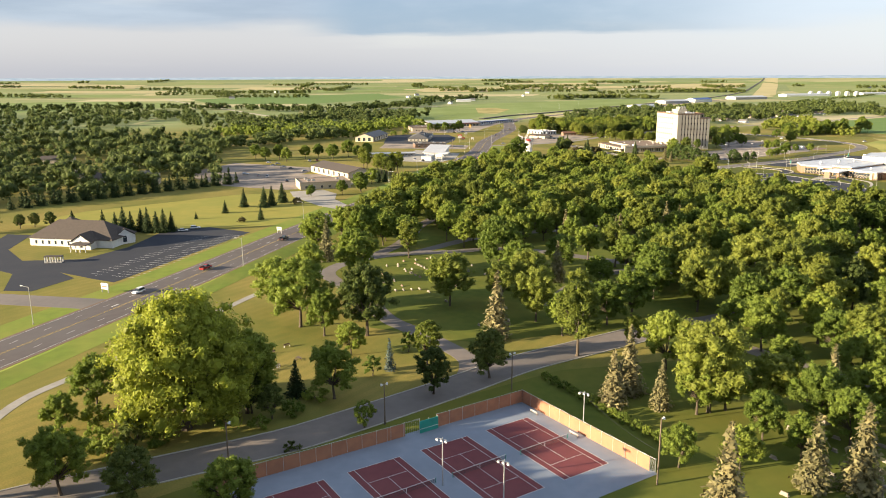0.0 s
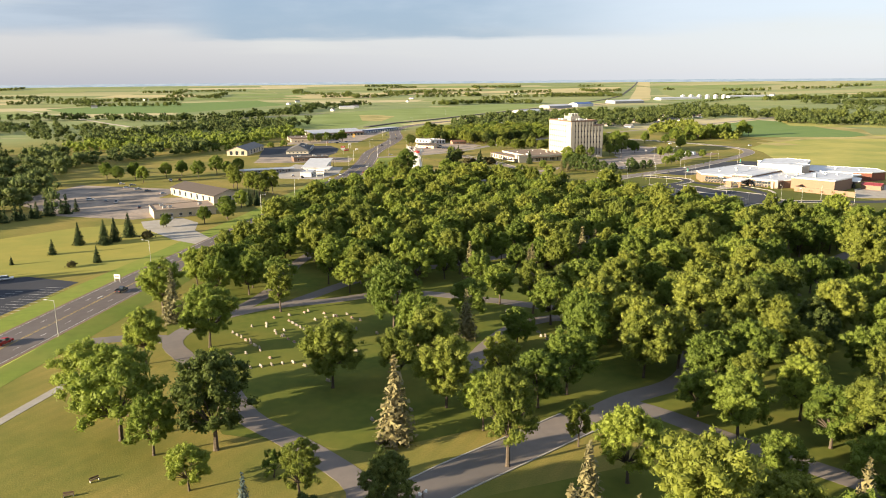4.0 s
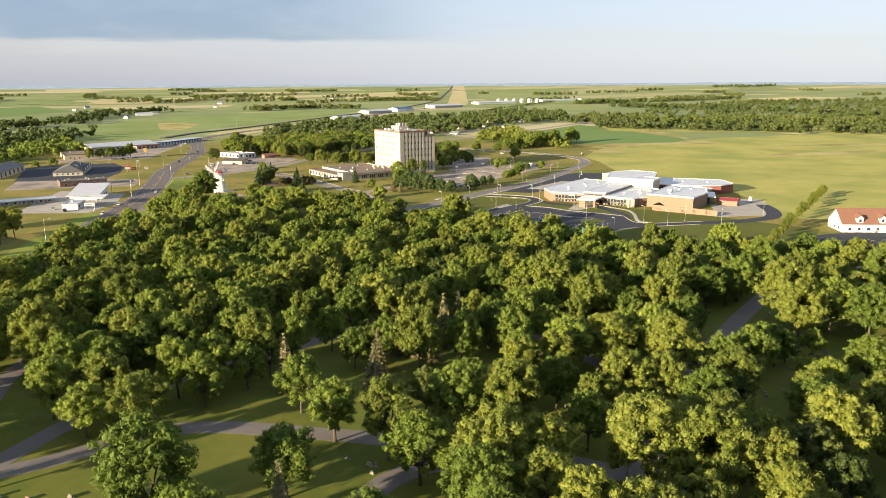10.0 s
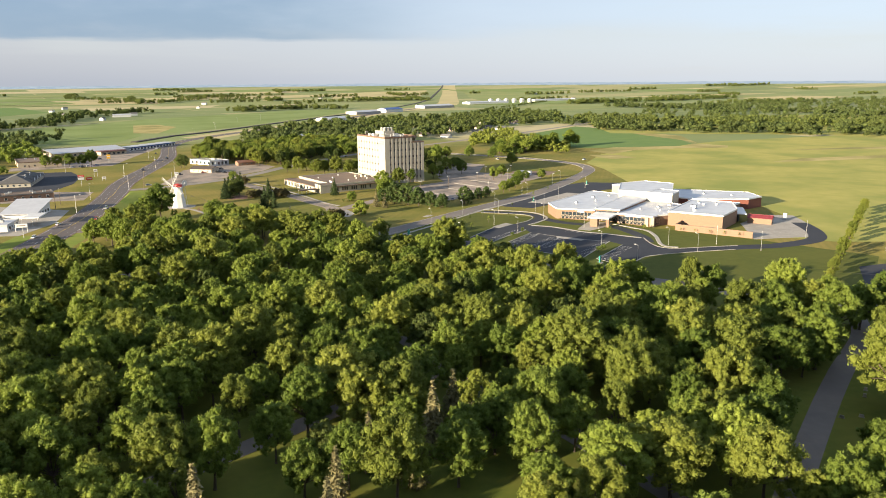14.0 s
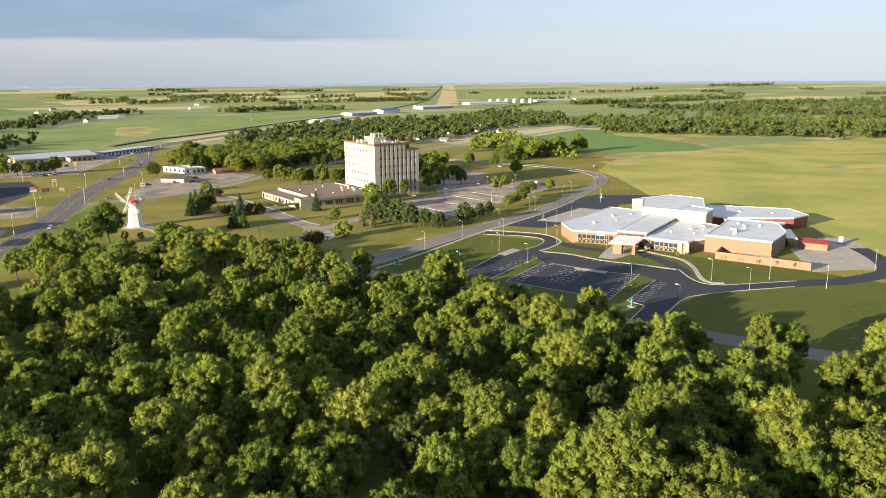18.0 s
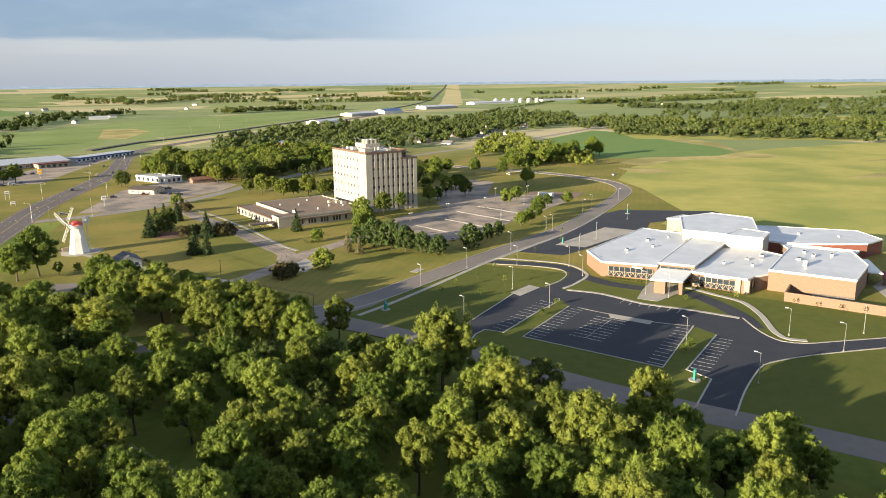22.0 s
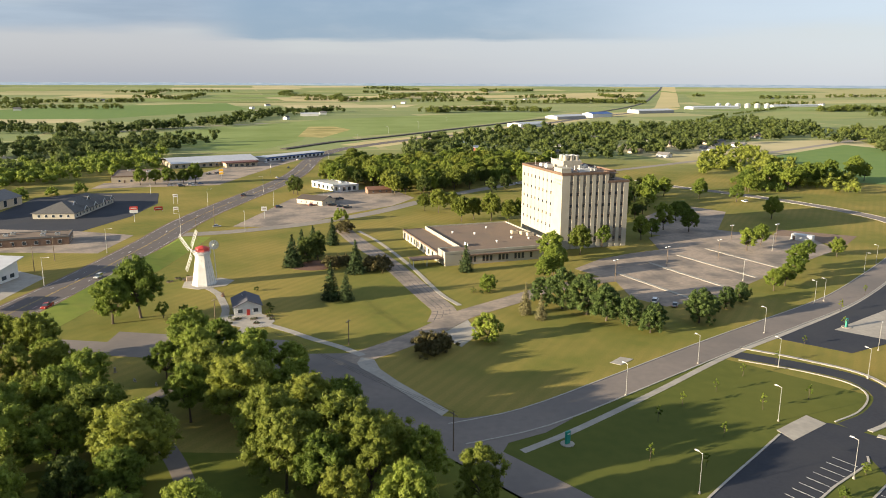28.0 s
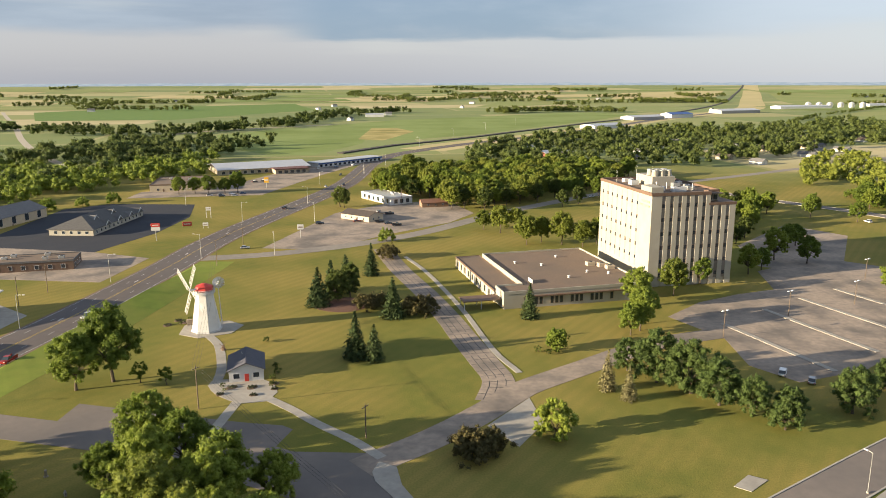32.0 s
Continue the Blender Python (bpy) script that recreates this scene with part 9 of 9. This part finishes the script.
# ---- beds and small things on the lawns ----
MULCH = shade("red_mulch", (0.15, 0.075, 0.05), 0.95, (0.10, 0.05, 0.035), 1.5, bump=0.03)
mulch = tagged(slab("planting_bed", [drawn(*p) for p in ((119, 704), (122, 698), (131, 695), (138, 701), (138, 708), (131, 712), (122, 711))], 0.0, 0.06, MULCH, smooth=True), "round bed of red bark mulch under the spruces", "planting bed", kind="structure")
FLOWER = shade("flower_bed_leaves", (0.07, 0.08, 0.035), 0.9, (0.05, 0.055, 0.03), 2.0, per_piece=0.5)
bed_rng = random.Random(12)
for x, y, r in ((107.4, 635.4, 1.5), (112.4, 635.2, 1.5), (105.5, 631.4, 1.1), (113.6, 630.6, 1.1), (117.2, 637.5, 1.3), (118, 634, 1.0), (82, 687.5, 2.0), (77, 685, 1.6), (79, 689.5, 1.4)):
    u, v = drawn(x, y)
    bed = thing("flower_bed", "low dark flower bed with clumped plants", "flower bed", "flower beds by the cottage", at=frame2(u, v, bed_rng.uniform(0, 90)))
    part("soil", prism([(r * 1.1 * math.cos(k * math.tau / 9), r * 0.8 * math.sin(k * math.tau / 9)) for k in range(9)], 0.0, 0.11), DIRT, bed)
    for k in range(7):
        a, q = k * 2.4, r * 0.75 * math.sqrt((k + 0.4) / 7)
        rng_np = np.random.default_rng(k)
        d = rng_np.normal(0, 1, (26, 3))
        d /= np.linalg.norm(d, axis=1)[:, None]
        d[:, 2] = abs(d[:, 2])
        qv, qf = leaf_cards(rng_np, d * np.array([0.32, 0.32, 0.35]) + np.array([q * 1.1 * math.cos(a), q * 0.8 * math.sin(a), 0.12]), d, 0.2)
        link_mesh("flowering_plant", qv.tolist(), qf.tolist(), FLOWER, bed)

# ---- the plan, brought to the ground survey ----
def moved_mesh(ob, base):
    """Shifts the points of a sheet that lies straight in the plan."""
    me, back = ob.data, base.inverted()
    n = len(me.vertices)
    co = np.empty(n * 3)
    me.vertices.foreach_get("co", co)
    co = co.reshape(-1, 3)
    m = np.array(base)
    w = co @ m[:3, :3].T + m[:3, 3]
    for k in range(n):
        x, y = surveyed(w[k, 0], w[k, 1])
        w[k, 2] += gz(x, y) - gz(w[k, 0], w[k, 1])
        w[k, 0], w[k, 1] = x, y
    i = np.array(back)
    me.vertices.foreach_set("co", (w @ i[:3, :3].T + i[:3, 3]).ravel())
    me.update()


def turned(m):
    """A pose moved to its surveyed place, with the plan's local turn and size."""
    x, y = m.translation.x, m.translation.y
    px, py = surveyed(x, y)
    ax, ay = surveyed(x + 4, y)
    bx, by = surveyed(x, y + 4)
    ux, uy, vx, vy = (ax - px) / 4, (ay - py) / 4, (bx - px) / 4, (by - py) / 4
    s = math.sqrt(abs(ux * vy - uy * vx))
    a = math.atan2(uy - vx, ux + vy)
    rest = m.copy()
    rest.translation = (0, 0, 0)
    return Matrix.Translation((px, py, m.translation.z + gz(px, py) - gz(x, y))) @ Matrix.Rotation(a, 4, "Z") @ Matrix.Diagonal((s, s, s, 1)) @ rest


SPREAD = {"school", "court_fence"}
done = set()


def settle(ob, base):
    """A flat thing or one that spans much ground follows the plan point by point."""
    if ob.type == "MESH" and ob.matrix_basis == Matrix():
        if ob.data.name not in done:
            done.add(ob.data.name)
            moved_mesh(ob, base)
        for c in ob.children:
            settle(c, base)
    else:
        ob.matrix_basis = base.inverted() @ turned(base @ ob.matrix_basis)


for ob in [o for o in scene.objects if o.parent is None and o.type in {"MESH", "EMPTY"}]:
    if ob.name in SURVEYED or ob.name == "ground" or ob.name.startswith("far_woods"):
        continue
    if ob.type == "EMPTY" and ob.name.split(".")[0] in SPREAD:
        for c in ob.children:
            settle(c, ob.matrix_basis.copy())
    else:
        settle(ob, Matrix())
